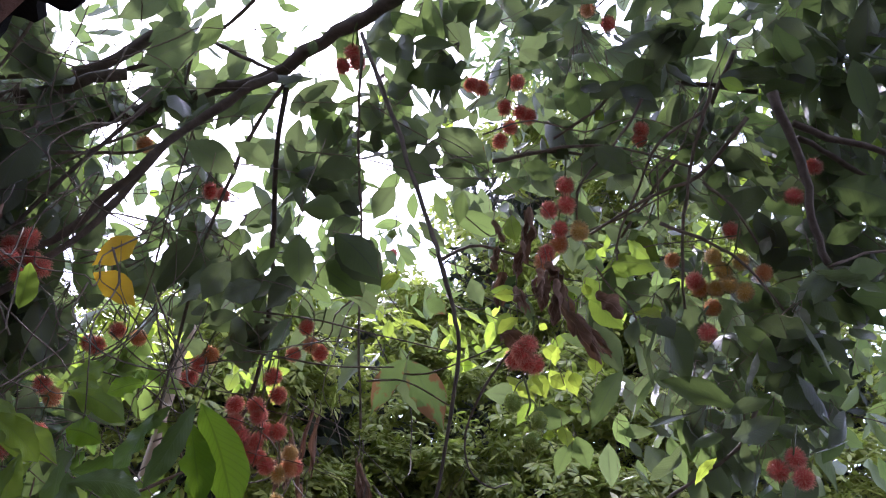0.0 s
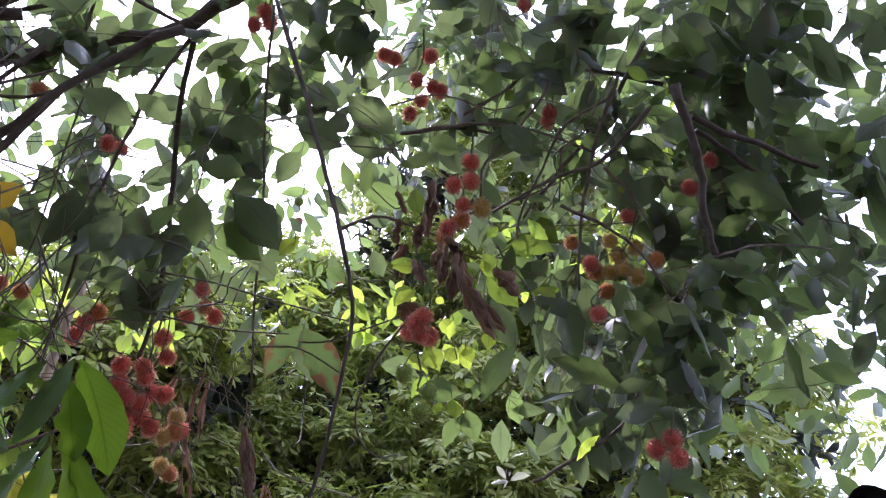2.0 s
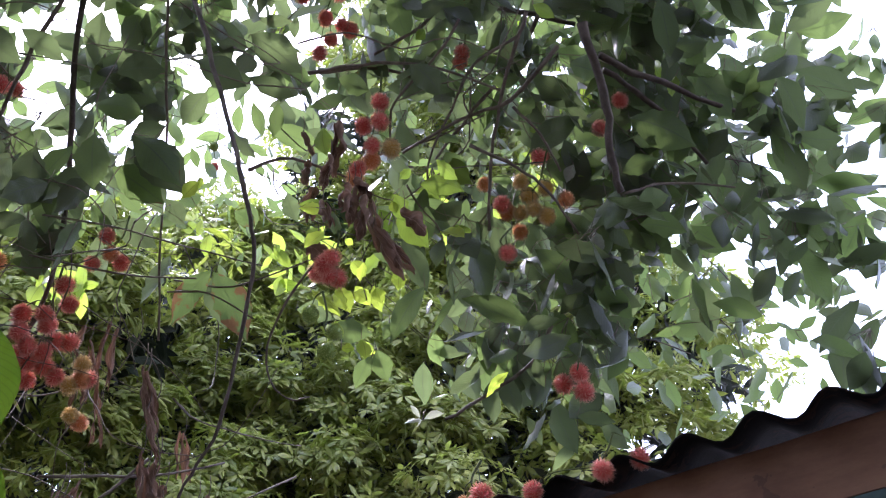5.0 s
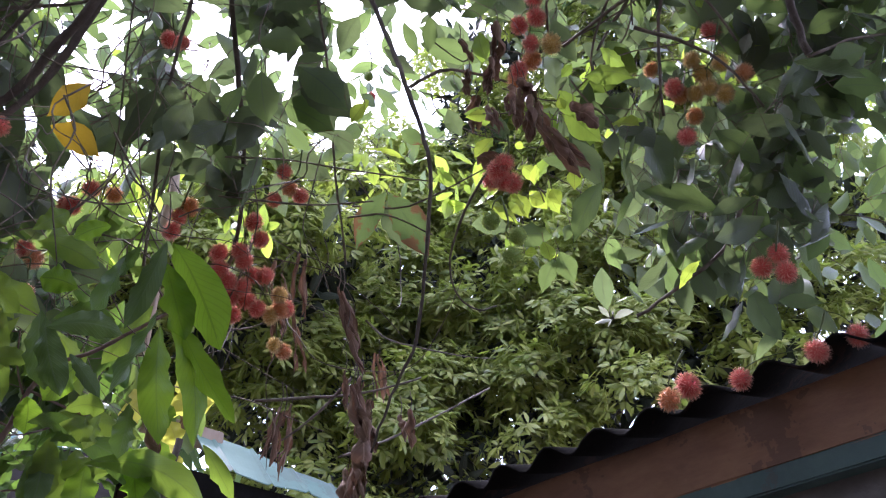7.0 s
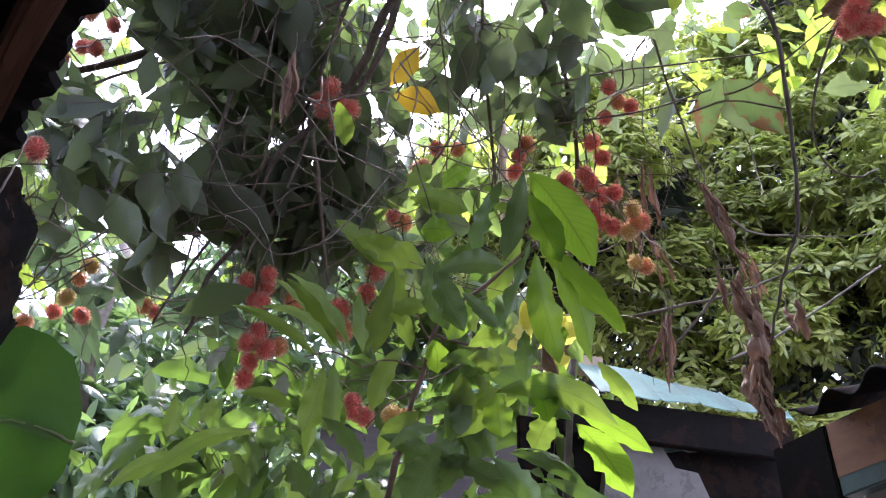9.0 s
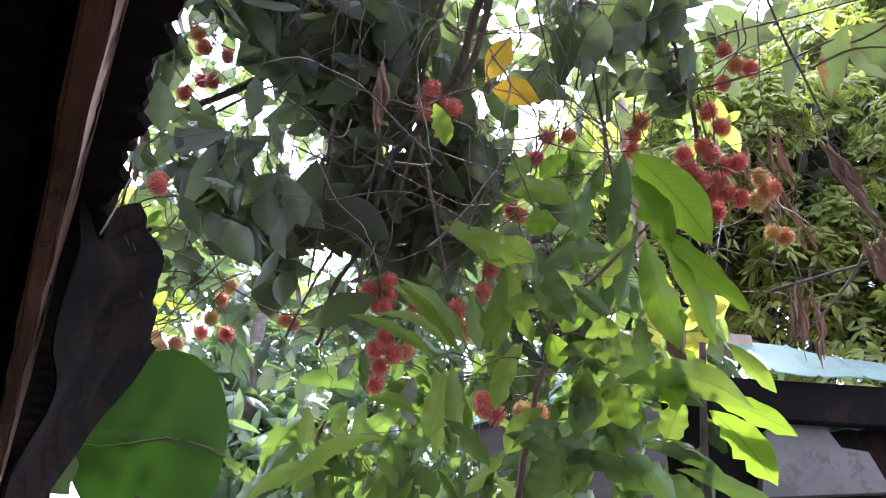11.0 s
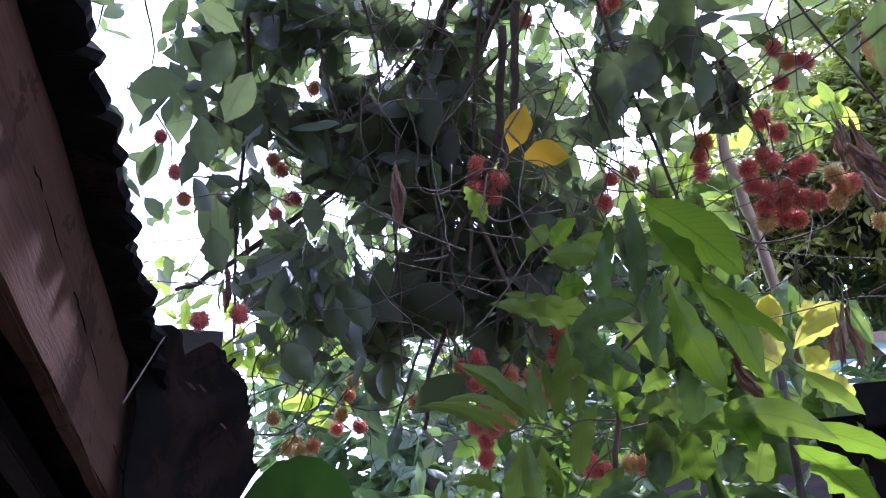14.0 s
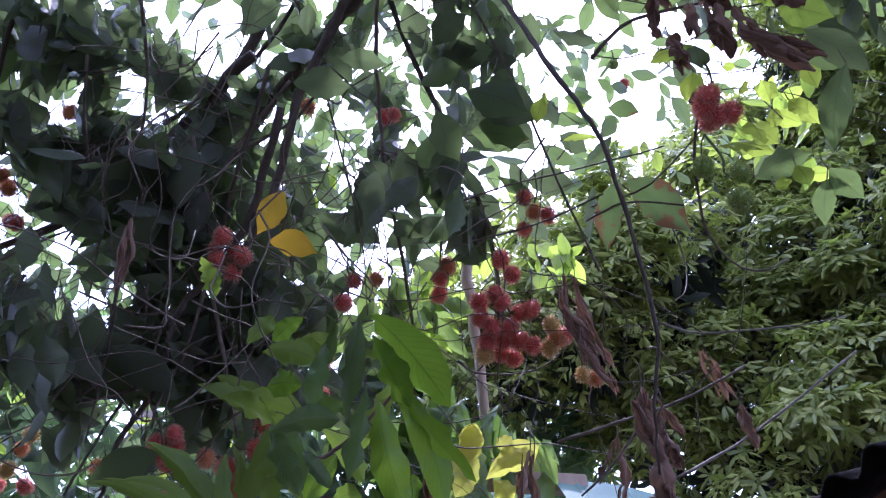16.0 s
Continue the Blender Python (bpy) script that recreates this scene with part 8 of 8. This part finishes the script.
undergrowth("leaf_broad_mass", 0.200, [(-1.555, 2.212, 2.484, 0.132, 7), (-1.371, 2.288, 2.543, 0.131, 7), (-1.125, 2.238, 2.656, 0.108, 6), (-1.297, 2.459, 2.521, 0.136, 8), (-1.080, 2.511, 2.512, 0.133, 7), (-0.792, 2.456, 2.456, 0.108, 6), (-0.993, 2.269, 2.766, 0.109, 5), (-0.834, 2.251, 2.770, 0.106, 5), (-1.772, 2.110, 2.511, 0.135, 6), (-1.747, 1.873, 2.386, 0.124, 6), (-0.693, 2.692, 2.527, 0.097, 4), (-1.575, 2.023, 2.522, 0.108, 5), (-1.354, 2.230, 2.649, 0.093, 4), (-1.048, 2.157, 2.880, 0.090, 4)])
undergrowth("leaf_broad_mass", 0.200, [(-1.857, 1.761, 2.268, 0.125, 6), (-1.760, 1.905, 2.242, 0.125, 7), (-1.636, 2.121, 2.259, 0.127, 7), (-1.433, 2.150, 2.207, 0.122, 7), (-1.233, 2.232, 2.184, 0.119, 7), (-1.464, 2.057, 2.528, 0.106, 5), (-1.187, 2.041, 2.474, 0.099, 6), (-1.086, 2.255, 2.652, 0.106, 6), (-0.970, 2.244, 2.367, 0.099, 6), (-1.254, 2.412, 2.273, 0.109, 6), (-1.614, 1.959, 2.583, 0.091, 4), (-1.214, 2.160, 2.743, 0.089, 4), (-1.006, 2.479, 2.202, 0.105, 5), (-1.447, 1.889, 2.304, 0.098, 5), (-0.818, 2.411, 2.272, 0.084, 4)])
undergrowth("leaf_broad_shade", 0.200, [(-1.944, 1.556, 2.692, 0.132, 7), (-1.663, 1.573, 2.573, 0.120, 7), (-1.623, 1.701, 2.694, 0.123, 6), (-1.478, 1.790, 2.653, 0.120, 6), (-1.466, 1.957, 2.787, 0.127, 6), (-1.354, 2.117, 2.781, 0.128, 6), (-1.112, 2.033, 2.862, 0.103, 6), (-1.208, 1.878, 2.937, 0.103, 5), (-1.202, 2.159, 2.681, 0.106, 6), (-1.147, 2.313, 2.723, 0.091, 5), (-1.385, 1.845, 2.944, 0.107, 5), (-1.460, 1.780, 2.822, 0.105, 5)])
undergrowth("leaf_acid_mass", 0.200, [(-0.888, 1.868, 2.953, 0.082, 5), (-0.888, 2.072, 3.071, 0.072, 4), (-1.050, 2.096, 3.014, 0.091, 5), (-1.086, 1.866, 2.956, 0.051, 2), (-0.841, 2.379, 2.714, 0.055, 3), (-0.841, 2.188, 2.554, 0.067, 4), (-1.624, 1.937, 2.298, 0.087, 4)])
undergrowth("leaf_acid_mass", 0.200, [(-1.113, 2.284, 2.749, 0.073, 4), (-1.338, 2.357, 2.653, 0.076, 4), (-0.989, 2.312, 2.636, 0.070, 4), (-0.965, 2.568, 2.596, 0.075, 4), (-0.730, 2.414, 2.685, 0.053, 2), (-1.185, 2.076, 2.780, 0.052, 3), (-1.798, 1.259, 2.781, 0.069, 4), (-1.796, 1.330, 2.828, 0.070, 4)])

tubes("brushwood", TWIGS2, [0.0016] * len(TWIGS2), M["twig"], sapling, "thin leaf-bearing twigs")

# ---------- dead leaves caught in the twigs ----------
def dead_leaves(kind, rows, strands=3):
    for x, y, z, a, b, c, w in rows:
        one = thing("dead_leaf", "curled dry brown leaf caught in twigs", "dead leaf", group="dead leaves")
        v, f, uv = ribbons((x, y, z), (a, b, c), w * 0.95, strands)
        mesh_ob("blade", v, f, M[kind], one, "", uv)
        v, f = tube_data(smooth_line([(x, y, z + 0.05), (x + 0.004, y, z + 0.02), (x, y, z - 0.01)], 3), 0.001, 0.001, 4)
        mesh_ob("leaf_stalk", v, f, M["twig"], one)


dead_leaves("dead", [(-0.139, 1.366, 2.412, -0.121, 1.420, 2.332, 0.024), (-0.133, 1.380, 2.410, -0.104, 1.440, 2.320, 0.026), (-0.122, 1.392, 2.345, -0.096, 1.430, 2.262, 0.022)])
# a thick wad of dry leaves hanging in a column
column = [np.array([-0.120 + rng.normal(0, 0.014), 1.672 + rng.normal(0, 0.016), z_]) for z_ in (2.385, 2.36, 2.335, 2.30, 2.27, 2.24, 2.215, 2.19, 2.16, 2.14, 2.12)]
dead_leaves("dead", [(*p_, p_[0] + rng.normal(0, 0.014), p_[1] + rng.normal(0, 0.02), p_[2] - 0.115 + rng.normal(0, 0.02), 0.034 + 0.018 * rng.random()) for p_ in column])
dead_leaves("dead", [(-0.467, 1.452, 2.218, -0.487, 1.538, 2.134, 0.036)])
dead_leaves("dead", [(-0.233, 1.400, 2.185, -0.248, 1.373, 2.082, 0.018), (-0.225, 1.398, 2.177, -0.244, 1.417, 2.085, 0.020)])
dead_leaves("dead", [(-0.423, 2.020, 2.959, -0.451, 2.086, 2.896, 0.025), (-0.437, 2.078, 2.932, -0.427, 2.146, 2.792, 0.031), (-0.410, 2.055, 2.936, -0.376, 2.084, 2.812, 0.028), (-0.381, 2.074, 2.862, -0.362, 2.155, 2.756, 0.025), (-0.411, 2.149, 2.860, -0.410, 2.144, 2.785, 0.022), (-0.429, 2.106, 2.880, -0.435, 2.158, 2.714, 0.015), (-0.365, 2.108, 2.751, -0.360, 2.169, 2.681, 0.012), (-0.137, 2.210, 2.751, -0.130, 2.305, 2.642, 0.034), (-0.626, 2.127, 2.580, -0.658, 2.138, 2.469, 0.052)])
dead_leaves("dead", [(-0.308, 1.783, 2.806, -0.321, 1.834, 2.690, 0.023), (-0.296, 1.817, 2.809, -0.314, 1.931, 2.714, 0.021), (-0.352, 2.075, 2.516, -0.406, 2.065, 2.411, 0.018), (-0.354, 2.095, 2.542, -0.365, 2.103, 2.357, 0.030), (-0.037, 2.008, 2.475, -0.033, 2.042, 2.387, 0.038), (-0.068, 2.117, 2.514, -0.056, 2.108, 2.437, 0.033), (-0.318, 1.946, 2.655, -0.303, 1.991, 2.576, 0.012)])
dead_leaves("dead", [(0.182, 1.193, 2.948, 0.179, 1.270, 2.852, 0.049), (0.211, 1.281, 2.850, 0.201, 1.299, 2.780, 0.049), (0.242, 1.322, 2.896, 0.225, 1.385, 2.831, 0.046), (0.252, 1.309, 2.848, 0.242, 1.341, 2.742, 0.049), (0.273, 1.356, 2.879, 0.292, 1.381, 2.750, 0.045), (0.270, 1.316, 2.771, 0.350, 1.408, 2.698, 0.042), (0.290, 1.328, 2.769, 0.376, 1.402, 2.728, 0.032), (0.227, 1.304, 2.893, 0.271, 1.345, 2.868, 0.051), (0.167, 1.221, 2.869, 0.159, 1.248, 2.793, 0.036), (0.326, 1.257, 2.771, 0.377, 1.287, 2.725, 0.048), (0.158, 1.298, 2.809, 0.177, 1.306, 2.736, 0.029), (0.106, 1.239, 2.953, 0.135, 1.264, 2.912, 0.025)])
dead_leaves("dead", [(-0.178, 1.808, 2.479, -0.175, 1.844, 2.397, 0.030), (-0.153, 1.812, 2.439, -0.126, 1.855, 2.364, 0.027)])
dead_leaves("dead", [(-0.724, 0.929, 2.576, -0.738, 0.953, 2.453, 0.030)])
dead_leaves("dead", [(-1.492, 0.747, 3.109, -1.546, 0.759, 3.017, 0.047), (-1.523, 0.831, 3.126, -1.457, 0.761, 3.112, 0.048), (-1.495, 0.827, 3.024, -1.564, 0.827, 2.953, 0.041), (-1.643, 0.982, 2.854, -1.652, 1.019, 2.764, 0.032), (-1.625, 0.942, 2.843, -1.657, 0.963, 2.724, 0.038), (-1.574, 0.968, 2.922, -1.643, 1.028, 2.838, 0.035), (-1.549, 1.672, 2.311, -1.579, 1.668, 2.253, 0.026)])
dead_leaves("dead", [(0.146, 1.434, 2.988, 0.138, 1.477, 2.915, 0.048), (0.159, 1.436, 2.827, 0.168, 1.466, 2.770, 0.068), (0.128, 1.371, 3.004, 0.122, 1.410, 2.963, 0.047)])

# ---------- big leaf, pole, background ----------
banana = thing("banana_plant", "banana plant with one broad green leaf below the shed roof", "plant")
b1, b2 = np.array([-1.498, 1.320, 2.107]), np.array([-1.723, 1.074, 2.130])
bv, bf, buv = leaf_data(b1, b2, 0.40, unit(YARD - b1), (0.3, 0.66, 0.84, 0.93, 0.98, 1.0, 1.0, 0.98, 0.94, 0.86, 0.74, 0.56, 0.3), 10, 0.12, 0.1, 0.05, seed=4)
mesh_ob("leaf", bv, bf, M["leaf_banana"], banana, "broad green banana leaf, dark midrib", buv)
b3, b4 = np.array([-1.642, 1.012, 2.239]), np.array([-1.701, 1.063, 1.989])
bv, bf, buv = leaf_data(b3, b4, 0.075, unit(YARD - b3), (0.3, 0.7, 0.9, 0.8, 1.0, 0.85, 1.0, 0.9, 1.0, 0.9, 0.95, 0.8, 0.7), 4, 0.1, 0.3, 0.5, seed=5)
mesh_ob("torn_flap", bv, bf, M["leaf_broad_dark"], banana, "pale torn edge of the leaf", buv)
rib_ = [b1 + (b2 - b1) * s_ + unit(YARD - b1) * (0.004 + 0.012 * math.sin(s_ * math.pi)) + np.array([0, 0, 0.022 * math.sin(s_ * 5.2)]) for s_ in np.linspace(0, 0.95, 7)]
tube("midrib", rib_, 0.0045, 0.0015, M["twig_green"], banana, "thick dark green midrib")
bm_ = (b1 + b2) / 2 - unit(YARD - b1) * 0.05
tube("leaf_stalk", [bm_ * np.array([1.05, 1.05, 0]), bm_ * np.array([1.04, 1.04, 0.5]), bm_ + np.array([0, 0, -0.12])], 0.03, 0.012, M["twig_green"], banana)
pole = tube("bamboo_pole", [(-0.839, 2.206, 3.484), (-0.939, 2.473, 2.673)], 0.018, 0.016, M["bamboo"], None, sides=10, per=10, knobs=0.1)
tagged(pole, "weathered brown bamboo pole leaning in the tree", "pole")

LUMPS = [(-0.591, 5.211, 5.610, 0.80), (-0.107, 5.494, 5.937, 0.80), (0.559, 5.515, 6.190, 1.00), (1.222, 5.344, 6.259, 1.10), (1.805, 5.002, 6.139, 1.20), (-0.868, 5.202, 4.882, 0.80), (-0.239, 5.198, 4.989, 0.90), (0.362, 5.165, 5.026, 0.90), (0.911, 5.135, 4.969, 1.00), (1.407, 4.885, 4.802, 1.00), (-0.886, 4.985, 4.047, 0.80), (-0.405, 5.018, 4.104, 0.80), (0.093, 5.033, 4.105, 0.80), (0.644, 4.976, 4.134, 0.80), (1.210, 4.873, 4.122, 0.90), (-1.482, 5.380, 4.765, 0.80), (-0.238, 4.889, 3.451, 0.70), (0.246, 4.876, 3.481, 0.70), (-2.044, 5.406, 5.202, 0.70), (-0.795, 5.227, 3.547, 0.70)]
LUMPS += [(-2.372, 4.449, 4.953, 0.50), (-2.199, 4.844, 5.455, 0.50), (-2.740, 4.401, 4.698, 0.45), (-2.015, 4.922, 4.955, 0.50), (-2.423, 4.696, 4.580, 0.50), (0.553, 4.797, 7.289, 0.60), (1.041, 4.613, 7.500, 0.60), (0.701, 4.519, 8.114, 0.50), (0.354, 4.804, 6.629, 0.40), (1.474, 4.659, 6.838, 0.70), (1.876, 4.639, 6.444, 0.70), (1.615, 4.791, 6.102, 1.00), (2.210, 4.595, 5.430, 1.00), (2.676, 4.539, 4.840, 0.90), (1.274, 4.926, 4.742, 0.80), (1.840, 4.995, 4.341, 0.80), (2.333, 4.629, 4.181, 0.80), (-0.341, 5.302, 6.101, 0.60), (-0.909, 5.418, 5.550, 0.60), (-1.426, 5.357, 4.935, 0.70)]
LUMPS += [(-1.613, 4.018, 4.627, 0.45), (-1.323, 4.066, 4.732, 0.50), (-1.039, 4.099, 4.822, 0.50), (-0.778, 4.134, 4.875, 0.45), (-1.266, 4.167, 4.466, 0.50), (-1.600, 4.132, 4.312, 0.50), (-1.041, 4.210, 4.517, 0.50), (-1.845, 4.069, 4.406, 0.40)]
FAR = [(-2.039, 5.069, 4.383, 0.40), (-1.892, 5.058, 4.084, 0.40), (-2.185, 4.880, 4.565, 0.40), (-1.720, 5.270, 4.285, 0.40), (-1.697, 4.073, 3.020, 0.35), (-1.429, 4.385, 3.059, 0.35), (-1.949, 4.054, 3.073, 0.35), (-2.017, 4.204, 3.045, 0.35), (-1.750, 4.287, 3.166, 0.35), (-1.573, 4.516, 3.354, 0.30), (-1.855, 4.140, 2.790, 0.35), (-2.151, 3.948, 2.884, 0.35), (-4.186, 2.405, 3.811, 0.45), (-4.059, 2.835, 4.073, 0.45), (-3.850, 3.240, 3.968, 0.40), (-3.475, 3.506, 3.764, 0.45), (-3.185, 3.962, 3.499, 0.50), (-2.918, 4.316, 3.223, 0.50), (-2.640, 4.671, 3.458, 0.50), (-2.637, 4.657, 4.005, 0.50)]
FAR += [(-3.525, 3.372, 3.364, 0.40), (-3.874, 2.433, 3.421, 0.35), (-3.655, 2.678, 3.023, 0.40), (-3.422, 3.986, 4.506, 0.40), (-2.972, 4.571, 4.637, 0.45), (-3.372, 2.615, 3.189, 0.35), (-3.454, 3.048, 3.469, 0.40), (-3.648, 2.494, 3.301, 0.30), (-3.071, 2.577, 2.746, 0.35), (-2.858, 2.822, 2.807, 0.30), (-2.912, 3.215, 3.154, 0.40), (-2.933, 3.468, 3.716, 0.40), (-3.739, 2.341, 3.775, 0.30), (-2.809, 3.831, 3.792, 0.40), (-3.012, 2.748, 2.550, 0.40), (-2.879, 3.177, 2.659, 0.40), (-2.638, 4.118, 3.527, 0.40), (-3.100, 2.309, 2.439, 0.30), (-2.902, 3.628, 2.932, 0.40), (-3.290, 2.384, 3.769, 0.35)]
FAR += [(-3.458, 2.321, 3.984, 0.30), (-3.133, 2.899, 2.818, 0.40), (-2.960, 3.120, 2.725, 0.40), (-3.339, 2.829, 3.112, 0.35), (-2.776, 3.372, 2.862, 0.40), (1.098, 3.923, 7.849, 0.50), (0.485, 3.813, 7.989, 0.30), (1.469, 4.106, 7.030, 0.50), (0.397, 5.119, 6.308, 0.40)]


def whorls(name, lumps, per_area, leaf_len, material, parent, label, count=7, inner=0.55, tufted=False):
    """Rosettes of narrow leaves over rounded masses; tufted: gathered into smaller heads with shade between them."""
    bs, ts, ws, ns = [], [], [], []
    for x, y, z, r in lumps:
        k = int(per_area * r * r)
        d = unit(rng.normal(0, 1, (k, 3)))
        d = d[(d[:, 1] < 0.35)]
        rad = r * (inner + (1 - inner) * rng.random((len(d), 1)) ** 0.5) * (1 + 0.18 * np.sin(d[:, :1] * 9 + x) * np.cos(d[:, 2:] * 8 + z))
        c = np.array([x, y, z]) + d * rad * np.array([1, 0.7, 0.9])
        if tufted:
            heads = c[:max(3, int(17 * r * r) + 3)]
            size = rng.uniform(0.12, 0.3, (len(heads), 1))
            own = rng.integers(0, len(heads), len(c))
            d = unit(rng.normal(0, 1, c.shape) + np.array([0, -0.35, 0.55]))
            c = heads[own] + d * size[own] * (0.55 + 0.45 * rng.random((len(c), 1)) ** 0.5) * np.array([1.25, 1, 0.75])
        axis = unit(d * 0.9 + np.array([0, -0.1, 0.55]) + rng.normal(0, 0.35 if tufted else 0.6, d.shape))
        s = unit(np.cross(axis, [0.3, 0.2, 0.93]))
        u = np.cross(axis, s)
        for j in range(count):
            a = j * 2.4 + rng.random(len(c)) * 0.9
            out = np.cos(a)[:, None] * s + np.sin(a)[:, None] * u
            way = unit(out + axis * (0.1 + 0.4 * rng.random((len(c), 1))) + np.array([0, 0, -0.95]) * rng.random((len(c), 1)))
            ln = leaf_len * (0.5 + 0.75 * rng.random(len(c)))
            bs.append(c + way * 0.01)
            ts.append(c + way * ln[:, None])
            ws.append(ln * (0.23 + 0.09 * rng.random(len(c))))
            ns.append(unit(axis - way * (axis * way).sum(1, keepdims=True) + rng.normal(0, 0.2, c.shape)))
    v, f, uv = leaf_data(np.vstack(bs), np.vstack(ts), np.concatenate(ws), np.vstack(ns), (0.0, 0.7, 1.0, 0.66, 0.0), 2, 0.3, 0.3)
    return tagged(mesh_ob(name, v, f, material, parent, label, uv), kind="stuff")


mango = thing("mango_tree", "dense dark green mango tree behind the roofs", "tree")
tube("trunk", [(0.9, 8.0, -0.05), (0.95, 7.9, 1.5), (1.1, 7.7, 3.0), (1.2, 7.5, 4.6)], 0.22, 0.08, M["bark"], mango, "dark trunk", sides=12)
for k, (x, y, z, r) in enumerate(LUMPS[::2]):
    tube("limb", [(1.0, 7.8, 2.0 + 0.1 * k), ((1 + x) / 2, (7.8 + y) / 2 + 0.2, (z + 2.2) / 2 + 0.2), (x, y, z)], 0.06, 0.015, M["bark"], mango, sides=6)
whorls("crown", LUMPS, 1600, 0.092, M["mango"], mango, "glossy green leaves in tufts", tufted=True)
# inner layer in near-black green paints the shade between the tufts
whorls("crown", [(x, y + 0.25, z, r * 0.8) for x, y, z, r in LUMPS], 300, 0.2, M["mango_inner"], mango, "inner leaves coloured dark for the crown's shade", 6, 0.5)
far_tree = thing("broad_tree", "tall leafy trees beyond the yard", "tree")
tube("trunk", [(-3.182, 2.901, 2.286), (-3.134, 2.641, 3.012), (-3.4, 2.9, 4.2)], 0.05, 0.03, M["bark"], far_tree, "dark trunk", sides=10)
whorls("crown", FAR, 330, 0.2, M["far"], far_tree, "loose green leaves against the sky", 6, 0.1)
